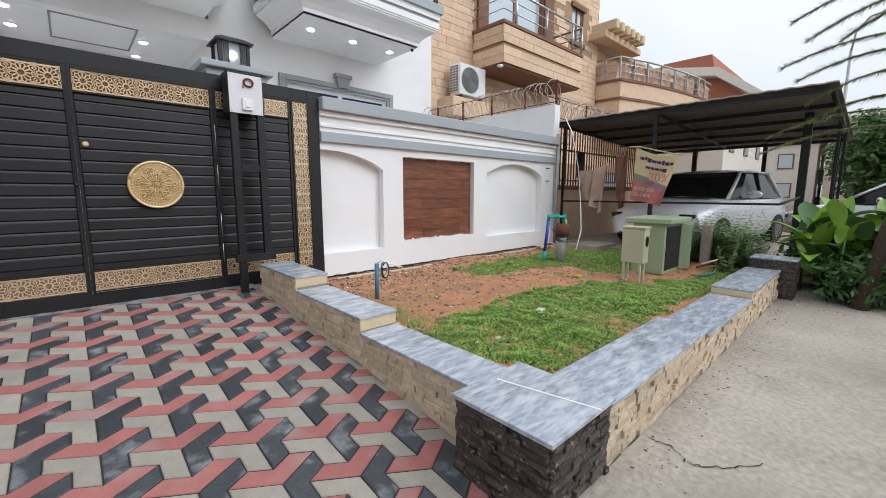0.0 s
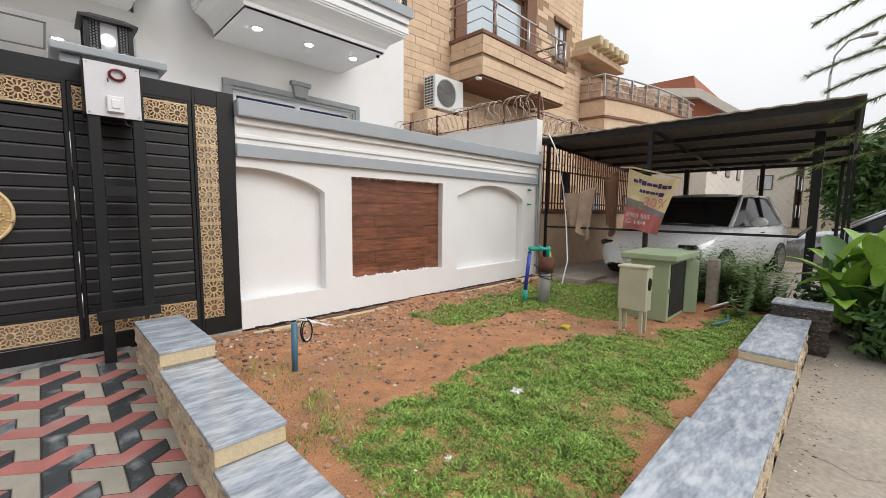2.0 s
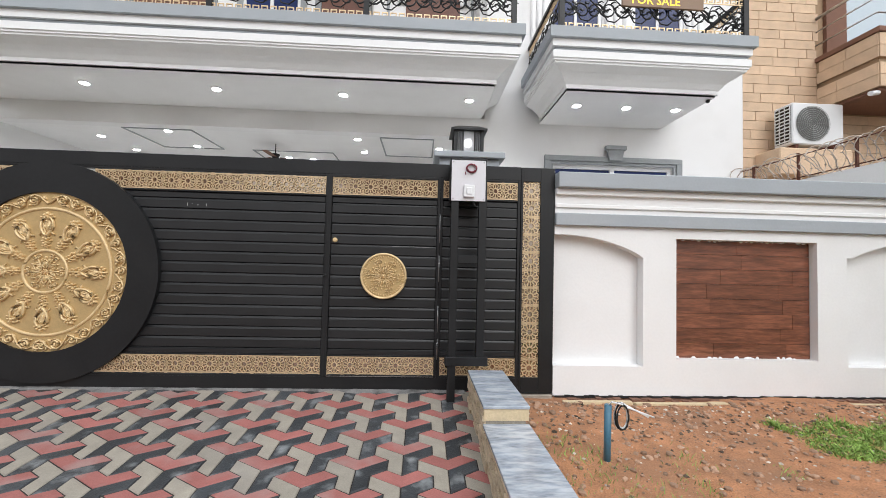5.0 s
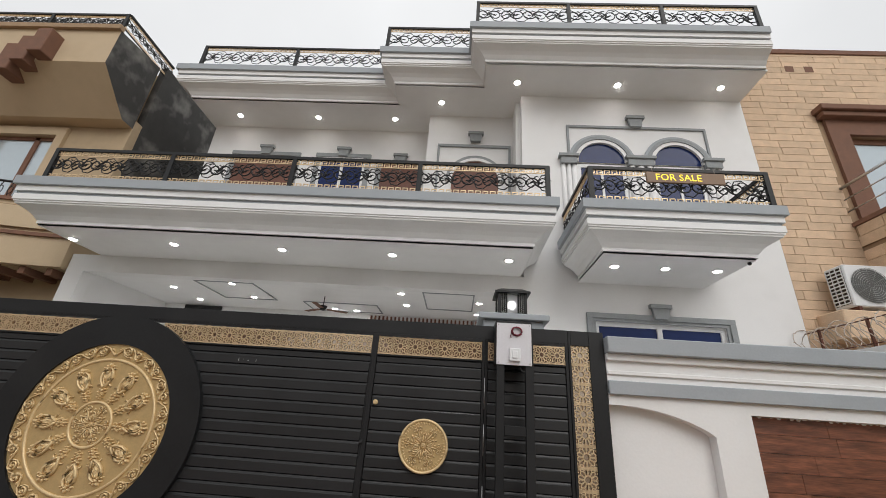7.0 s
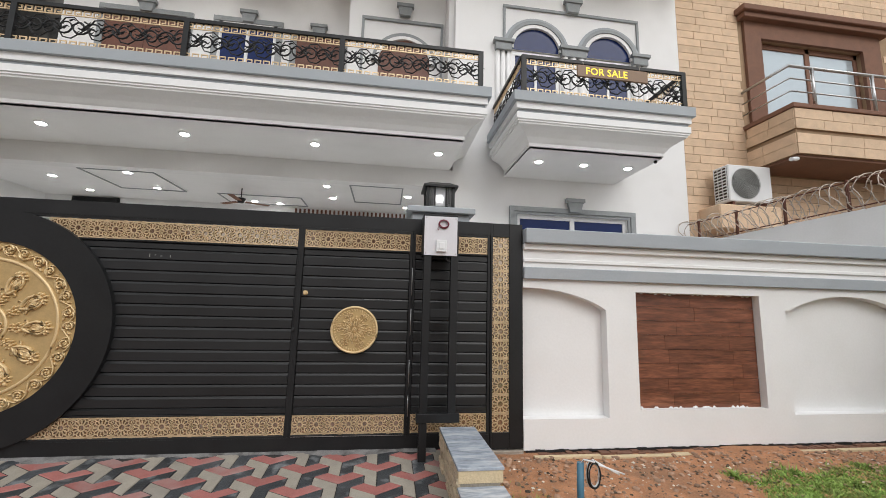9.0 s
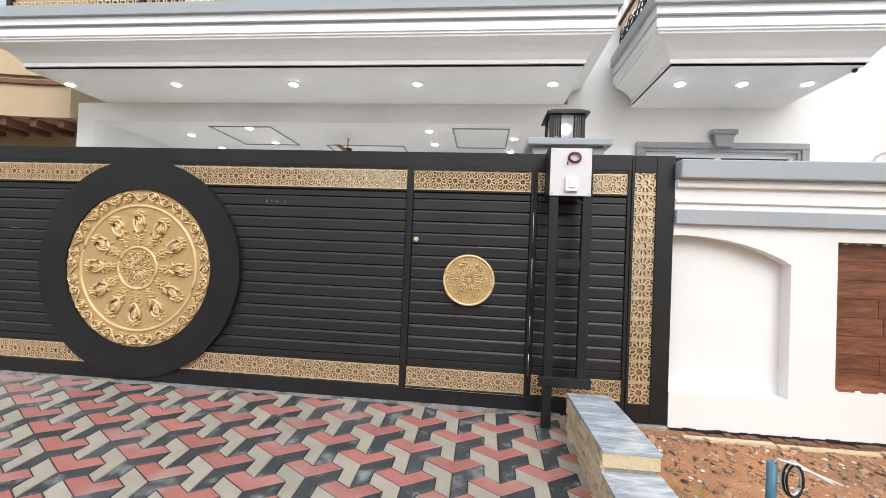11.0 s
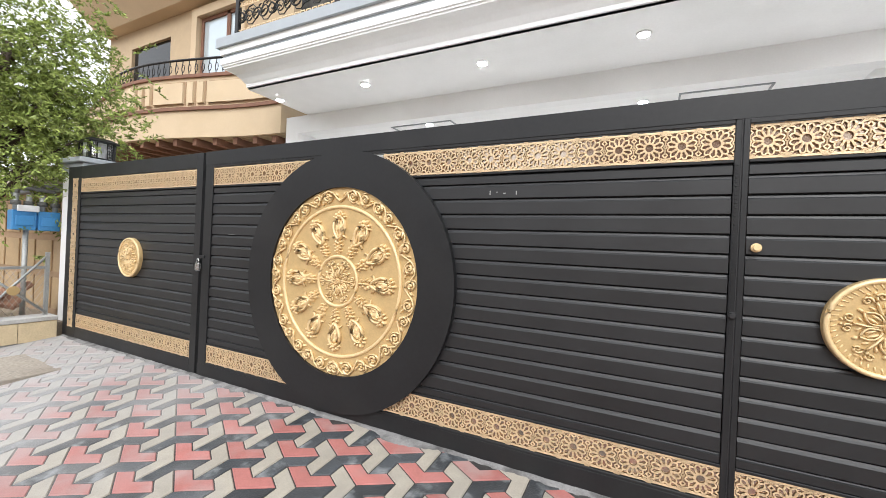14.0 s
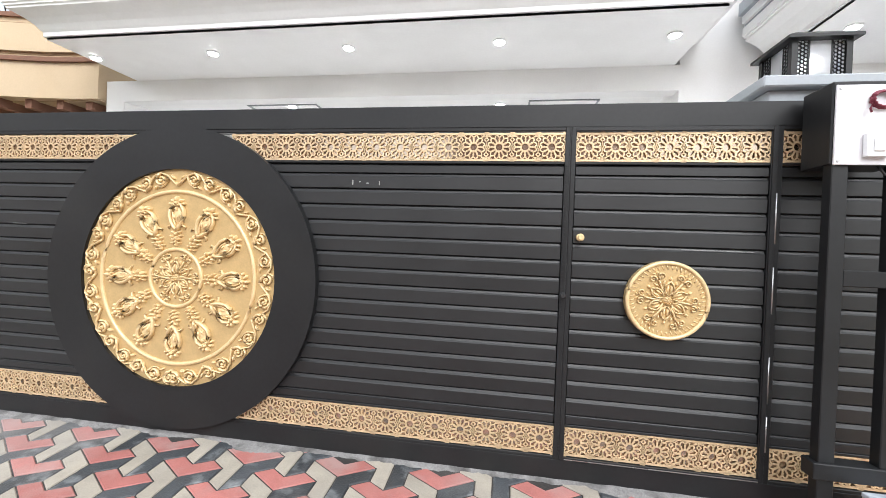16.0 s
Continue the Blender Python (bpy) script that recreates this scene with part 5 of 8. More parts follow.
# rough plinth line where wall meets soil
random.seed(8)
bm = bmesh.new()
for i in range(90):
    x = 2.36 + i * 0.0585
    bm_box(bm, x, x + random.uniform(0.05, 0.10), GY - random.uniform(0.05, 0.09), GY - 0.004, 0.2, 0.262 + random.uniform(-0.015, 0.012))
solid("plinth", bm, M["brown"], "rough broken brick footing under the white wall", "plinth", kind="structure")
bm = bmesh.new()
x = 2.40
while x < 7.3:
    w = random.uniform(0.35, 0.8)
    bm_box(bm, x, x + w, GY - 0.165 + random.uniform(-0.012, 0.012), GY - 0.105 + random.uniform(-0.012, 0.008), 0.17, 0.262 + random.uniform(-0.014, 0.01))
    x += w + random.uniform(-0.01, 0.03)
solid("footing_edge", bm, M["stone_smooth"], "pale cement edging strip along the wall footing", "plinth", kind="structure")
# shadow gap under the wall, imitated by a dark ragged strip
bm = bmesh.new()
for i in range(105):
    x = 2.36 + i * 0.05
    bm_box(bm, x, x + 0.052, GY - random.uniform(0.004, 0.012), GY + 0.004, 0.262, 0.281 + random.uniform(-0.004, 0.009))
solid("footing_gap", bm, M["gap"], "dark ragged strip imitating the shadow gap at the foot of the wall", "plinth", kind="structure")
# small taps on the wall
for x, z in ((7.36, 1.62), (7.36, 1.88)):
    t = solid("wall_tap", tubes([(x, GY, z), (x, GY - 0.05, z), (x + 0.03, GY - 0.055, z - 0.01)], r=0.014, seg=8), M["pipe_teal"], "small teal pipe stub on the white wall", "pipe", "wall pipe stubs")

# ---- planter walls ----
def stone_row(parent, name, me_list, x0, x1, y0, y1, z0, z1, hgt, material, rng, lmin, lmax, face):
    """Courses of split stones proud of a wall face. face: 'x-', 'x+', 'y-' or 'y+'."""
    z = z0
    while z < z1 - 0.004:
        h = min(hgt, z1 - z)
        a, b = (y0, y1) if face[0] == "x" else (x0, x1)
        u = a
        while u < b - 0.004:
            w = min(rng.uniform(lmin, lmax), b - u)
            if b - u - w < lmin * 0.4:
                w = b - u
            p = 0.003 + 0.024 * rng.random() ** 1.5
            if face == "x-":
                d = (x0 - p, x0, u, u + w - 0.003, z, z + h - 0.003)
            elif face == "x+":
                d = (x1, x1 + p, u, u + w - 0.003, z, z + h - 0.003)
            elif face == "y-":
                d = (u, u + w - 0.003, y0 - p, y0, z, z + h - 0.003)
            else:
                d = (u, u + w - 0.003, y1, y1 + p, z, z + h - 0.003)
            bm = bmesh.new()
            vs = bm_box(bm, *d)
            for v in vs:
                v.co += Vector((rng.uniform(-1, 1), rng.uniform(-1, 1), rng.uniform(-1, 1))) * 0.0015
            part("stone", bm, material, parent)
            u += w
        z += h


def slab(parent, x0, x1, y0, y1, z, th=0.022, label=""):
    part("coping_slab", boxes((x0, x1, y0, y1, z - th, z), bev=0.003), M["marble"], parent, label)


def build_planter():
    rng = random.Random(5)
    t = thing("planter_wall", (1.61, 2.9, 0.15), "stepped planter wall of cream split stone with marble coping", "planter wall", "planter walls")
    for y0, y1, z in ((3.56, 4.50, 0.587), (2.43, 3.56, 0.462), (1.31, 2.43, 0.350)):
        part("core", boxes((1.475, 1.755, y0, y1, 0.0, z - 0.022)), M["grout"], t)
        slab(t, 1.452, 1.782, y0 - 0.012, y1, z)
        zb = drive_z(y0) - 0.02
        stone_row(t, "stone", None, 1.475, 1.755, y0, y1, zb, z - 0.024, 0.042, M["stone_cream"], rng, 0.07, 0.24, "x-")
        # smooth riser at the step
        part("riser", boxes((1.458, 1.776, y0 - 0.006, y0 + 0.02, z - 0.105, z - 0.0225), bev=0.003), M["stone_smooth"], t)
    stone_row(t, "stone", None, 1.475, 1.755, 4.48, 4.50, 0.2, 0.56, 0.06, M["stone_cream"], rng, 0.1, 0.2, "y+")
    r = thing("planter_wall", (4.3, 0.95, 0.0), "low planter wall of cream split stone with stepped marble coping", "planter wall", "planter walls")
    for x0, x1, z in ((1.86, 3.53, 0.333), (3.53, 5.10, 0.278), (5.10, 6.77, 0.362)):
        part("core", boxes((x0, x1, 0.775, 1.10, -0.12, z - 0.022)), M["grout"], r)
        slab(r, x0 - (0.012 if z > 0.34 else 0), x1 + (0.012 if z == 0.333 else 0), 0.742, 1.125, z)
        stone_row(r, "stone", None, x0, x1, 0.775, 1.10, -0.11, z - 0.024, 0.042, M["stone_cream"], rng, 0.07, 0.24, "y-")
        stone_row(r, "stone", None, x0, x1, 0.775, 1.10, 0.15, z - 0.024, 0.08, M["stone_smooth"], rng, 0.5, 0.8, "y+")
    part("riser", boxes((5.085, 5.11, 0.75, 1.118, 0.28, 0.339), bev=0.003), M["stone_smooth"], r)
    for nm, (x0, x1, y0, y1, z), lab in (("a", (1.30, 1.86, 0.73, 1.305, 0.372), ""), ("b", (6.77, 7.13, 0.585, 1.09, 0.512), "")):
        p = thing("planter_pillar", ((x0 + x1) / 2, (y0 + y1) / 2, -0.05), "short corner pillar of dark slate veneer with marble top", "pillar", "planter pillars")
        part("core", boxes((x0 + 0.025, x1 - 0.025, y0 + 0.025, y1 - 0.025, -0.14, z - 0.022)), M["gap"], p)
        slab(p, x0, x1, y0, y1, z, 0.024)
        for f in ("x-", "y-", "x+", "y+"):
            stone_row(p, "stone", None, x0 + 0.025, x1 - 0.025, y0 + 0.025, y1 - 0.025, -0.13, z - 0.026, 0.030, M["stone_dark"], rng, 0.05, 0.15, f)
    # pale repair line across the corner slab
    bm = bmesh.new()
    bm_box(bm, -0.27, 0.27, -0.006, 0.006, 0, 0.002)
    bmesh.ops.rotate(bm, verts=bm.verts, matrix=Matrix.Rotation(radians(-78), 3, "Z"))
    bmesh.ops.translate(bm, verts=bm.verts, vec=(1.64, 0.985, 0.3725))
    solid("mortar_line", bm, M["debris"], "white mortar line across the marble corner slab", "mortar")


build_planter()


# ---- soil, pebbles and grass ----
def soil_z(x, y):
    return 0.195 + 0.018 * (y - 1.2) + 0.03 * noise.noise((x * 0.9, y * 0.9, 1.7)) + 0.012 * noise.noise((x * 4, y * 4, 5.1)) + 0.05 * math.exp(-((x - 4.6) ** 2 / 1.2 + (y - 3.0) ** 2 / 0.25)) * 0.8


def inside(poly, x, y):
    c = False
    n = len(poly)
    for i in range(n):
        (x0, y0), (x1, y1) = poly[i], poly[i - 1]
        if (y0 > y) != (y1 > y) and x < (x1 - x0) * (y - y0) / (y1 - y0) + x0:
            c = not c
    return c


LAWN = [(1.98, 1.95), (2.0, 2.2), (2.1, 2.5), (2.5, 2.62), (3.06, 2.6), (3.8, 2.6), (4.6, 2.4), (5.2, 2.1), (6.3, 1.6), (7.3, 1.6), (7.2, 1.2), (6.0, 1.16), (5.47, 1.2), (4.67, 1.36), (3.85, 1.34), (3.29, 1.27), (2.8, 1.22), (2.3, 1.32), (2.05, 1.6)]
LAWN2 = [(4.05, 4.17), (3.95, 3.62), (4.29, 3.36), (5.08, 3.45), (5.60, 3.15), (5.50, 2.6), (5.9, 2.4), (7.7, 2.6), (8.6, 3.1), (8.6, 4.4), (7.36, 4.2), (5.83, 4.12)]


def build_soil():
    bm = bmesh.new()
    nx, ny = 150, 80
    g = []
    for j in range(ny + 1):
        y = 1.08 + 3.70 * j / ny
        g.append([bm.verts.new((1.74 + 8.4 * i / nx, y, soil_z(1.74 + 8.4 * i / nx, y))) for i in range(nx + 1)])
    for j in range(ny):
        for i in range(nx):
            bm.faces.new((g[j][i], g[j][i + 1], g[j + 1][i + 1], g[j + 1][i]))
    solid("soil_bed", bm, M["soil"], "bare red-brown garden soil inside the planter walls", "soil", kind="structure", smooth=True)
    rng = random.Random(11)
    shapes = []
    for k in range(6):
        bm = bmesh.new()
        bmesh.ops.create_icosphere(bm, subdivisions=1, radius=1.0)
        for v in bm.verts:
            v.co *= rng.uniform(0.7, 1.25)
            v.co.z *= 0.65
        shapes.append(mesh_of("clod", bm, M["pebble"]))
    # loose clods and stones, joined
    verts, faces = [], []
    for k in range(4600):
        x, y = rng.uniform(1.85, 7.2), (rng.uniform(1.3, 4.6) if k % 3 else 4.6 - 1.6 * rng.random() ** 1.6)
        if inside(LAWN, x, y) and rng.random() < 0.93:
            continue
        s = 0.004 + 0.024 * rng.random() ** 4
        if y > 4.0 and rng.random() < 0.4:
            s *= 1.3
        me = shapes[k % 6]
        o = len(verts)
        a = rng.uniform(0, 6.28)
        c, sn = math.cos(a) * s, math.sin(a) * s
        z = soil_z(x, y) + s * 0.25
        for v in me.vertices:
            verts.append((x + v.co.x * c - v.co.y * sn, y + v.co.x * sn + v.co.y * c, z + v.co.z * s))
        faces += [tuple(o + i for i in p.vertices) for p in me.polygons]
    me = bpy.data.meshes.new("soil_clods")
    me.from_pydata(verts, [], faces)
    me.materials.append(M["pebble"])
    tagged(new("soil_clods", me), "small clods and pebbles scattered over the soil", "pebbles", kind="stuff")


build_soil()


def scatter(name, n, place, size, material, label, category, seed, flat=0.6):
    """Many small broken bits, joined; place gives x, y, z for a random generator."""
    rng = random.Random(seed)
    verts, faces = [], []
    F = ((0, 1, 2), (0, 2, 3), (0, 3, 4), (0, 4, 1), (5, 2, 1), (5, 3, 2), (5, 4, 3), (5, 1, 4))
    for k in range(n):
        x, y, z = place(rng)
        r = size * (0.25 + rng.random() ** 3)
        a = rng.uniform(0, 6.283)
        o = len(verts)
        for q in ((0, 0, 1), (1, 0, 0), (0, 1, 0), (-1, 0, 0), (0, -1, 0), (0, 0, -1)):
            u, v, w = [c * r * rng.uniform(0.6, 1.3) for c in q]
            verts.append((x + u * math.cos(a) - v * math.sin(a), y + u * math.sin(a) + v * math.cos(a), z + w * flat + r * 0.2))
        faces += [tuple(o + i for i in f) for f in F]
    me = bpy.data.meshes.new(name)
    me.from_pydata(verts, [], faces)
    me.materials.append(material)
    tagged(new(name, me), label, category, kind="stuff")


def on_soil(rng):
    x, y = rng.uniform(1.85, 7.0), (rng.uniform(1.3, 4.6) if rng.random() < 0.45 else 4.55 - abs(rng.gauss(0, 0.7)))
    y = min(max(y, 1.25), 4.58)
    return x, y, soil_z(x, y)


scatter("stone_chips", 900, on_soil, 0.016, M["chip"], "pale stone chips and mortar crumbs on the soil", "stones", 61)
scatter("dirt_clods", 1100, on_soil, 0.020, M["dirt"], "dark damp crumbs of earth on the soil", "dirt", 62)


def at_wall_foot(rng):
    x, y = rng.uniform(1.9, 7.6), 0.70 - abs(rng.gauss(0, 0.10))
    if rng.random() < 0.12:
        x, y = rng.uniform(2.0, 7.5), rng.uniform(-1.2, 0.65)
    if rng.random() < 0.2:
        x, y = 7.0 + rng.gauss(0, 0.4), 0.35 + rng.gauss(0, 0.16)
    return x, y, -0.02 + 0.03 * (y - 0.7)


scatter("pavement_grit", 420, at_wall_foot, 0.011, M["dirt"], "dirt and crumbs along the foot of the planter wall", "dirt", 63, 0.35)
scatter("pavement_chips", 160, at_wall_foot, 0.009, M["chip"], "pale mortar chips on the concrete apron", "stones", 64, 0.4)


def build_grass():
    rng = random.Random(3)
    verts, faces = [], []

    def blade(x, y, z, h, lean, w):
        a = rng.uniform(0, 6.283)
        c, s = math.cos(a), math.sin(a)
        b = rng.uniform(0, 6.283)
        lx, ly = lean * math.cos(b), lean * math.sin(b)
        o = len(verts)
        verts.extend([(x - c * w, y - s * w, z), (x + c * w, y + s * w, z), (x + c * w * 0.7 + lx * 0.4, y + s * w * 0.7 + ly * 0.4, z + h * 0.6), (x - c * w * 0.7 + lx * 0.4, y - s * w * 0.7 + ly * 0.4, z + h * 0.6), (x + lx, y + ly, z + h)])
        faces.extend([(o, o + 1, o + 2, o + 3), (o + 3, o + 2, o + 4)])
    for poly, n, hh in ((LAWN, 230000, 0.027), (LAWN2, 90000, 0.036)):
        xs, ys = [p[0] for p in poly], [p[1] for p in poly]
        k = 0
        while k < n:
            x, y = rng.uniform(min(xs), max(xs)), rng.uniform(min(ys), max(ys))
            k += 1
            e = rng.uniform(0.06, 0.30)
            jx, jy = e * noise.noise((x * 3, y * 3, 2.0)) + rng.gauss(0, 0.03), e * noise.noise((x * 3, y * 3, 7.0)) + rng.gauss(0, 0.03)
            if not inside(poly, x + jx, y + jy):
                continue
            d = noise.noise((x * 1.8, y * 1.8, 4.0))
            if rng.random() < 0.03 - d * 0.6:
                continue
            h = hh * rng.uniform(0.35, 1.3) * (1 + 0.6 * d) * (0.75 + 0.9 * max(-0.4, noise.noise((x * 9, y * 9, 8.0))))
            blade(x, y, soil_z(x, y) - 0.004, h, h * rng.uniform(0.5, 1.7), rng.uniform(0.003, 0.0075))
    # sparse tufts on the bare soil
    for k in range(70):
        x, y = rng.uniform(1.9, 6.5), rng.uniform(1.3, 4.3)
        if k < 22:
            x, y = 2.0 + rng.gauss(0, 0.22), 3.05 + rng.gauss(0, 0.35)
        r = rng.uniform(0.03, 0.11)
        for q in range(rng.randint(12, 70)):
            px, py = x + rng.gauss(0, r), y + rng.gauss(0, r)
            h = rng.uniform(0.015, 0.05)
            if 1.8 < px < 7.3 and 1.18 < py < 4.6:
                blade(px, py, soil_z(px, py) - 0.004, h, h * 0.8, 0.003)
    me = bpy.data.meshes.new("grass")
    me.from_pydata(verts, [], faces)
    me.materials.append(M["grass"])
    tagged(new("grass", me), "patchy short green lawn grass on the soil bed", "grass", kind="stuff")


build_grass()


def crumple(name, x, y, s, material, label, cat):
    rng = random.Random(int(x * 100))
    bm = bmesh.new()
    bmesh.ops.create_grid(bm, x_segments=5, y_segments=5, size=s)
    for v in bm.verts:
        v.co.z = rng.uniform(0, s * 0.8)
        v.co.x += rng.uniform(-s, s) * 0.25
        v.co.y += rng.uniform(-s, s) * 0.25
    bmesh.ops.solidify(bm, geom=bm.faces[:], thickness=0.002)
    bmesh.ops.translate(bm, verts=bm.verts, vec=(x, y, soil_z(x, y) + 0.004))
    solid(name, bm, material, label, cat)


crumple("plastic_wrapper", 3.30, 2.12, 0.034, M["debris"], "crumpled white plastic wrapper lying on the grass", "litter")
crumple("plastic_wrapper", 4.93, 2.62, 0.05, M["litter_y"], "crumpled yellow plastic wrapper lying on the soil", "litter")
crumple("paper_scrap", 2.42, 1.93, 0.018, M["debris"], "small white paper scrap on the grass", "litter")
crumple("sack_scrap", 6.9, 4.45, 0.13, M["stone_smooth"], "torn beige sack lying against the wall", "sack")

# blue conduit stub with cables
px, py = 2.31, 3.50
cond = thing("conduit_stub", (px, py, 0.2), "short blue conduit pipe with coiled white and black cables", "conduit")
part("pipe", tubes([(px, py, 0.18), (px + 0.005, py, 0.62)], r=0.024, seg=12), M["pipe_steel_blue"], cond)
for q, (m, rr) in enumerate((("rubber", 0.055), ("pvc_white", 0.05), ("rubber", 0.06), ("pvc_white", 0.062))):
    bm = bmesh.new()
    tube(bm, [(px, py, 0.60), (px + 0.02, py - 0.02, 0.645), (px + 0.08, py - 0.03 - 0.01 * q, 0.64)] + [(px + 0.09 + rr * 0.75 * math.cos(1.5 - PI2 * k / 14), py - 0.04 + 0.01 * q, 0.545 + rr * 1.5 * math.sin(1.5 - PI2 * k / 14)) for k in range(15)] + ([(px + 0.17, py - 0.05, 0.60), (px + 0.24 + 0.02 * q, py - 0.06, 0.555)] if q % 2 else []), 0.006, 5)
    part("cable", bm, M[m], cond)

# standpipe with tap and blue pipe
sx, sy = 5.80, 3.42
st = thing("standpipe", (sx, sy, 0.22), "leaning standpipe with teal fittings and a blue plastic pipe", "standpipe")
part("stump", tubes([(sx, sy, 0.18), (sx + 0.02, sy, 0.5), (sx + 0.06, sy + 0.01, 0.80)], r=0.08, seg=14), M["galv"], st)
part("funnel", tubes([(sx + 0.045, sy + 0.01, 0.66), (sx + 0.065, sy + 0.01, 0.87)], r=0.105, seg=12), M["rust"], st)
bm = bmesh.new()
tube(bm, [(sx + 0.08, sy, 0.80), (sx + 0.085, sy, 0.98), (sx - 0.02, sy + 0.07, 0.985), (sx - 0.12, sy + 0.15, 0.985), (sx - 0.13, sy + 0.155, 0.93)], 0.03, 10)
for p in ((sx + 0.085, sy, 0.985), (sx - 0.12, sy + 0.15, 0.985), (sx - 0.02, sy + 0.07, 1.0)):
    bmesh.ops.create_uvsphere(bm, u_segments=10, v_segments=6, radius=0.036, matrix=Matrix.Translation(p))
part("fitting", bm, M["pipe_teal"], st, "teal plastic elbows")
part("blue_pipe", tubes([(sx - 0.13, sy + 0.155, 0.93), (sx - 0.16, sy + 0.19, 0.40)], r=0.026, seg=10), M["pipe_blue"], st)
part("end_cap", tubes([(sx - 0.16, sy + 0.19, 0.42), (sx - 0.163, sy + 0.19, 0.23)], r=0.033, seg=10), M["pipe_teal"], st)
part("brass_nipple", tubes([(sx + 0.10, sy - 0.02, 0.84), (sx + 0.10, sy - 0.02, 0.93)], r=0.02, seg=8), M["litter_y"], st)
bm = bmesh.new()
for q in range(4):
    tube(bm, [(sx + 0.03 + 0.093 * math.cos(PI2 * k / 12), sy + 0.093 * math.sin(PI2 * k / 12), 0.60 + q * 0.035 + 0.02 * math.sin(k * 0.5 + q)) for k in range(12)], 0.006, 5, closed=True)
tube(bm, [(sx - 0.05, sy, 0.70), (sx - 0.22, sy - 0.02, 0.76), (sx - 0.26, sy, 0.80)], 0.008, 5)
part("binding_wire", bm, M["rubber"], st)

# electricity cabinets
cb = thing("electric_cabinet", (6.55, 2.15, 0.2), "sage green steel distribution cabinet with its door ajar", "cabinet")
part("body", boxes((6.15, 6.85, 1.98, 2.42, 0.2, 0.93), bev=0.006), M["cab_green"], cb)
# thin dark plate on the solid body; the opening's shade is its colour
part("interior", boxes((6.22, 6.80, 1.972, 1.981, 0.25, 0.88)), M["gap"], cb)
part("roof", boxes((6.08, 6.95, 1.88, 2.52, 0.93, 1.01), bev=0.012), M["cab_green"], cb)
bm = boxes((0, 0.15, -0.02, 0.0, 0.22, 0.90), bev=0.005)
bmesh.ops.rotate(bm, verts=bm.verts, matrix=Matrix.Rotation(radians(-62), 3, "Z"))
bmesh.ops.translate(bm, verts=bm.verts, vec=(6.80, 1.975, 0))
door = part("door", bm, M["cab_green"], cb)
part("latch", boxes((6.16, 6.20, 1.965, 1.98, 0.55, 0.60)), M["steel"], cb)
mb = thing("meter_box", (5.52, 2.15, 0.2), "cream steel meter box with an oval window on legs", "meter box")
part("body", boxes((5.45, 5.62, 1.99, 2.28, 0.44, 0.90), bev=0.006), M["cab_cream"], mb)
part("lid", boxes((5.435, 5.635, 1.975, 2.295, 0.90, 0.925), bev=0.005), M["cab_cream"], mb)
for y in (2.02, 2.23):
    part("leg", boxes((5.455, 5.485, y, y + 0.03, 0.16, 0.44), bev=0.003), M["cab_cream"], mb)
    part("leg", boxes((5.58, 5.61, y, y + 0.03, 0.16, 0.44), bev=0.003), M["cab_cream"], mb)
bm = bmesh.new()
disc(bm, 0, 0, -0.006, 0.006, 0.058, 24)
bmesh.ops.scale(bm, verts=bm.verts, vec=(0.75, 1, 1.2))
bmesh.ops.translate(bm, verts=bm.verts, vec=(5.535, 1.986, 0.73))
part("sight_glass", bm, M["glass_dark"], mb)
# concrete post and cables on the ground
cp = solid("concrete_post", boxes((7.53, 7.67, 1.75, 1.89, 0.15, 0.86), bev=0.015), M["concrete"], "weathered square concrete post stub among weeds", "post")
for k, (pts, m) in enumerate((([(6.9, 1.75, 0.25), (7.1, 1.6, 0.30), (7.35, 1.65, 0.26), (7.5, 1.55, 0.24)], "rust"), ([(6.95, 1.7, 0.3), (7.15, 1.55, 0.36), (7.3, 1.6, 0.28)], "debris"), ([(6.3, 1.55, 0.23), (6.6, 1.45, 0.245), (6.9, 1.5, 0.25)], "pipe_steel_blue"))):
    solid("loose_cable", tubes(pts, r=0.014, seg=6), M[m], "loose cable end lying on the soil", "cable", "loose cables")

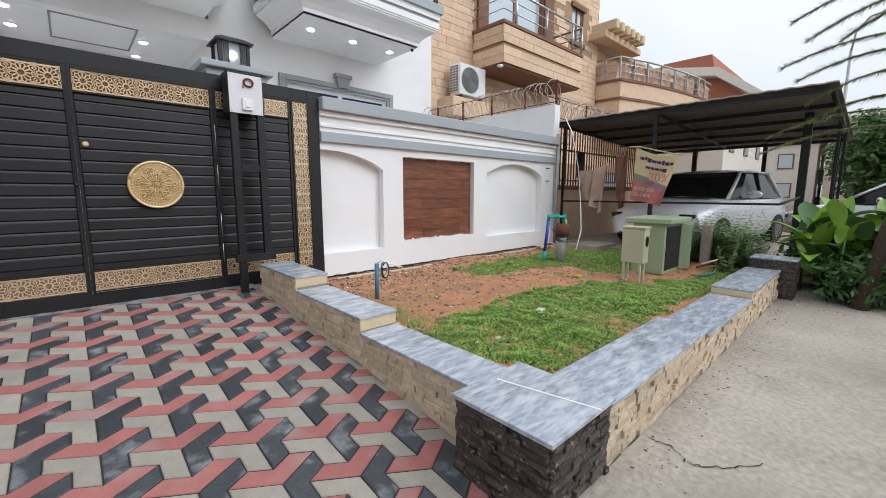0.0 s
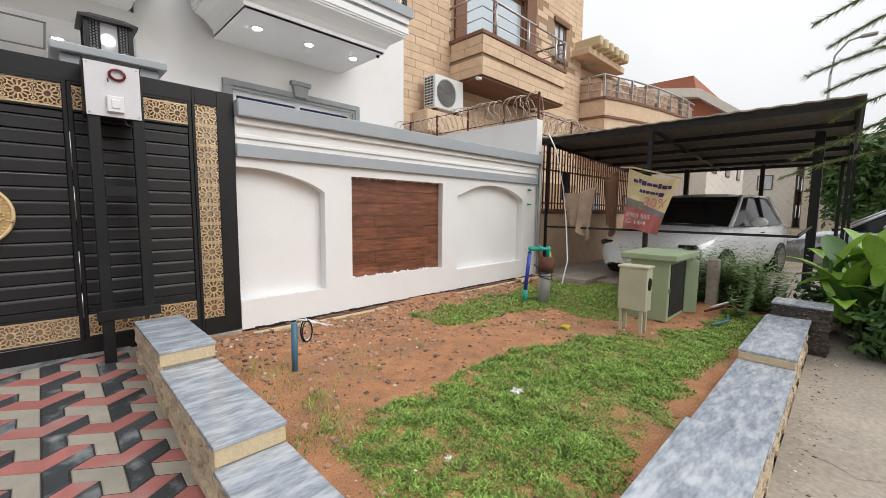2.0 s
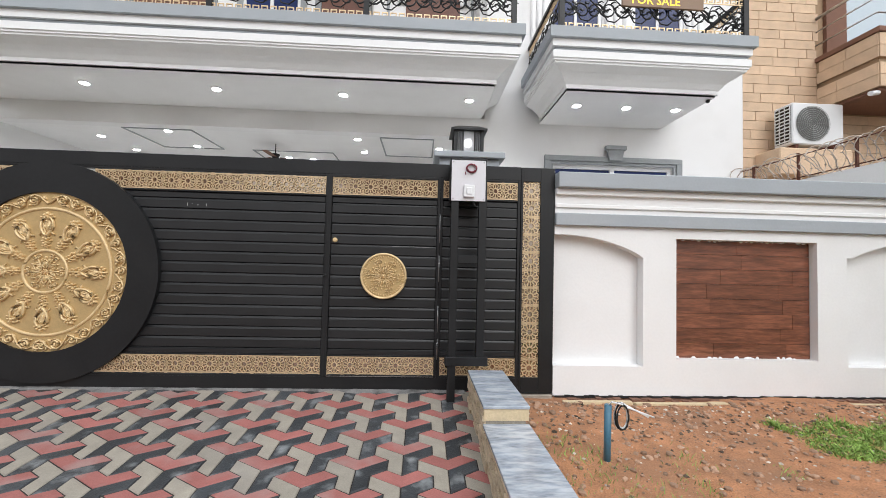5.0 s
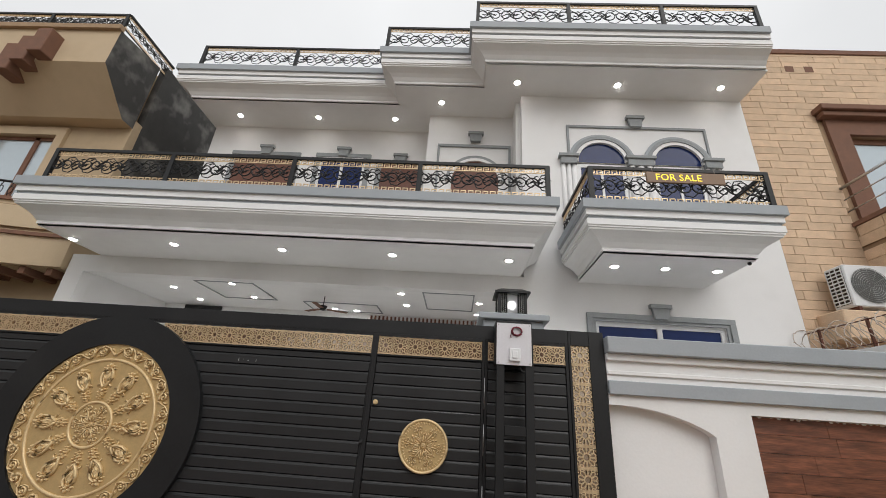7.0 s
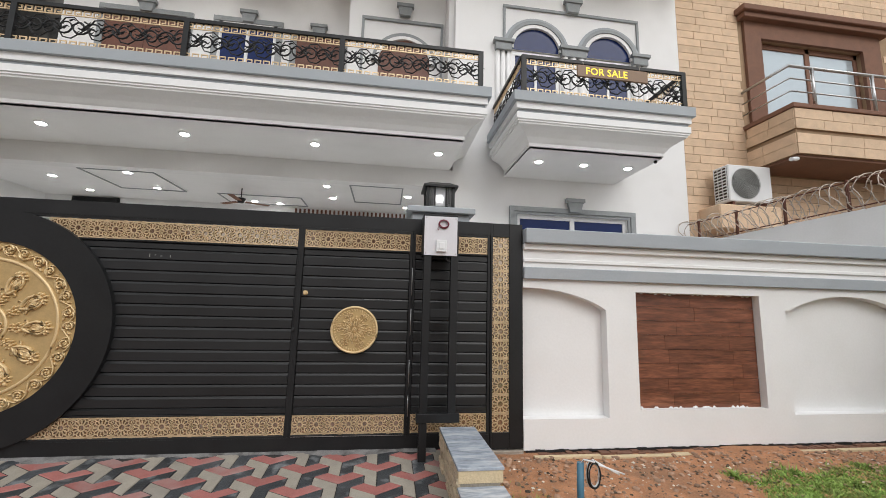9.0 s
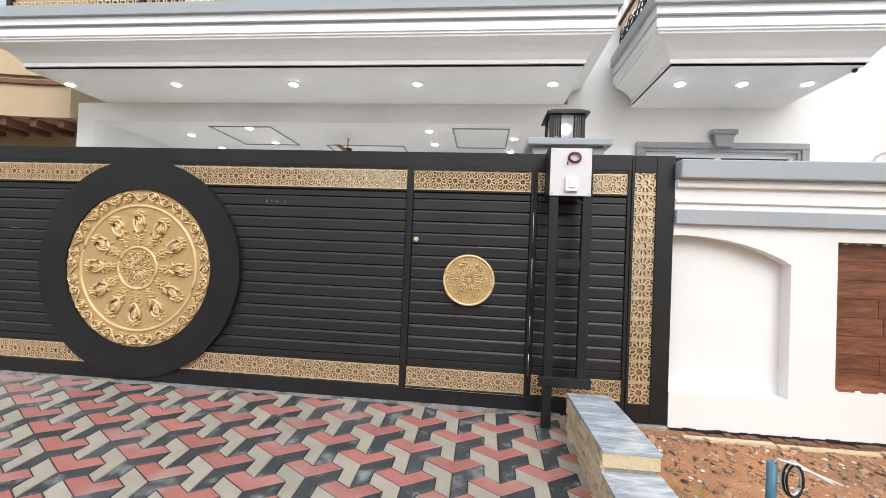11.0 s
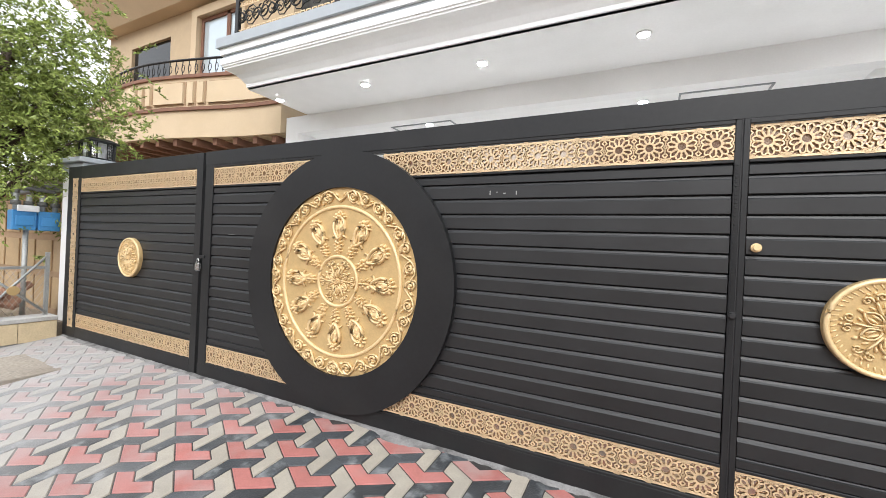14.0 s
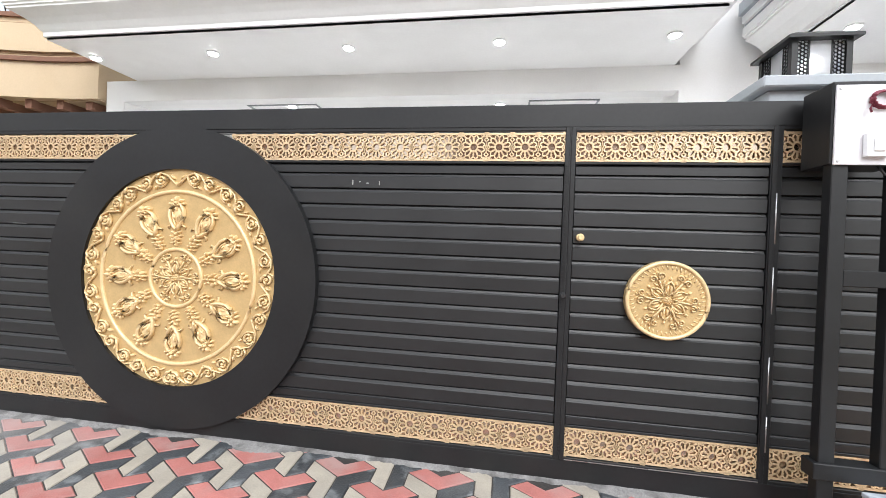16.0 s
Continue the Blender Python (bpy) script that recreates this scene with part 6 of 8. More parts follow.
# ---- neighbour's brick house ----
def leaf_cloud(name, label, category, centre, radii, n, size, material, seed, group="", clumps=26, parent=None, kind=""):
    """A crown of many small leaves gathered in clumps, with gaps and an uneven outline."""
    rng = random.Random(seed)
    C = Vector(centre)
    cl = []
    for k in range(clumps):
        d = Vector((rng.gauss(0, 1), rng.gauss(0, 1), rng.gauss(0, 1))).normalized() * rng.uniform(0.3, 1.0) ** 0.6
        cl.append((C + Vector((d.x * radii[0], d.y * radii[1], d.z * radii[2])), rng.uniform(0.18, 0.42)))
    verts, faces = [], []
    for k in range(n):
        c, r = cl[rng.randrange(clumps)]
        p = c + Vector((rng.gauss(0, r * radii[0] * 0.6), rng.gauss(0, r * radii[1] * 0.6), rng.gauss(0, r * radii[2] * 0.6)))
        d = Vector((rng.gauss(0, 1), rng.gauss(0, 1), rng.gauss(-0.4, 0.8))).normalized()
        s = d.cross(Vector((rng.gauss(0, 1), rng.gauss(0, 1), rng.gauss(0, 1)))).normalized()
        L, W = size * rng.uniform(0.6, 1.3), size * rng.uniform(0.14, 0.24)
        o = len(verts)
        verts.extend([tuple(p), tuple(p + d * L * 0.5 + s * W), tuple(p + d * L), tuple(p + d * L * 0.5 - s * W)])
        faces.append((o, o + 1, o + 2, o + 3))
    me = bpy.data.meshes.new(name)
    me.from_pydata(verts, [], faces)
    me.materials.append(material)
    ob = new(name, me)
    if parent is not None:
        ob.parent = parent
        ob.matrix_parent_inverse = Matrix.Translation(-parent.location)
        return ob
    return tagged(ob, label, category, group, kind)


NY = 9.0
nb = thing("house", (12.6, NY, 0), "three-storey neighbouring house faced in buff stone blocks", "house", "neighbouring houses")
wall_parts("wall", M["mortar"], nb, 7.86, 17.5, 0, 6.6, NY, NY + 0.3)
wall_parts("wall", M["mortar"], nb, 7.86, 17.5, 6.6, 11.5, NY, NY + 0.3, [(10.2, 13.35, 6.6, 8.75), (15.3, 16.2, 7.45, 8.7)])
parts("side_wall", M["mortar"], nb, (7.86, 8.16, NY + 0.3, 20, 0, 11.5), (17.2, 17.5, NY + 0.3, 20, 0, 11.5))
part("roof", boxes((7.86, 17.5, NY + 0.3, 20, 11.2, 11.45)), M["concrete"], nb)
part("parapet_cap", boxes((7.84, 17.55, NY - 0.05, NY + 0.32, 11.5, 11.66), bev=0.01), M["brown"], nb)
parts("window_surround", M["brown"], nb, (9.75, 10.22, NY - 0.08, NY, 6.3, 9.2), (13.33, 13.9, NY - 0.08, NY, 6.3, 9.2), (10.22, 13.33, NY - 0.08, NY, 8.75, 9.2))
part("window_hood", boxes((9.62, 14.05, NY - 0.24, NY, 9.2, 9.34), (9.55, 14.12, NY - 0.32, NY, 9.34, 9.5), bev=0.015), M["brown"], nb)
win = part("window_frame", boxes((10.2, 10.32, NY + 0.1, NY + 0.18, 6.6, 8.75), (13.23, 13.35, NY + 0.1, NY + 0.18, 6.6, 8.75), (11.7, 11.85, NY + 0.1, NY + 0.18, 6.6, 8.75), (10.2, 13.35, NY + 0.1, NY + 0.18, 8.6, 8.75), bev=0.01), M["brown"], nb)
part("pane", boxes((10.32, 11.7, NY + 0.13, NY + 0.15, 6.6, 8.6)), M["glass_sky"], nb)
part("pane", boxes((11.85, 13.23, NY + 0.13, NY + 0.15, 6.6, 8.6)), M["glass_sky"], nb)
part("window_frame", boxes((15.3, 15.4, NY + 0.05, NY + 0.12, 7.45, 8.7), (16.1, 16.2, NY + 0.05, NY + 0.12, 7.45, 8.7), (15.72, 15.8, NY + 0.05, NY + 0.12, 7.45, 8.7), (15.2, 16.3, NY - 0.08, NY + 0.05, 8.7, 8.85), (15.2, 16.3, NY - 0.08, NY + 0.05, 7.3, 7.45)), M["brown"], nb)
part("pane", boxes((15.4, 16.1, NY + 0.08, NY + 0.1, 7.45, 8.7)), M["glass_sky"], nb)
# balcony
BX0, BX1, BY = 9.58, 14.0, 7.78
part("balcony", boxes((BX0, BX1, BY, NY, 5.15, 5.62), (BX0, BX1, BY, NY, 5.72, 6.2)), M["mortar"], nb)
def balcony_courses():
    rng = random.Random(33)
    for z0, z1 in ((5.15, 5.62), (5.72, 6.2)):
        z = z0
        while z < z1 - 0.05:
            h = min(0.235, z1 - z)
            u = BX0
            while u < BX1 - 0.02:
                w = min(rng.uniform(0.6, 1.0), BX1 - u)
                part("brick", boxes((u + 0.005, u + w - 0.005, BY - 0.016, BY - 0.0005, z + 0.005, z + h - 0.005)), M["brick"], nb)
                u += w
            u = BY
            while u < NY - 0.1:
                w = min(rng.uniform(0.5, 0.8), NY - 0.02 - u)
                part("brick", boxes((BX0 - 0.016, BX0 - 0.0005, u + 0.005, u + w - 0.005, z + 0.005, z + h - 0.005)), M["brick"], nb)
                u += w
            z += h


balcony_courses()
part("balcony_groove", boxes((BX0 + 0.04, BX1 - 0.04, BY + 0.04, NY, 5.62, 5.72)), M["mortar"], nb)
part("balcony_cap", boxes((BX0 - 0.05, BX1 + 0.05, BY - 0.05, NY, 6.2, 6.3), bev=0.01), M["brown"], nb)
part("balcony_soffit", boxes((BX0 + 0.05, BX1 - 0.05, BY + 0.05, NY, 5.09, 5.15)), M["brown"], nb)
for z, r in ((7.2, 0.035), (6.9, 0.018), (6.6, 0.018)):
    part("rail", tubes([(BX0, NY, z), (BX0, BY + 0.02, z), (BX1, BY + 0.02, z), (BX1, NY, z)], r=r, seg=8), M["steel"], nb)
for x in (BX0 + 0.6, BX0 + 2.2, BX0 + 3.8, BX1):
    part("rail_post", tubes([(x, BY + 0.02, 6.3), (x, BY + 0.02, 7.2)], r=0.035, seg=8), M["steel"], nb)
for x in (9.3, 9.8, 11.9, 12.45, 14.4, 14.9):
    part("weep_hole", boxes((x, x + 0.22, NY - 0.02, NY + 0.02, 10.85, 11.05)), M["brown"], nb)


def build_blocks():
    rng = random.Random(21)
    bm = bmesh.new()
    vs = bm_box(bm, -0.5, 0.5, -0.015, 0.01, -0.5, 0.5)
    me = mesh_of("brick", bm, M["brick"])
    rest = bmesh.new()
    n = 0
    z = 2.6
    row = 0
    while z < 11.45:
        h = 0.205
        x = 7.87 - rng.uniform(0, 0.5)
        while x < 17.48:
            w = rng.uniform(0.55, 0.95)
            a, b = max(x, 7.87), min(x + w, 17.48)
            x += w
            if b - a < 0.08:
                continue
            if (a < 14.0 and b > 9.7 and z + h > 6.3 and z < 9.5) or (a < 16.3 and b > 15.2 and z + h > 7.3 and z < 8.85) or (a < 14 and b > 9.58 and z + h > 5.1 and z < 6.32):
                if b > 9.7 and a < 9.7 and not (b > 9.58 and z + h > 5.1 and z < 6.32):
                    b = 9.62
                elif a < 9.58 and b > 9.58:
                    b = 9.58
                else:
                    continue
                if b - a < 0.08:
                    continue
            if a < 13.5 and n < 290 and z > 3.2:
                share("brick", me, nb, ((a + b) / 2, NY, z + h / 2), sc=(b - a - 0.012, 1, h - 0.012))
                n += 1
            else:
                bm_box(rest, a + 0.006, b - 0.006, NY - 0.015, NY + 0.01, z + 0.006, z + h - 0.006)
        z += h
        row += 1
    o = part("far_bricks", rest, M["brick"], nb)
    o["kind"] = "stuff"


build_blocks()
# outdoor air-conditioning unit
ac = thing("ac_unit", (8.75, 8.5, 4.1), "white outdoor air-conditioning unit with round fan grille on brackets", "air conditioner")
part("case", boxes((8.44, 9.54, 8.40, 8.84, 4.18, 5.04), bev=0.02), M["pvc_white"], ac)
bm = bmesh.new()
disc(bm, 8.86, 4.61, 8.385, 8.40, 0.35, 32)
part("fan_recess", bm, M["fan_dark"], ac)
bm = bmesh.new()
for r in (0.05, 0.09, 0.13, 0.17, 0.21, 0.25, 0.29, 0.33, 0.36):
    tube(bm, [(8.86 + r * math.cos(PI2 * k / 32), 8.378, 4.61 + r * math.sin(PI2 * k / 32)) for k in range(32)], 0.005, 4, closed=True)
for k in range(12):
    tube(bm, [(8.86 + 0.05 * math.cos(PI2 * k / 12), 8.380, 4.61 + 0.05 * math.sin(PI2 * k / 12)), (8.86 + 0.36 * math.cos(PI2 * k / 12), 8.380, 4.61 + 0.36 * math.sin(PI2 * k / 12))], 0.004, 4)
part("grille", bm, M["galv"], ac)
part("side_recess", boxes((8.432, 8.438, 8.44, 8.80, 4.24, 4.98)), M["glass_dark"], ac)
for i in range(10):
    part("side_louvre", boxes((8.420, 8.432, 8.44, 8.80, 4.25 + i * 0.073, 4.275 + i * 0.073)), M["pvc_white"], ac)
for y in (8.44, 8.56, 8.68, 8.785):
    part("side_louvre", boxes((8.418, 8.4315, y, y + 0.014, 4.24, 4.98)), M["pvc_white"], ac)
parts("bracket", M["rust"], ac, (8.5, 8.56, 8.4, NY, 4.1, 4.18), (9.3, 9.36, 8.4, NY, 4.1, 4.18))
part("ledge", boxes((8.15, 9.7, 8.38, NY, 3.55, 4.1), bev=0.02), M["brick"], nb)
flood = thing("flood_lamp", (9.72, 7.9, 5.0), "small white tube flood lamp below the balcony", "lamp")
part("tube", tubes([(9.35, 7.75, 4.98), (9.62, 7.85, 5.05)], r=0.045, seg=10), M["pvc_white"], flood)
part("arm", tubes([(9.60, 7.85, 5.06), (9.75, 8.0, 5.16)], r=0.015, seg=6), M["steel"], flood)

# side boundary wall with razor wire
sw = thing("wall_side", (7.72, 6.9, 0.2), "white rendered side wall between the two houses", "wall", kind="structure")
part("wall_body", boxes((7.63, 7.82, GY + 0.02, NY - 0.1, 0.1, 3.21)), M["white"], sw)


def razor(name, pts, label, r=0.25, pitch=0.15, seed=1):
    rng = random.Random(seed)
    t = thing(name, pts[0], label, "razor wire", "razor wire coils")
    a, b = Vector(pts[0]), Vector(pts[1])
    d = b - a
    n = int(d.length / pitch)
    e = d.normalized()
    s = e.cross(Vector((0, 0, 1))).normalized()
    for k in range(n):
        c = a + e * (k + 0.5) * pitch + Vector((0, 0, r + rng.uniform(-0.03, 0.03)))
        rr = r * rng.uniform(0.85, 1.1)
        tilt = rng.uniform(-0.1, 0.1)
        bm = bmesh.new()
        loop = [c + s * rr * math.cos(PI2 * q / 16) + Vector((0, 0, 1)) * rr * math.sin(PI2 * q / 16) + e * (tilt * math.sin(PI2 * q / 16) + pitch * 0.5 * (q / 16 - 0.5)) for q in range(16)]
        tube(bm, loop, 0.008, 4, closed=True)
        for q in range(0, 16, 2):
            p = loop[q]
            bm_box(bm, p.x - 0.016, p.x + 0.016, p.y - 0.016, p.y + 0.016, p.z - 0.004, p.z + 0.004)
        part("coil", bm, M["wire"], t)
    for f in (0.08, 0.32, 0.56, 0.8, 1.0):
        p = a + d * f
        part("post", boxes((p.x - 0.018, p.x + 0.018, p.y - 0.018, p.y + 0.018, p.z - 0.05, p.z + 0.50)), M["rust"], t)
    for z in (0.06, 0.46):
        part("line_bar", tubes([a + Vector((0, 0, z)), b + Vector((0, 0, z))], r=0.011, seg=5), M["rust"], t)


razor("razor_wire", ((7.72, 8.85, 3.22), (7.72, 4.80, 3.22)), "coiled razor wire on rusty posts along the side wall", seed=2)
razor("razor_wire", ((7.80, 5.05, 2.98), (13.0, 5.05, 2.98)), "coiled razor wire above the iron grille", seed=3)

# neighbour's front fence: brown wall with iron grille
fn = thing("iron_fence", (10.5, 5.05, 0.2), "brown boundary wall topped by a rusty iron bar grille", "fence")
part("low_wall", boxes((7.83, 14.5, 5.0, 5.2, 0.1, 1.45), bev=0.01), M["brick"], fn)
part("wall_cap", boxes((7.83, 14.5, 4.96, 5.24, 1.45, 1.55), bev=0.008), M["brown"], fn)
bm = boxes((-0.011, 0.011, -0.011, 0.011, 0, 1.45))
bar = mesh_of("bar", bm, M["rust"])
for i in range(52):
    share("bar", bar, fn, (7.95 + i * 0.125, 5.1, 1.55))
for z in (1.65, 2.35, 2.85):
    part("rail", boxes((7.83, 14.5, 5.08, 5.12, z, z + 0.035)), M["rust"], fn)
bm = bmesh.new()
for i in range(26):
    x = 8.0 + i * 0.25
    tube(bm, [(x + 0.07 * math.cos(PI2 * k / 10), 5.1, 2.62 + 0.12 * math.sin(PI2 * k / 10)) for k in range(10)], 0.008, 4, closed=True)
part("scrollwork", bm, M["rust"], fn)
solid("wall_lamp", boxes((9.08, 9.26, 4.94, 5.02, 1.75, 2.35), bev=0.01), M["black"], "black metal box hung on the iron grille", "box")
# white cable dangling from the carport
solid("white_hose", tubes([(7.75, 4.6, 2.95), (7.72, 4.4, 2.6), (7.66, 4.2, 1.9), (7.55, 4.05, 1.2), (7.35, 3.9, 0.65), (7.0, 3.8, 0.3)], r=0.012, seg=6), M["pvc_white"], "white plastic hose hanging from the carport roof", "hose")
bm = tubes([(7.66, 4.68, 0.3), (7.67, 4.69, 2.6)], r=0.035, seg=8)
solid("downpipe", bm, M["galv"], "grey pipes fixed to the end of the white wall", "pipe")


# cloth on a line
def cloth(name, pts_top, drop, material, label, seed, cat="cloth"):
    rng = random.Random(seed)
    a, b = Vector(pts_top[0]), Vector(pts_top[1])
    bm = bmesh.new()
    nx, nz = 14, 14
    g = []
    for j in range(nz + 1):
        row = []
        for i in range(nx + 1):
            u, v = i / nx, j / nz
            p = a.lerp(b, u)
            d = drop * (0.55 + 0.75 * noise.noise((u * 3, seed, 0.3)) ** 2 + 0.6 * u)
            pinch = 1 - 0.25 * v
            q = a.lerp(b, 0.5 + (u - 0.5) * pinch)
            row.append(bm.verts.new((q.x + 0.06 * math.sin(u * 17 + v * 2) * (0.3 + v), q.y + 0.05 * math.sin(u * 13 + 2 * v), q.z - d * v - 0.08 * math.sin(math.pi * u))))
        g.append(row)
    for j in range(nz):
        for i in range(nx):
            bm.faces.new((g[j][i], g[j][i + 1], g[j + 1][i + 1], g[j + 1][i]))
    bmesh.ops.solidify(bm, geom=bm.faces[:], thickness=0.006)
    return solid(name, bm, material, label, cat, smooth=True)


cloth("hanging_cloth", ((8.0, 4.35, 1.85), (8.0, 3.72, 2.0)), 0.85, M["cloth"], "faded brown cloth rags hung on a line", 5)
cloth("hanging_cloth", ((8.1, 3.62, 2.1), (8.1, 3.42, 2.2)), 0.95, M["clay"], "tattered reddish rag hung on a line", 9)

# carport
cpt = thing("carport", (9.7, 2.7, 0.2), "dark carport with corrugated sheet roof on black steel posts", "carport")


def roof_z(x):
    return 2.88 - 0.055 * (x - 7.9)


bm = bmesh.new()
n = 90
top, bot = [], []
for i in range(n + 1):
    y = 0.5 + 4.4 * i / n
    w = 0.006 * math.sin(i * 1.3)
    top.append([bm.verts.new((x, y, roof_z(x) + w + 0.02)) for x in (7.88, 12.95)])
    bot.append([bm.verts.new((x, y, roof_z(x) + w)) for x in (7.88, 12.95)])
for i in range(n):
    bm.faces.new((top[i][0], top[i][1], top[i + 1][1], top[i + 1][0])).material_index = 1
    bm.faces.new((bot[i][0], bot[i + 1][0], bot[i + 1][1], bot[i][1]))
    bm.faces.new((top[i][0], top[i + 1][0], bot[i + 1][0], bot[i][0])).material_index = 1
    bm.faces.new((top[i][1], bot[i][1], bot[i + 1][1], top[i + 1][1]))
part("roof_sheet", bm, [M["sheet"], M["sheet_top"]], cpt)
part("rafter", boxes((7.95, 8.01, 0.55, 4.85, 2.78, 2.85)), M["black"], cpt)
for x in (9.0, 10.0, 11.0, 12.0, 12.75):
    part("rafter", boxes((x, x + 0.06, 0.55, 4.85, roof_z(x) - 0.10, roof_z(x) - 0.03)), M["black"], cpt)
for y in (0.56, 2.85, 4.75):
    bm = bmesh.new()
    tube(bm, [(7.95, y, 2.80), (12.9, y, 2.54)], 0.035, 4)
    part("beam", bm, M["black"], cpt)
for x, y, w in ((7.97, 2.87, 0.032), (9.7, 0.95, 0.06), (12.75, 3.54, 0.05), (12.75, 2.01, 0.04), (12.8, 0.71, 0.03), (7.97, 4.72, 0.022), (10.6, 0.6, 0.025), (11.2, 0.54, 0.022)):
    part("post", boxes((x - w, x + w, y - w, y + w, 0.1, roof_z(x) - 0.02)), M["black"], cpt)
part("front_bar", boxes((7.96, 8.0, 1.0, 4.7, 1.18, 1.215)), M["black"], cpt)
part("front_bar", tubes([(7.98, 1.0, 1.20), (9.7, 0.95, 1.30)], r=0.02, seg=6), M["black"], cpt)
# chain-link mesh
bm = bmesh.new()
x = 7.975
for k in range(-40, 60):
    for s in (-1, 1):
        y0 = 1.0 + k * 0.085
        # clip each strand to the panel 1.0..4.7 by 0.35..2.78
        z0, z1 = 0.35, 2.78
        ya, yb = y0, y0 + s * (z1 - z0) * 0.75
        pts = []
        for f in range(0, 21):
            yy, zz = ya + (yb - ya) * f / 20, z0 + (z1 - z0) * f / 20
            if 1.0 <= yy <= 2.85:
                pts.append((x, yy, zz))
        if len(pts) > 1:
            tube(bm, [pts[0], pts[-1]], 0.0006, 3)
ch = part("chain_link", bm, M["rubber"], cpt, "wire mesh panel")
ch["kind"] = "stuff"

# advertising banner hung on the carport front
bn = thing("banner", (7.9, 2.8, 1.2), "sagging yellow and red cloth advertising banner on the carport", "banner")
BC = [Vector((7.90, 3.16, 2.215)), Vector((7.88, 2.40, 2.00)), Vector((7.86, 3.19, 1.25)), Vector((7.84, 2.66, 1.14))]


def ban(u, v, off=0.0):
    p = BC[0].lerp(BC[1], u).lerp(BC[2].lerp(BC[3], u), v)
    return (p.x - off + 0.03 * math.sin(u * 9 + v * 4) * (0.4 + v), p.y, p.z - 0.05 * math.sin(math.pi * u) * (1 - v))


def ban_patch(name, u0, u1, v0, v1, material, off, label="", nu=12, nv=12, skew=0.0):
    bm = bmesh.new()
    g = [[bm.verts.new(ban(u0 + (u1 - u0) * i / nu, v0 + (v1 - v0) * j / nv + skew * (i / nu - 0.5), off)) for i in range(nu + 1)] for j in range(nv + 1)]
    for j in range(nv):
        for i in range(nu):
            bm.faces.new((g[j][i], g[j][i + 1], g[j + 1][i + 1], g[j + 1][i]))
    bmesh.ops.solidify(bm, geom=bm.faces[:], thickness=0.002)
    return part(name, bm, material, bn, label)


ban_patch("sheet", 0, 1, 0, 0.62, M["banner_y"], 0.0, "pale yellow upper half")
ban_patch("sheet", 0, 1, 0.62, 1.0, M["banner_r"], 0.0, "faded red lower half")
ban_patch("print_block", 0.0, 0.45, 0.48, 0.62, M["sheet_top"], 0.005)
ban_patch("print_block", 0.45, 1.0, 0.56, 0.66, M["banner_mauve"], 0.005, nu=8, nv=3, skew=0.08)
for u0, u1, v in ((0.12, 0.9, 0.15), (0.3, 0.75, 0.29)):
    rng = random.Random(int(v * 100))
    u = u0
    while u < u1:
        w = rng.uniform(0.05, 0.11)
        ban_patch("script_bar", u, u + w, v - rng.uniform(0.02, 0.055), v + rng.uniform(0.015, 0.04), M["banner_p"], 0.006, nu=3, nv=2)
        u += w + 0.012


def ban_text(body, size, u, v, material, tilt=-0.15):
    p = ban(u, v, 0.012)
    o = lettering(body, size, p, (0, 0, 0), material, bn)
    o.rotation_euler = Euler((math.pi / 2 , tilt * -1.0, -math.pi / 2))
    return o


ban_text("30%", 0.22, 0.42, 0.55, M["banner_r"])
ban_text("0303 555", 0.10, 0.06, 0.80, M["banner_w"])
ban_text("G-14/4", 0.11, 0.08, 0.91, M["banner_w"])
part("stick", tubes([(7.91, 3.30, 2.24), (7.90, 3.1, 2.225), (7.89, 2.38, 2.02)], r=0.014, seg=6), M["stone_smooth"], bn)


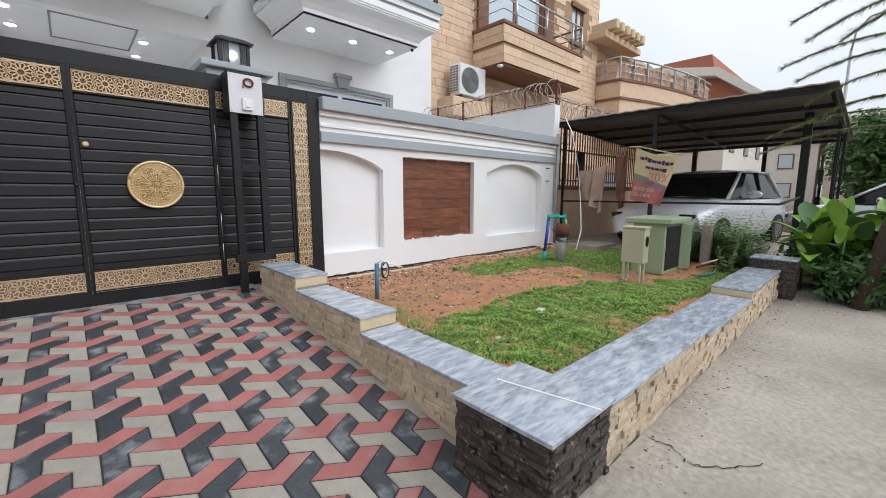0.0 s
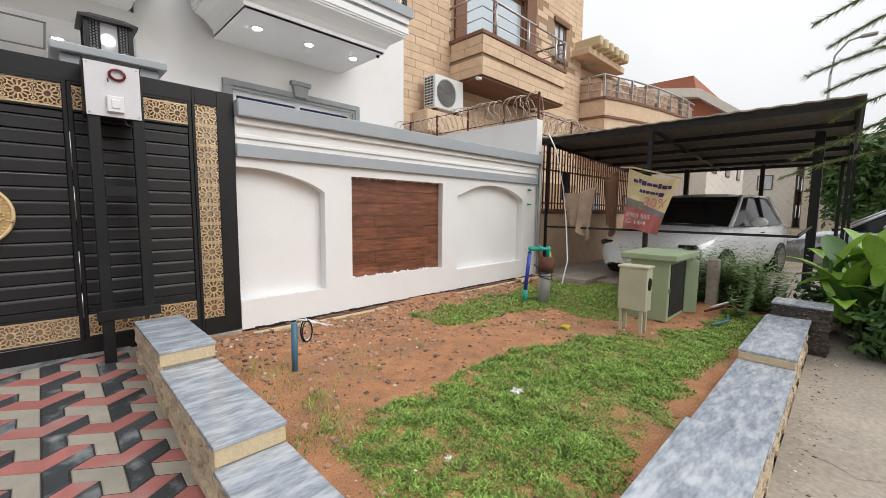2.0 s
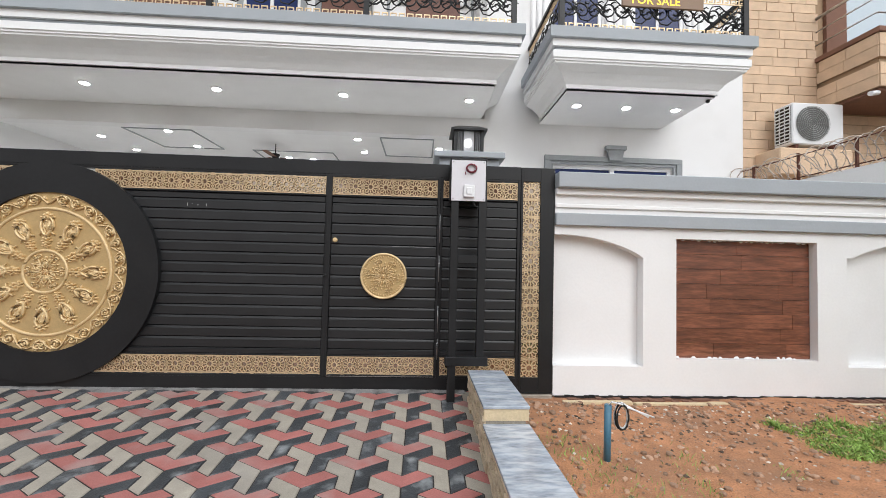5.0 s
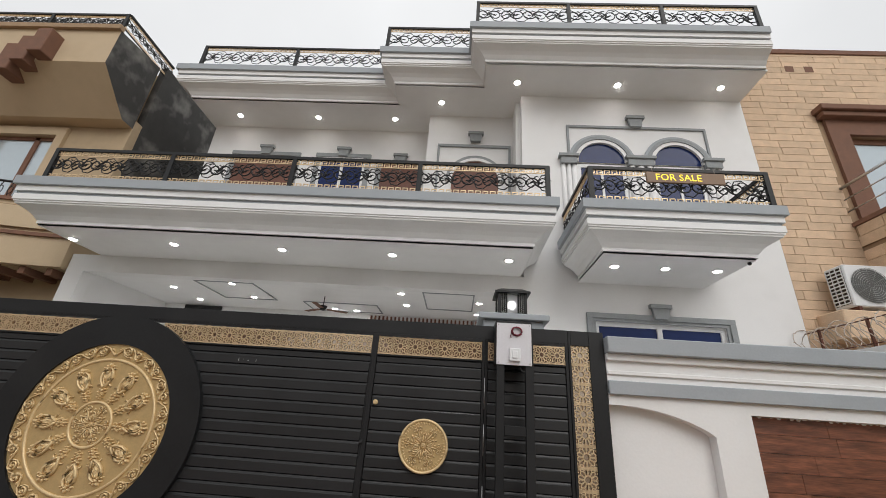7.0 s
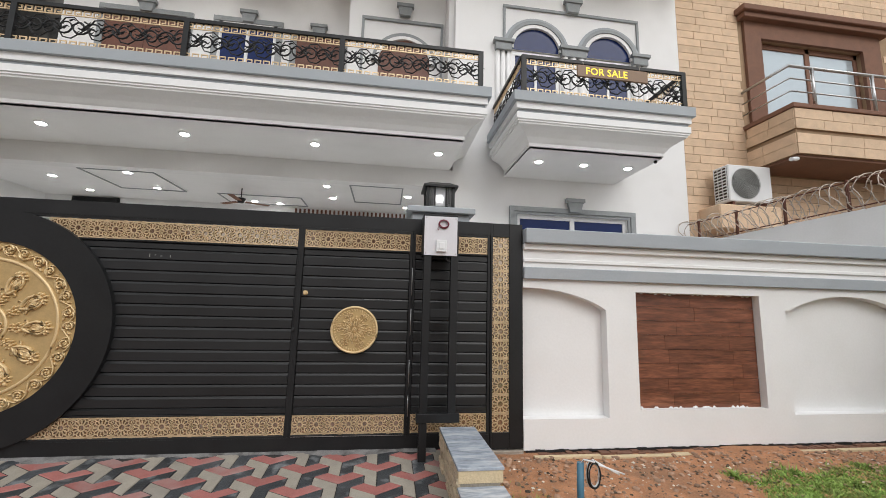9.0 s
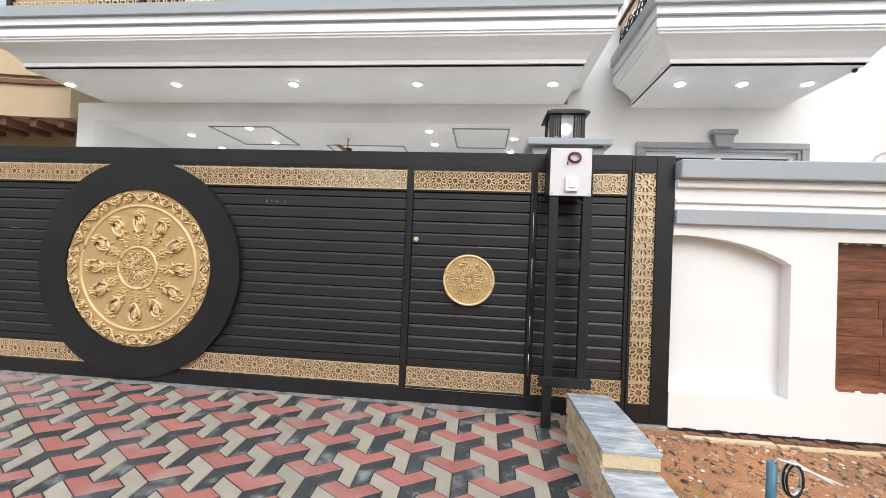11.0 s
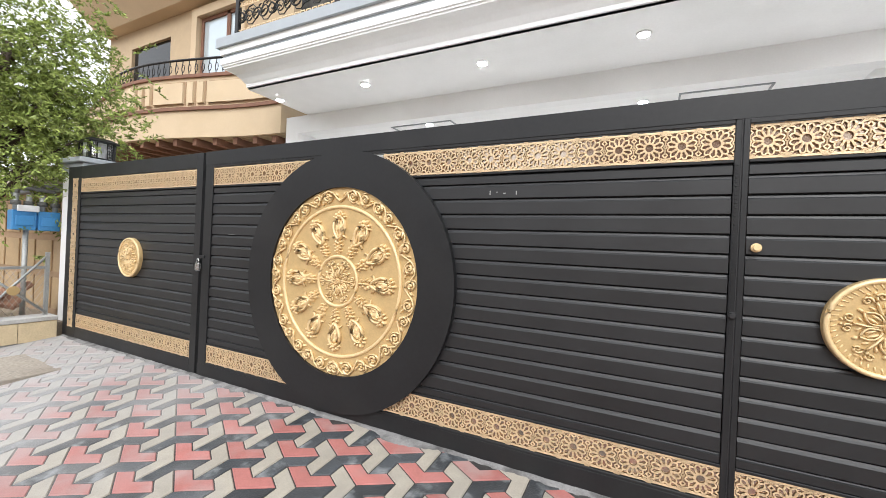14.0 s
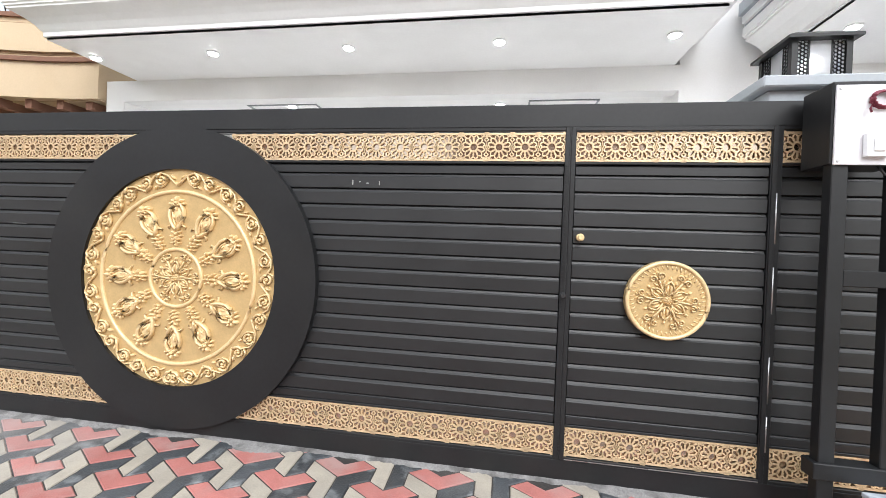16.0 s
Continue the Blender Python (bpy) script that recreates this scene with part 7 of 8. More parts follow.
# cars
def car(x, y, z, yaw, paint, label, L=4.25, H=1.56, width=1.0):
    t = thing("car", (x, y, z), label, "car", "parked cars")
    R = Matrix.Translation((x, y, z)) @ Matrix.Rotation(yaw, 4, "Z") @ Matrix.Diagonal((L / 4.25, width, 1.0, 1.0))

    def put(name, bm, m, parent=None, lab="", smooth=False):
        bmesh.ops.transform(bm, matrix=R, verts=bm.verts)
        return part(name, bm, m, parent or t, lab, smooth)
    # stations: distance from the nose, half width, sill, belt height
    S = [(0.0, 0.55, 0.30, 0.58), (0.06, 0.68, 0.24, 0.66), (0.25, 0.79, 0.21, 0.76), (0.6, 0.85, 0.20, 0.86), (1.05, 0.87, 0.20, 0.96), (1.3, 0.88, 0.20, 0.99), (2.6, 0.88, 0.20, 1.0), (3.5, 0.87, 0.22, 1.02), (4.0, 0.82, 0.28, 1.0), (4.2, 0.72, 0.34, 0.92), (4.25, 0.6, 0.4, 0.8)]
    bm = bmesh.new()
    rows = []
    for s, w, a, b in S:
        sec = [(-w * 0.92, a), (-w, a + 0.16), (-w * 1.01, (a + b) / 2 + 0.05), (-w * 0.97, b - 0.06), (-w * 0.88, b), (-w * 0.4, b + 0.035), (0, b + 0.045)]
        sec = sec + [(-p, q) for p, q in sec[-2::-1]]
        rows.append([bm.verts.new((s, p, q)) for p, q in sec])
    for A, B in zip(rows[:-1], rows[1:]):
        for k in range(len(A) - 1):
            bm.faces.new((A[k], A[k + 1], B[k + 1], B[k])).smooth = True
    bm.faces.new(rows[0]), bm.faces.new(rows[-1][::-1])
    bmesh.ops.recalc_face_normals(bm, faces=bm.faces[:])
    body = put("body", bm, paint)
    # cabin
    bm = bmesh.new()
    lo = [(1.12, 0.80), (1.5, 0.85), (3.45, 0.84), (4.0, 0.72)]
    hi = [(1.95, 0.64), (2.2, 0.68), (2.95, 0.68), (3.35, 0.62)]
    lower, upper = [], []
    for (s, w), (s2, w2) in zip(lo, hi):
        lower.append([bm.verts.new((s, -w, 0.985)), bm.verts.new((s, w, 0.985))])
        upper.append([bm.verts.new((s2, -w2, H - 0.05)), bm.verts.new((s2, w2, H - 0.05))])
    for k in range(3):
        for q in (0, 1):
            bm.faces.new((lower[k][q], lower[k + 1][q], upper[k + 1][q], upper[k][q]))
    bm.faces.new((lower[0][0], lower[0][1], upper[0][1], upper[0][0]))
    bm.faces.new((lower[3][0], lower[3][1], upper[3][1], upper[3][0]))
    put("glazing", bm, M["car_glass"], None, "dark tinted windows")
    bm = bmesh.new()
    r1 = [[bm.verts.new((s, w * f, H - 0.05 + 0.05 * (1 - f * f) + e)) for f in (-1.03, -0.5, 0, 0.5, 1.03)] for s, w, e in ((1.88, 0.65, 0.0), (2.2, 0.69, 0.025), (2.95, 0.69, 0.02), (3.42, 0.63, -0.02))]
    for A, B in zip(r1[:-1], r1[1:]):
        for k in range(4):
            bm.faces.new((A[k], A[k + 1], B[k + 1], B[k])).smooth = True
    bmesh.ops.solidify(bm, geom=bm.faces[:], thickness=0.04)
    put("roof", bm, paint)
    for q in (-1, 1):
        put("windscreen_pillar", tubes([(1.10, q * 0.82, 0.98), (1.53, q * 0.745, 1.25), (1.95, q * 0.66, H - 0.05)], r=0.032, seg=6), paint)
        put("door_pillar", tubes([(2.5, q * 0.85, 0.98), (2.6, q * 0.70, H - 0.05)], r=0.025, seg=6), M["rubber"])
        put("roof_rail", tubes([(1.95, q * 0.665, H - 0.05), (2.2, q * 0.695, H - 0.035), (2.95, q * 0.695, H - 0.04), (3.38, q * 0.64, H - 0.06)], r=0.025, seg=6), paint)
        put("rear_pillar", tubes([(3.95, q * 0.74, 0.98), (3.36, q * 0.635, H - 0.05)], r=0.045, seg=6), paint)
        bm = bmesh.new()
        bmesh.ops.create_uvsphere(bm, u_segments=12, v_segments=8, radius=0.11)
        bmesh.ops.scale(bm, verts=bm.verts, vec=(0.6, 1.1, 0.75))
        bmesh.ops.translate(bm, verts=bm.verts, vec=(1.75, q * 0.99, 1.06))
        put("mirror", bm, paint, None, "", True)
        bm = boxes((0.05, 0.34, q * 0.62 - 0.12, q * 0.62 + 0.12, 0.61, 0.70), bev=0.03)
        put("headlight", bm, M["glass_dark"])
        for s in (0.85, 3.4):
            bm = bmesh.new()
            disc(bm, s, 0.31, q * 0.80 - 0.10, q * 0.80 + 0.10, 0.31, 28)
            wh = put("wheel", bm, M["rubber"])
            bm = bmesh.new()
            disc(bm, s, 0.31, q * 0.905 - 0.006, q * 0.905 + 0.006, 0.20, 20)
            put("rim", bm, M["steel"], wh)
    put("grille", boxes((0.005, 0.08, -0.42, 0.42, 0.50, 0.60), (0.02, 0.08, -0.5, 0.5, 0.27, 0.40), bev=0.01), M["glass_dark"])
    bm = tubes([(2.2, -0.905, 0.86), (2.35, -0.905, 0.86)], r=0.012, seg=5)
    put("door_handle", bm, M["rubber"])
    bm = boxes((0.94, 1.08, -0.6, 0.6, 0.985, 1.012))
    put("wiper_cowl", bm, M["rubber"])
    return t


car(8.22, 3.02, 0.285, radians(-9), M["car_white"], "dusty white saloon car parked under the carport", L=4.6, H=1.57, width=1.1)
car(14.3, 1.75, 0.15, radians(-88), M["car_silver"], "silver car parked on the street beyond the carport")
solid("carport_floor", boxes((7.9, 13.0, 0.5, 4.9, 0.05, 0.285), bev=0.01), M["concrete"], "raised concrete floor under the carport", "floor", kind="structure")
solid("kerb_slab", boxes((7.45, 8.3, 3.6, 4.2, 0.2, 0.34), bev=0.01), M["concrete"], "broken concrete slab edge by the carport", "kerb", kind="structure")


# ---- plants on the right ----
def weeds():
    rng = random.Random(6)
    for k in range(84):
        x, y = rng.uniform(7.0, 8.0), rng.uniform(1.25, 3.0)
        if k > 40:
            x, y = rng.uniform(7.5, 7.95), rng.uniform(1.2, 2.9)
        if k < 10:
            x, y = rng.uniform(7.3, 8.0), rng.uniform(1.1, 1.9)
        if x < 7.75 and 1.45 < y < 1.98:
            x += 0.55
        h = rng.uniform(0.35, 0.9)
        verts, faces = [], []
        for q in range(7):
            a = rng.uniform(0, 6.283)
            tip = Vector((x + 0.3 * h * math.cos(a), y + 0.3 * h * math.sin(a), 0.2 + h * rng.uniform(0.6, 1.1)))
            base = Vector((x, y, 0.18))
            for f in range(14):
                p = base.lerp(tip, 0.15 + 0.85 * f / 13)
                for s in (-1, 1):
                    b = a + s * 1.4 + rng.uniform(-0.5, 0.5)
                    L = 0.10 * (1.1 - 0.6 * f / 13)
                    d = Vector((math.cos(b), math.sin(b), rng.uniform(-0.2, 0.5))) * L
                    sd = Vector((-math.sin(b), math.cos(b), 0.3)) * L * 0.16
                    o = len(verts)
                    verts.extend([tuple(p), tuple(p + d * 0.5 + sd), tuple(p + d), tuple(p + d * 0.5 - sd)])
                    faces.append((o, o + 1, o + 2, o + 3))
            o = len(verts)
            verts.extend([tuple(base + Vector((0.006, 0, 0))), tuple(base - Vector((0.006, 0, 0))), tuple(tip)])
            faces.append((o, o + 1, o + 2))
        me = bpy.data.meshes.new("weed")
        me.from_pydata(verts, [], faces)
        me.materials.append(M["weed"])
        tagged(new("weed", me), "tall ferny green weed growing by the carport", "weed", "weeds by the carport")


weeds()


def big_leaf(bm, base, az, length, width, rise, droop):
    """A broad arching leaf with a folded midrib."""
    n = 8
    L, Mv, R = [], [], []
    d = Vector((math.cos(az), math.sin(az), 0))
    s = Vector((-math.sin(az), math.cos(az), 0))
    for i in range(n + 1):
        u = i / n
        p = Vector(base) + d * length * u * math.cos(rise) + Vector((0, 0, length * u * math.sin(rise) - droop * u * u * length))
        w = width * math.sin(math.pi * min(1, 0.08 + u * 0.92)) ** 0.8 * (1 - 0.15 * u)
        Mv.append(bm.verts.new(p))
        L.append(bm.verts.new(p + s * w + Vector((0, 0, w * 0.35))))
        R.append(bm.verts.new(p - s * w + Vector((0, 0, w * 0.35))))
    for i in range(n):
        bm.faces.new((L[i], L[i + 1], Mv[i + 1], Mv[i])).smooth = True
        bm.faces.new((Mv[i], Mv[i + 1], R[i + 1], R[i])).smooth = True


def canna():
    rng = random.Random(14)
    t = thing("canna_plant", (7.75, 0.2, -0.05), "lush canna clump with broad bright green leaves", "plant")
    for k in range(120):
        x, y = 7.7 + rng.uniform(-0.35, 0.5), 0.15 + rng.uniform(-0.75, 0.5)
        z = rng.uniform(0.25, 0.95)
        bm = bmesh.new()
        big_leaf(bm, (x, y, z), rng.uniform(0, 6.283), rng.uniform(0.45, 0.72), rng.uniform(0.085, 0.15), rng.uniform(0.4, 1.25), rng.uniform(0.1, 0.6))
        part("leaf", bm, M["leaf_big"] if rng.random() < 0.6 else M["leaf_dark"], t)
    bm = bmesh.new()
    for k in range(14):
        x, y = 7.7 + rng.uniform(-0.35, 0.5), 0.15 + rng.uniform(-0.7, 0.5)
        tube(bm, [(x, y, -0.1), (x + rng.uniform(-0.1, 0.1), y + rng.uniform(-0.1, 0.1), rng.uniform(0.6, 1.0))], 0.016, 5)
    part("stem", bm, M["leaf_dark"], t)
    leaf_cloud("fern_clump", "dark green ferny undergrowth below the canna leaves", "fern", (7.35, -0.15, 0.3), (0.5, 0.55, 0.32), 2600, 0.12, M["leaf_dark"], 31, clumps=22, kind="stuff")
    leaf_cloud("fern_clump", "dark green ferny undergrowth below the canna leaves", "fern", (8.3, 0.1, 0.4), (0.6, 0.7, 0.4), 2200, 0.14, M["leaf_dark"], 32, clumps=22, kind="stuff")


canna()


def conifer():
    rng = random.Random(9)
    t = thing("conifer", (7.25, -0.42, -0.1), "leaning conifer with long drooping needle branches", "tree")
    part("trunk", tube(bmesh.new(), [(7.0, 0.0, -0.1), (7.05, -0.25, 1.6), (7.1, -0.5, 3.0), (7.2, -0.7, 5.5)], 0.09, 10, r1=0.03), M["bark"], t, smooth=True)
    for k in range(15):
        z = 1.95 + k * 0.17
        f = (z + 0.1) / 5.6
        base = Vector((7.03 + 0.15 * f, -0.1 - 0.6 * f, z))
        a = rng.uniform(1.2, 2.3) if k % 4 else rng.uniform(3.0, 7.0)
        L = rng.uniform(0.95, 1.5)
        d = Vector((math.cos(a), math.sin(a), 0))
        bm = bmesh.new()
        pts = [base + d * L * u + Vector((0, 0, 0.10 * math.sin(u * 2.2) - 0.30 * u * u)) for u in [i / 8 for i in range(9)]]
        tube(bm, pts, 0.014, 5, r1=0.005)
        for i in range(1, 9):
            for q in range(120):
                u = (i - rng.random()) / 8
                p = pts[int(u * 8)].lerp(pts[min(8, int(u * 8) + 1)], u * 8 - int(u * 8))
                sd = Vector((-d.y, d.x, 0)) * rng.choice((-1, 1))
                dirn = (sd * rng.uniform(0.2, 1.0) + d * rng.uniform(0.3, 1.0) + Vector((0, 0, rng.uniform(-0.7, 0.15)))).normalized()
                ln = rng.uniform(0.05, 0.13)
                w = Vector((0, 0, 1)).cross(dirn).normalized() * 0.0055
                v = [bm.verts.new(p - w), bm.verts.new(p + w), bm.verts.new(p + dirn * ln)]
                bm.faces.new(v)
        part("branch", bm, M["needle"], t)


conifer()


# ---- distance on the right ----
def far_house(x0, x1, y0, y1, h, material, label, floors=2, seed=0):
    t = thing("house", ((x0 + x1) / 2, (y0 + y1) / 2, 0), label, "house", "distant houses")
    part("wall", boxes((x0, x1, y0, y1, 0, h)), material, t)
    part("roof", boxes((x0 - 0.4, x1 + 0.4, y0 - 0.4, y1 + 0.4, h, h + 0.25), bev=0.02), M["far_wall"], t)
    rng = random.Random(seed)
    for f in range(floors):
        z = 1.0 + f * (h - 0.6) / floors
        n = max(1, int((y1 - y0) / 3))
        for i in range(n):
            y = y0 + (i + 0.3) * (y1 - y0) / n
            w = part("window", boxes((x0 - 0.06, x0 + 0.02, y, y + 1.2, z, z + 1.4)), M["brown"], t)
            part("pane", boxes((x0 - 0.08, x0 - 0.061, y + 0.1, y + 1.1, z + 0.1, z + 1.3)), M["glass_sky"], w)
        n = max(1, int((x1 - x0) / 3.5))
        for i in range(n):
            x = x0 + (i + 0.3) * (x1 - x0) / n
            w = part("window", boxes((x, x + 1.3, y0 - 0.06, y0 + 0.02, z, z + 1.4)), M["brown"], t)
            part("pane", boxes((x + 0.1, x + 1.2, y0 - 0.08, y0 - 0.061, z + 0.1, z + 1.3)), M["glass_sky"], w)
    return t


h2 = far_house(17.8, 26.0, 9.2, 18, 7.7, M["brick"], "buff stone house with a long steel-railed balcony", 2, 3)
BAL = [(17.5, 9.2), (17.58, 7.92), (19.2, 7.42), (21.2, 6.98), (23.6, 6.66), (25.5, 6.6), (25.5, 9.2)]


def plan_prism(poly, z0, z1, out=0.0):
    """A plan outline raised from z0 to z1; out pushes its street side outwards."""
    bm = bmesh.new()
    q = [(x - (out if i < 2 else 0), y - (out if 0 < i < len(poly) - 1 else 0)) for i, (x, y) in enumerate(poly)]
    a = [bm.verts.new((x, y, z0)) for x, y in q]
    b = [bm.verts.new((x, y, z1)) for x, y in q]
    bm.faces.new(a[::-1]), bm.faces.new(b)
    for i in range(len(q)):
        bm.faces.new((a[i], a[(i + 1) % len(q)], b[(i + 1) % len(q)], b[i]))
    bmesh.ops.recalc_face_normals(bm, faces=bm.faces[:])
    return bm


part("balcony", plan_prism(BAL, 4.3, 5.35), M["brick"], h2)
part("balcony_band", plan_prism(BAL, 5.35, 5.45, 0.05), M["brown"], h2)
part("balcony_parapet", plan_prism(BAL, 5.45, 6.10), M["brick"], h2)
part("balcony_cap", plan_prism(BAL, 6.10, 6.20, 0.05), M["brown"], h2)
for z, r in ((7.08, 0.04), (6.8, 0.02), (6.5, 0.02)):
    part("rail", tubes([(x, y + 0.06, z) for x, y in BAL[:-1]], r=r, seg=6), M["steel"], h2)
for (x0, y0), (x1, y1) in zip(BAL[:-2], BAL[1:-1]):
    for f in (0.0, 0.5):
        x, y = x0 + (x1 - x0) * f, y0 + (y1 - y0) * f + 0.06
        part("rail_post", boxes((x - 0.035, x + 0.035, y - 0.035, y + 0.035, 6.2, 7.08)), M["steel"], h2)
    bm = bmesh.new()
    n = 14
    rows = [[bm.verts.new((x0 + (x1 - x0) * i / n, y0 + (y1 - y0) * i / n + 0.14 + 0.035 * math.sin(i * 1.9 + x0), z)) for z in (6.22, 6.95 + 0.04 * math.sin(i * 1.3))] for i in range(1, n)]
    for A, B in zip(rows[:-1], rows[1:]):
        bm.faces.new((A[0], B[0], B[1], A[1]))
    bmesh.ops.solidify(bm, geom=bm.faces[:], thickness=0.01)
    part("balcony_sheet", bm, M["cloth"], h2, "faded brown cloth screen behind the rail")
for i in range(6):
    part("pergola_beam", boxes((16.9 + i * 0.52, 17.18 + i * 0.52, 7.9, 10.0, 8.02, 8.42), bev=0.05), M["stone_smooth"], h2)
part("pergola_fascia", boxes((16.7, 20.2, 8.25, 10.0, 7.75, 8.02), bev=0.02), M["brick"], h2)
h3 = far_house(31.5, 44.0, 7.2, 16, 6.9, M["far_white"], "white house with a terracotta soffit and sloped red roof", 2, 4)
bm = bmesh.new()
sect = [(5.3, 7.35), (7.6, 9.15), (10.8, 9.75), (16.0, 9.75), (16.0, 9.25), (10.8, 9.25), (7.7, 8.65), (5.5, 7.0)]
a = [bm.verts.new((30.2, y, z)) for y, z in sect]
b = [bm.verts.new((42.0, y, z)) for y, z in sect]
bm.faces.new(a), bm.faces.new(b[::-1])
for i in range(len(sect)):
    bm.faces.new((a[i], a[(i + 1) % len(sect)], b[(i + 1) % len(sect)], b[i]))
bmesh.ops.recalc_face_normals(bm, faces=bm.faces[:])
part("fascia", bm, M["far_white"], h3, "white sloping roof slab")
bm = bmesh.new()
prof = [(7.9, 9.2), (8.1, 10.1), (10.9, 10.1), (11.5, 9.7)]
a = [bm.verts.new((30.6, y, z)) for y, z in prof]
b = [bm.verts.new((40.0, y, z)) for y, z in prof]
bm.faces.new(a), bm.faces.new(b[::-1])
for i in range(4):
    bm.faces.new((a[i], a[(i + 1) % 4], b[(i + 1) % 4], b[i]))
bmesh.ops.recalc_face_normals(bm, faces=bm.faces[:])
part("gable", bm, M["far_red"], h3, "terracotta red roof band")
bm = bmesh.new()
v = [bm.verts.new((30.9, y, z)) for y, z in ((5.7, 7.0), (7.75, 8.6), (8.4, 8.7), (8.4, 6.9))]
w = [bm.verts.new((31.2, y, z)) for y, z in ((5.7, 7.0), (7.75, 8.6), (8.4, 8.7), (8.4, 6.9))]
bm.faces.new(v), bm.faces.new(w[::-1])
for i in range(4):
    bm.faces.new((v[i], v[(i + 1) % 4], w[(i + 1) % 4], w[i]))
part("red_panel", bm, M["far_red"], h3)
far_house(50.0, 62.0, 4.2, 9.5, 6.0, M["far_white"], "pale rendered house at the end of the street", 2, 5)
far_house(48, 60, -8, 3.5, 7.5, M["far_wall"], "pale rendered house far down the street", 2, 6)
for i, (c, r, s) in enumerate((((22.0, -0.5, 2.6), (1.4, 1.3, 1.6), 41), ((27.0, 0.4, 3.0), (1.8, 1.2, 1.8), 42), ((40.0, 0.5, 4.0), (3, 1.8, 2.8), 43), ((16.0, -6.0, 3.0), (2, 2, 2.4), 44))):
    t = thing("tree", (c[0], c[1], 0), "leafy dark green street tree in the distance", "tree", "street trees")
    part("trunk", tube(bmesh.new(), [(c[0], c[1], -0.2), (c[0] + 0.1, c[1], c[2])], 0.16, 8, r1=0.06), M["bark"], t)
    leaf_cloud("crown", "", "", c, r, 5200, 0.34, M["leaf_dark"], s, clumps=34, parent=t)
lampp = thing("street_lamp", (30, 1.75, 0), "tall grey street lamp with curved arm", "street lamp")
part("pole", tube(bmesh.new(), [(30, 1.75, 0), (30, 1.75, 8.6)], 0.11, 8, r1=0.06), M["galv"], lampp)
part("arm", tube(bmesh.new(), [(30, 1.75, 8.6), (30, 1.65, 9.5), (30, 1.2, 10.1), (30, 0.7, 10.2)], 0.05, 6), M["galv"], lampp)
part("head", boxes((29.85, 30.15, 0.2, 0.8, 10.12, 10.25), bev=0.03), M["galv"], lampp)
for p, q in (((12.65, 12.0, 11.44), (29.0, 12.0, 27.23)), ((9.0, 12.0, 11.44), (30.0, 12.0, 21.82))):
    solid("overhead_cable", tubes([p, q], r=0.010, seg=4), M["rubber"], "thin overhead cable against the sky", "cable", "overhead cables")

# ---- left side ----
lw = thing("planter_wall", (-7.4, 3.9, 0.1), "low grey stone planter wall with white coping", "planter wall", "planter walls")
part("core", boxes((-7.58, -7.33, 0.9, 4.70, -0.1, 0.53)), M["grout"], lw)
part("coping_slab", boxes((-7.61, -7.30, 0.88, 4.70, 0.53, 0.585), bev=0.006), M["cement_pale"], lw)
rng_l = random.Random(17)
y = 0.9
while y < 4.68:
    w = min(rng_l.uniform(0.35, 0.75), 4.70 - y)
    for z0, z1 in ((0.0, 0.27), (0.275, 0.525)):
        part("stone", boxes((-7.33, -7.312, y + 0.003, y + w - 0.003, z0, z1), bev=0.002), M["cement"] if rng_l.random() < 0.85 else M["stone_smooth"], lw)
    y += w
solid("soil_bed", boxes((-14, -7.58, 0.9, 5.0, -0.1, 0.45)), M["earth"], "dry earth bed behind the low wall", "soil", kind="structure")

fl = thing("garden_fence", (-7.46, 3.9, 0.585), "weathered white metal fence with crossed bars and mesh", "fence")
for y in (2.6, 3.55, 4.0, 4.62):
    part("post", boxes((-7.485, -7.445, y - 0.02, y + 0.02, 0.585, 1.42)), M["galv"], fl)
part("rail", boxes((-7.475, -7.455, 2.6, 4.62, 1.20, 1.235)), M["galv"], fl)
for y0, y1 in ((2.6, 4.0), (4.0, 4.62)):
    part("cross_bar", tubes([(-7.46, y0, 0.62), (-7.46, y1, 1.38)], r=0.016, seg=5), M["galv"], fl)
    part("cross_bar", tubes([(-7.45, y0, 1.2), (-7.45, y1, 0.62)], r=0.016, seg=5), M["galv"], fl)
bm = bmesh.new()
disc(bm, 0, 0, -0.012, 0.012, 0.06, 12)
bmesh.ops.rotate(bm, verts=bm.verts, matrix=Matrix.Rotation(math.pi / 2, 3, "Z"))
bmesh.ops.translate(bm, verts=bm.verts, vec=(-7.44, 4.3, 0.93))
part("boss", bm, M["gold"], fl)
bm = bmesh.new()
for k in range(34):
    y = 2.6 + k * 0.06
    tube(bm, [(-7.465, y, 0.6), (-7.465, min(y + 0.35, 4.62), 0.6 + min(0.35, 4.62 - y) * 1.7)], 0.003, 3)
    tube(bm, [(-7.465, y, 0.6 + min(0.35, 4.62 - y) * 1.7), (-7.465, min(y + 0.35, 4.62), 0.6)], 0.003, 3)
msh = part("mesh", bm, M["wire"], fl)
msh["kind"] = "stuff"

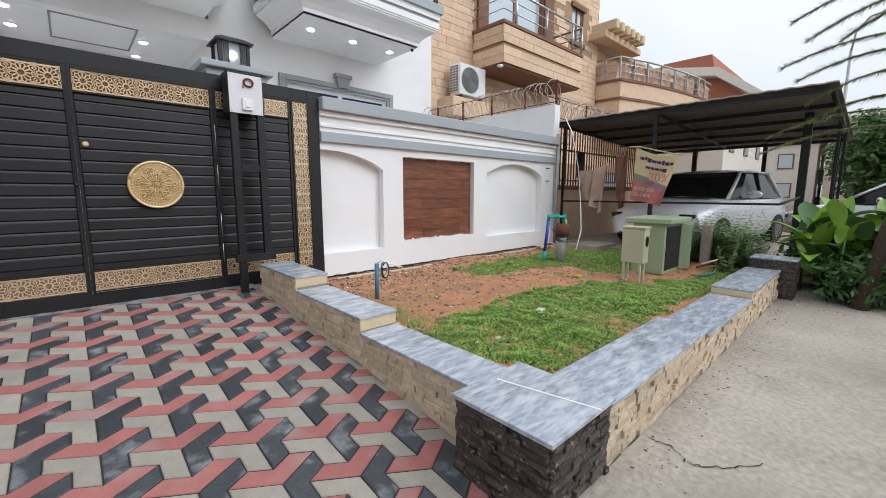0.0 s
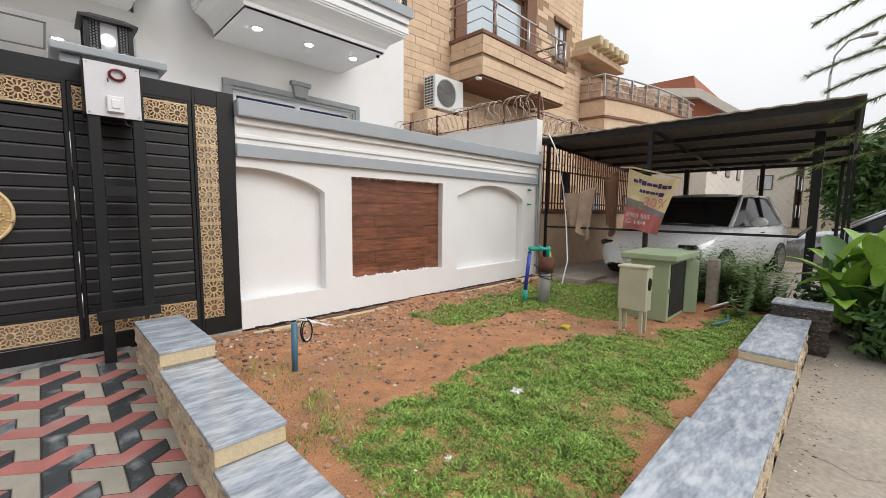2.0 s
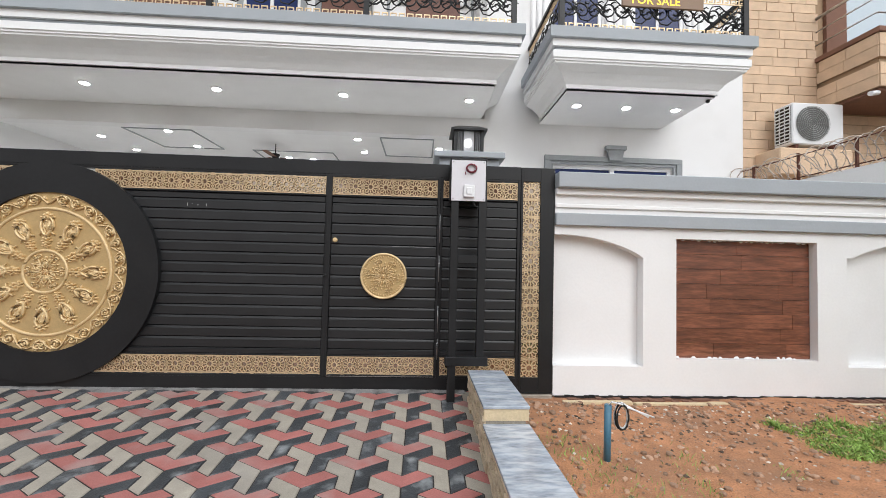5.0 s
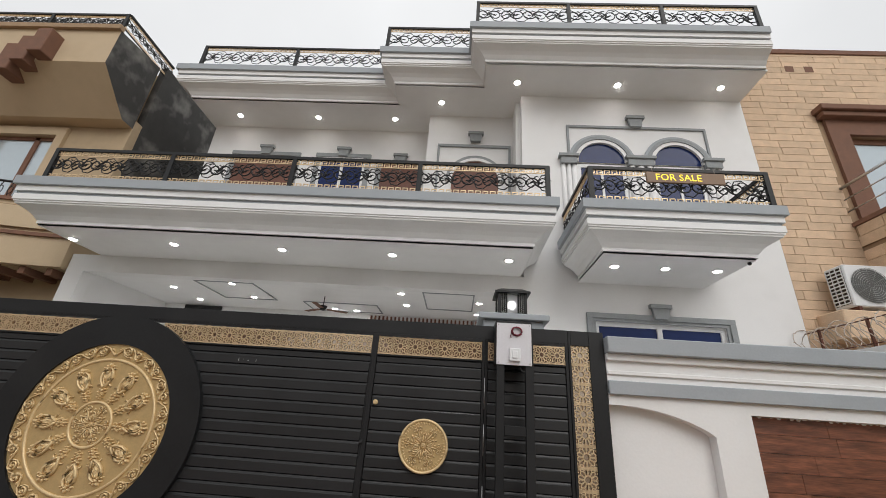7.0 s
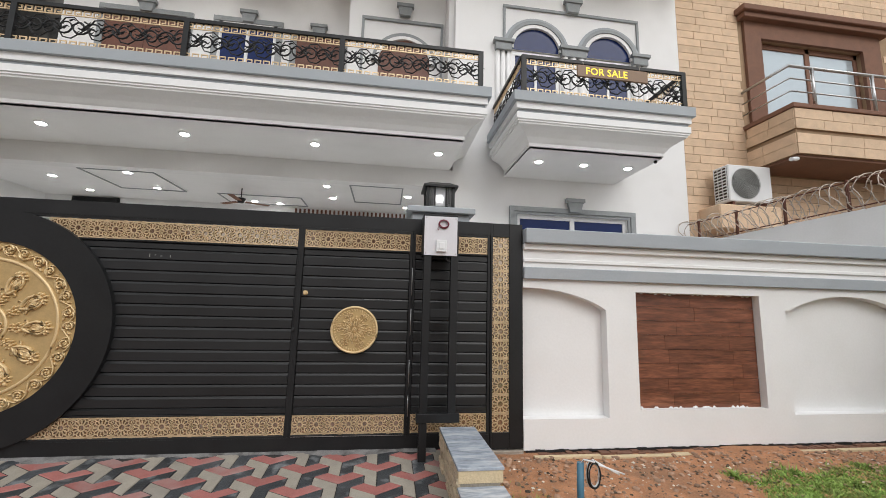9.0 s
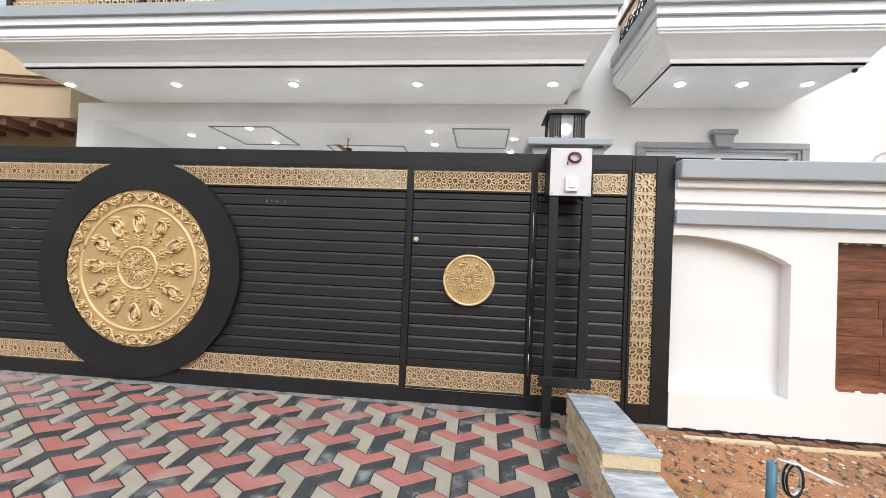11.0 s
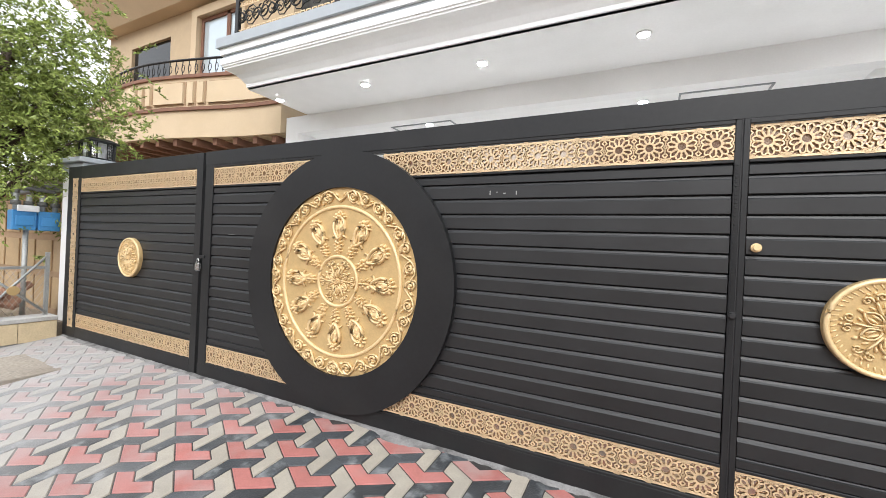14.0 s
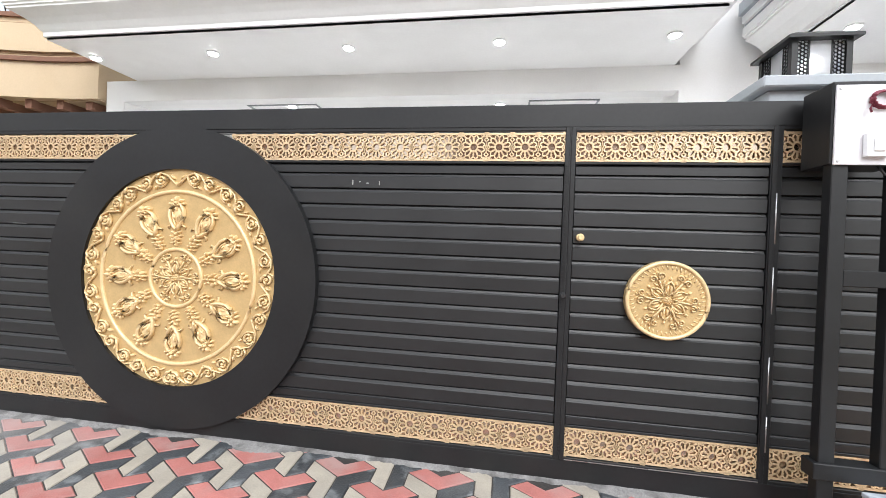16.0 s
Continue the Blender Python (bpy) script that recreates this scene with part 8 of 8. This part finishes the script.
# neighbour's boundary wall
bw = thing("wall_left", (-12, 5.1, 0.3), "tan boundary wall with square panels and a dark coping", "wall", kind="structure")
part("wall_body", boxes((-18, -7.75, 5.06, 5.26, 0.0, 2.30)), M["mortar"], bw)
part("coping", boxes((-18, -7.72, 4.98, 5.32, 2.30, 2.42), bev=0.01), M["dark_trim"], bw)
part("upper_band", boxes((-18, -7.75, 5.10, 5.26, 2.42, 2.75)), M["far_wall"], bw)
bm = boxes((-0.5, 0.5, -0.02, 0.0, -0.5, 0.5), bev=0.012)
pm = mesh_of("panel", bm, M["boundary"])
for i in range(16):
    for z in (0.75, 1.32, 1.9):
        share("panel", pm, bw, (-8.25 - i * 0.62, 5.06, z), sc=(0.54, 1, 0.48))

# gas meter
gm = thing("gas_meter", (-8.2, 4.72, 0.45), "bright blue gas meter with valves on a steel pole", "gas meter")
part("case", boxes((-8.10, -7.93, 4.40, 4.645, 1.70, 1.97), (-8.10, -7.93, 4.665, 4.90, 1.70, 1.97), (-8.06, -7.96, 4.42, 4.88, 1.74, 1.93), (-7.935, -7.915, 4.43, 4.62, 1.76, 1.90), (-7.935, -7.915, 4.69, 4.87, 1.76, 1.90), bev=0.022), M["gas_blue"], gm)
part("pole", tubes([(-8.0, 4.56, 0.4), (-8.0, 4.56, 1.72)], r=0.03, seg=8), M["galv"], gm)
for y in (4.45, 4.58, 4.72, 4.86):
    part("valve", tubes([(-8.0, y, 1.95), (-8.0, y, 2.20)], r=0.034, seg=8), M["galv"], gm)
    part("valve_nut", tubes([(-8.0, y, 2.04), (-8.0, y, 2.10)], r=0.055, seg=6), M["fan_dark"], gm)
part("pipe", tubes([(-8.0, 4.45, 2.18), (-8.0, 4.47, 2.26), (-8.0, 4.60, 2.28), (-8.0, 4.84, 2.26), (-8.0, 4.86, 2.18)], r=0.028, seg=6), M["fan_dark"], gm)
part("gauge", boxes((-7.93, -7.89, 4.44, 4.66, 1.955, 2.04), bev=0.008), M["pvc_white"], gm)

# willow-leaved tree
tr = thing("tree", (-8.6, 4.25, 0.4), "slender tree with fine willow-like green leaves", "tree", "street trees")
part("trunk", tube(bmesh.new(), [(-8.6, 4.25, 0.35), (-8.57, 4.28, 1.0), (-8.60, 4.36, 1.6), (-8.62, 4.36, 2.2), (-8.7, 4.42, 3.2), (-8.7, 4.5, 4.4)], 0.115, 10, r1=0.05), M["bark"], tr, smooth=True)
rng_t = random.Random(23)
ends = []
for k in range(16):
    z = rng_t.uniform(2.0, 4.0)
    a = rng_t.uniform(0, 6.283)
    L = rng_t.uniform(0.6, 1.2)
    p0 = Vector((-8.62, 4.38, z))
    p1 = p0 + Vector((math.cos(a) * L * 0.5, math.sin(a) * L * 0.5, L * 0.55))
    p2 = p0 + Vector((math.cos(a) * L, math.sin(a) * L, L * 0.9))
    part("limb", tube(bmesh.new(), [p0, p1, p2], 0.045, 6, r1=0.012), M["bark"], tr, smooth=True)
    ends += [p1, p2, p1.lerp(p2, 0.5)]


def build_crown():
    rng = random.Random(29)
    verts, faces = [], []
    twigs = []
    for k in range(1500):
        e = rng.choice(ends)
        p = e + Vector((rng.gauss(0, 0.36), rng.gauss(0, 0.36), rng.gauss(0.0, 0.48)))
        d = Vector((rng.gauss(0, 1), rng.gauss(0, 1), rng.gauss(0.2, 0.7))).normalized()
        twigs.append((p, d, rng.uniform(0.35, 0.75)))
    for p, d, L in twigs:
        for q in range(40):
            u = rng.random()
            b = p + d * L * u + Vector((0, 0, -0.25 * u * u * L))
            s = Vector((rng.gauss(0, 1), rng.gauss(0, 1), rng.gauss(-0.2, 0.7)))
            ld = (d * 0.5 + s * 0.5).normalized()
            w = ld.cross(Vector((rng.gauss(0, 1), rng.gauss(0, 1), rng.gauss(0, 1)))).normalized()
            ln = rng.uniform(0.045, 0.095)
            o = len(verts)
            verts.extend([tuple(b), tuple(b + ld * ln * 0.45 + w * 0.012), tuple(b + ld * ln), tuple(b + ld * ln * 0.45 - w * 0.012)])
            faces.append((o, o + 1, o + 2, o + 3))
    me = bpy.data.meshes.new("crown")
    me.from_pydata(verts, [], faces)
    me.materials.append(M["leaf"])
    o = new("crown", me)
    o.parent = tr
    o.matrix_parent_inverse = Matrix.Translation(-tr.location)


build_crown()
solid("garden_hose", tubes([(-9.6, 3.2, 0.50), (-8.9, 3.7, 0.56), (-8.3, 4.1, 0.62), (-7.85, 4.35, 0.72)], r=0.028, seg=8), M["hose"], "green garden hose lying in the bed", "hose")
for k in range(9):
    x, y = -7.95 + rng_t.uniform(-0.3, 0.2), 4.3 + rng_t.uniform(-0.35, 0.3)
    bm = boxes((-0.16, 0.16, -0.09, 0.09, -0.05, 0.05), bev=0.02)
    bmesh.ops.rotate(bm, verts=bm.verts, matrix=Euler((rng_t.uniform(-0.6, 0.6), rng_t.uniform(-0.6, 0.6), rng_t.uniform(0, 3))).to_matrix())
    bmesh.ops.translate(bm, verts=bm.verts, vec=(x, y, 0.52 + 0.05 * k))
    solid("rubble_block", bm, M["clay"], "broken terracotta block in a rubble heap", "rubble", "rubble heap")
leaf_cloud("shrub", "thin dry shrub leaves beside the low wall", "shrub", (-8.3, 3.2, 0.75), (0.5, 0.5, 0.35), 700, 0.07, M["leaf_dark"], 51, clumps=14, kind="stuff")

# beige house
LY = 8.5
lh = thing("house", (-13, 10, 0), "beige rendered house with a curved balcony and mouldy side wall", "house", "neighbouring houses")


def front_y(x):
    u = (x + 8.02) / -8.8
    return LY + 0.25 - 0.75 * math.sin(min(1, max(0, u)) * math.pi * 0.9) ** 2


def curved(z0, z1, out=0.0, x0=-8.02, x1=-18.0, n=40, depth=1.2):
    bm = bmesh.new()
    rows = []
    for i in range(n + 1):
        x = x0 + (x1 - x0) * i / n
        y = front_y(x) - out
        rows.append([bm.verts.new(p) for p in ((x, y, z0), (x, y, z1), (x, y + depth, z1), (x, y + depth, z0))])
    for A, B in zip(rows[:-1], rows[1:]):
        for k in range(4):
            bm.faces.new((A[k], A[(k + 1) % 4], B[(k + 1) % 4], B[k]))
    bm.faces.new(rows[0][::-1]), bm.faces.new(rows[-1])
    bmesh.ops.recalc_face_normals(bm, faces=bm.faces[:])
    return bm


part("balcony_apron", curved(4.22, 4.90), M["beige"], lh)
part("balcony_lip", curved(4.90, 4.98, 0.06), M["brown"], lh)
part("balcony_parapet", curved(4.98, 5.72), M["beige"], lh)
part("balcony_cap", curved(5.72, 5.80, 0.06), M["brown"], lh)
part("handrail", tubes([(x, front_y(x) + 0.05, 6.22) for x in [-8.05 - 0.3 * i for i in range(32)]], r=0.03, seg=6), M["black"], lh)
bm = bmesh.new()
for i in range(46):
    x = -8.1 - i * 0.2
    y = front_y(x) + 0.05
    tube(bm, [(x, y, 5.80), (x - 0.06, y, 6.0), (x, y, 6.22)], 0.012, 4)
    tube(bm, [(x + 0.06 * math.cos(PI2 * k / 8), y, 6.0 + 0.1 * math.sin(PI2 * k / 8)) for k in range(8)], 0.010, 4, closed=True)
part("balustrade", bm, M["black"], lh)
x = -8.3
k = 0
while x > -16:
    w = 0.95 if k % 3 == 0 else 0.16
    if k % 3 == 0 and k == 0:
        w = 1.9
    # darker border behind each panel paints the shadow that frames it
    part("panel_shadow_frame", curved(5.03, 5.63, 0.012, x + 0.03, x - w - 0.03, 8, 0.1), M["mortar"], lh)
    part("raised_panel", curved(5.07, 5.59, 0.07, x, x - w, 8, 0.16), M["beige"], lh)
    x -= w + 0.14
    k += 1
for i in range(16):
    part("joist", boxes((-8.4 - i * 0.6, -8.25 - i * 0.6, front_y(-8.3 - i * 0.6) + 0.1, 9.6, 4.05, 4.22)), M["brown"], lh)
part("soffit", boxes((-18, -8.02, 8.8, 10, 4.2, 4.24)), M["tan"], lh)
wall_parts("wall", M["tan"], lh, -18, -8.72, 0, 9.0, 9.6, 9.85, [(-12.7, -10.75, 5.8, 8.35), (-16.5, -14.2, 5.8, 8.1)])
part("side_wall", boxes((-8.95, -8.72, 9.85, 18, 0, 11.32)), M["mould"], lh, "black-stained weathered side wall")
part("roof_parapet", boxes((-18, -8.95, 9.85, 10.1, 9.0, 11.0)), M["tan"], lh)
parts("window_surround", M["beige"], lh, (-12.95, -12.7, 9.5, 9.6, 5.8, 8.6), (-10.75, -10.5, 9.5, 9.6, 5.8, 8.6), (-12.7, -10.75, 9.5, 9.6, 8.35, 8.6))
part("pane", boxes((-12.7, -10.75, 9.70, 9.72, 5.8, 8.35)), M["glass_sky"], lh)
part("window_frame", boxes((-12.7, -12.6, 9.66, 9.74, 5.8, 8.35), (-10.85, -10.75, 9.66, 9.74, 5.8, 8.35), (-11.5, -11.36, 9.66, 9.74, 5.8, 8.35), (-12.6, -10.85, 9.66, 9.74, 8.25, 8.35)), M["brown"], lh)
part("pane", boxes((-16.5, -14.2, 9.70, 9.72, 5.8, 8.1)), M["glass_dark"], lh)
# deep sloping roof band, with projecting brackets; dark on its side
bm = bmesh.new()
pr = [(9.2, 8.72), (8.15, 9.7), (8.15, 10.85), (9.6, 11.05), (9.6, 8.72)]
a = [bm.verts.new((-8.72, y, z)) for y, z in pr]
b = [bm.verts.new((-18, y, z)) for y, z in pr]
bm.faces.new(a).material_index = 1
bm.faces.new(b[::-1])
for i in range(5):
    bm.faces.new((a[i], b[i], b[(i + 1) % 5], a[(i + 1) % 5]))
bmesh.ops.recalc_face_normals(bm, faces=bm.faces[:])
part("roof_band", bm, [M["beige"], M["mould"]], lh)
part("roof_lip", boxes((-18, -8.70, 8.05, 8.2, 10.85, 11.0)), M["mortar"], lh)
for i in range(3):
    part("bracket", boxes((-10.6 - i * 0.5, -10.2 - i * 0.5, 7.8 + 0.12 * i, 8.6, 9.7 - 0.2 * i, 10.5 - 0.15 * i), bev=0.02), M["brown"], lh)
scroll_rail(-18, -8.75, 8.2, 11.0, 11.55, "white scrolled railing on the neighbouring roof", (-8.8, -11, -13.2), group="roof railings")
scroll_rail(8.2, 10.05, 0, 11.0, 11.55, "white scrolled railing on the neighbouring roof", (), "y", -8.75, group="roof railings")

# ---- paved driveway, last ----
E3 = 0.118          # short side of a chevron paver; the pattern repeats every three of these
PX, PY = 0.906, 3.654


def build_pavers():
    def u(a, r):
        return (r * math.cos(radians(a)), r * math.sin(radians(a)))

    def add(p, q):
        return (p[0] + q[0], p[1] + q[1])
    L = 2 * E3
    base = [(0.0, 0.0), u(30, L), add(u(30, L), u(150, E3)), u(90, E3), add(u(150, L), u(30, E3)), u(150, L)]

    def inset(poly, d):
        n, out = len(poly), []
        for i in range(n):
            p, a, b = Vector(poly[i]), Vector(poly[i - 1]), Vector(poly[(i + 1) % n])
            e1, e2 = (p - a).normalized(), (b - p).normalized()
            n1, n2 = Vector((-e1.y, e1.x)), Vector((-e2.y, e2.x))
            m = (n1 + n2)
            out.append(tuple(p + m * (d / max(0.3, 1 + n1.dot(n2)))))
        return out

    def chevron(rot, grow=0.0):
        c, s = math.cos(radians(rot)), math.sin(radians(rot))
        pl = [(x * c - y * s, x * s + y * c) for x, y in base]
        return inset(pl, 0.0036), inset(pl, 0.0085)

    def fill(bm, rot, x, y, dz):
        outer, inner = chevron(rot)
        z = drive_z(y)
        r0 = [bm.verts.new((x + a, y + b, drive_z(y + b) - 0.03 + dz)) for a, b in outer]
        r1 = [bm.verts.new((x + a, y + b, drive_z(y + b) - 0.005 + dz)) for a, b in outer]
        r2 = [bm.verts.new((x + a, y + b, drive_z(y + b) + dz)) for a, b in inner]
        for A, B in ((r0, r1), (r1, r2)):
            for k in range(6):
                bm.faces.new((A[k], A[(k + 1) % 6], B[(k + 1) % 6], B[k]))
        bm.faces.new((r2[0], r2[1], r2[2], r2[3]))
        bm.faces.new((r2[0], r2[3], r2[4], r2[5]))
    kinds = ((0, "p_red"), (120, "p_grey"), (240, "p_black"))
    shared = {}
    for rot, m in kinds:
        outer, inner = chevron(rot)
        bm = bmesh.new()
        k = 0.098
        r0 = [bm.verts.new((a, b, k * b - 0.03)) for a, b in outer]
        r1 = [bm.verts.new((a, b, k * b - 0.005)) for a, b in outer]
        r2 = [bm.verts.new((a, b, k * b)) for a, b in inner]
        for A, B in ((r0, r1), (r1, r2)):
            for q in range(6):
                bm.faces.new((A[q], A[(q + 1) % 6], B[(q + 1) % 6], B[q]))
        bm.faces.new((r2[0], r2[1], r2[2], r2[3]))
        bm.faces.new((r2[0], r2[3], r2[4], r2[5]))
        shared[m] = mesh_of("paver", bm, M[m])
    drive = thing("pavement_drive", (-2.5, 2.0, 0), "driveway of red, grey and black chevron concrete pavers", "pavement", kind="structure")
    bm = bmesh.new()
    x0, x1, y0, y1 = -7.32, 1.47, -2.6, 4.86
    v = [bm.verts.new((x, y, drive_z(y) - 0.007)) for x, y in ((x0, y0), (x1, y0), (x1, y1), (x0, y1))]
    w = [bm.verts.new((x, y, drive_z(y) - 0.05)) for x, y in ((x0, y0), (x1, y0), (x1, y1), (x0, y1))]
    bm.faces.new(v), bm.faces.new(w[::-1])
    for k in range(4):
        bm.faces.new((w[k], w[(k + 1) % 4], v[(k + 1) % 4], v[k]))
    part("bedding", bm, M["joint"], drive)
    rng = random.Random(2)
    rest = {m: bmesh.new() for _, m in kinds}
    near = []
    P = 3 * E3
    for i in range(-28, 5):
        for j in range(-40, 40):
            x, y = PX + P * 0.8660254 * i, PY + P * (j + (i % 2) / 2)
            if not (x0 + 0.1 < x < x1 + 0.2 and y0 + 0.2 < y < y1 - 0.02):
                continue
            for rot, m in kinds:
                cx, cy = x + 0.11 * math.cos(radians(rot + 90)), y + 0.11 * math.sin(radians(rot + 90))
                if cx > 1.53 or cy > y1 - 0.03 or (cx > 1.36 and cy < 1.33):
                    continue
                dz = rng.uniform(-0.0025, 0.002)
                if -2.15 < cx and cy > 1.75 and len(near) < 300:
                    o = share("paver", shared[m], drive, (x, y, drive_z(y) + dz), rx=0.0)
                    near.append(o)
                else:
                    fill(rest[m], rot, x, y, dz)
    for m, b in rest.items():
        o = part("far_pavers", b, M[m], drive)
        o["kind"] = "stuff"


build_pavers()
solid("manhole_slab", boxes((-6.75, -5.75, 3.72, 4.38, 0.2, 0.262), bev=0.006), M["concrete"], "flat cement manhole slab set in the driveway", "manhole", kind="structure")


def cement_foot():
    """A thin uneven smear of pale cement where the pavers meet the gate."""
    rng = random.Random(41)
    bm = bmesh.new()
    n = 320
    rows = []
    for i in range(n + 1):
        x = -7.3 + 8.75 * i / n
        w = 0.012 + 0.09 * max(0.0, noise.noise((x * 2.3, 0.3, 2.0)) + 0.1) + 0.018 * rng.random()
        ys = (4.748, 4.748 - w * 0.5, 4.748 - w, 4.748 - w - 0.004)
        lift = (0.012 + 0.006 * noise.noise((x * 9, 1, 1)), 0.008 + 0.004 * noise.noise((x * 11, 4, 1)), 0.003, -0.012)
        rows.append([bm.verts.new((x, y, drive_z(y) + h)) for y, h in zip(ys, lift)])
    for A, B in zip(rows[:-1], rows[1:]):
        for k in range(3):
            bm.faces.new((A[k], B[k], B[k + 1], A[k + 1]))
    solid("cement_smear", bm, M["cement"], "uneven pale cement smeared along the foot of the gate", "cement", kind="structure", smooth=True)


cement_foot()
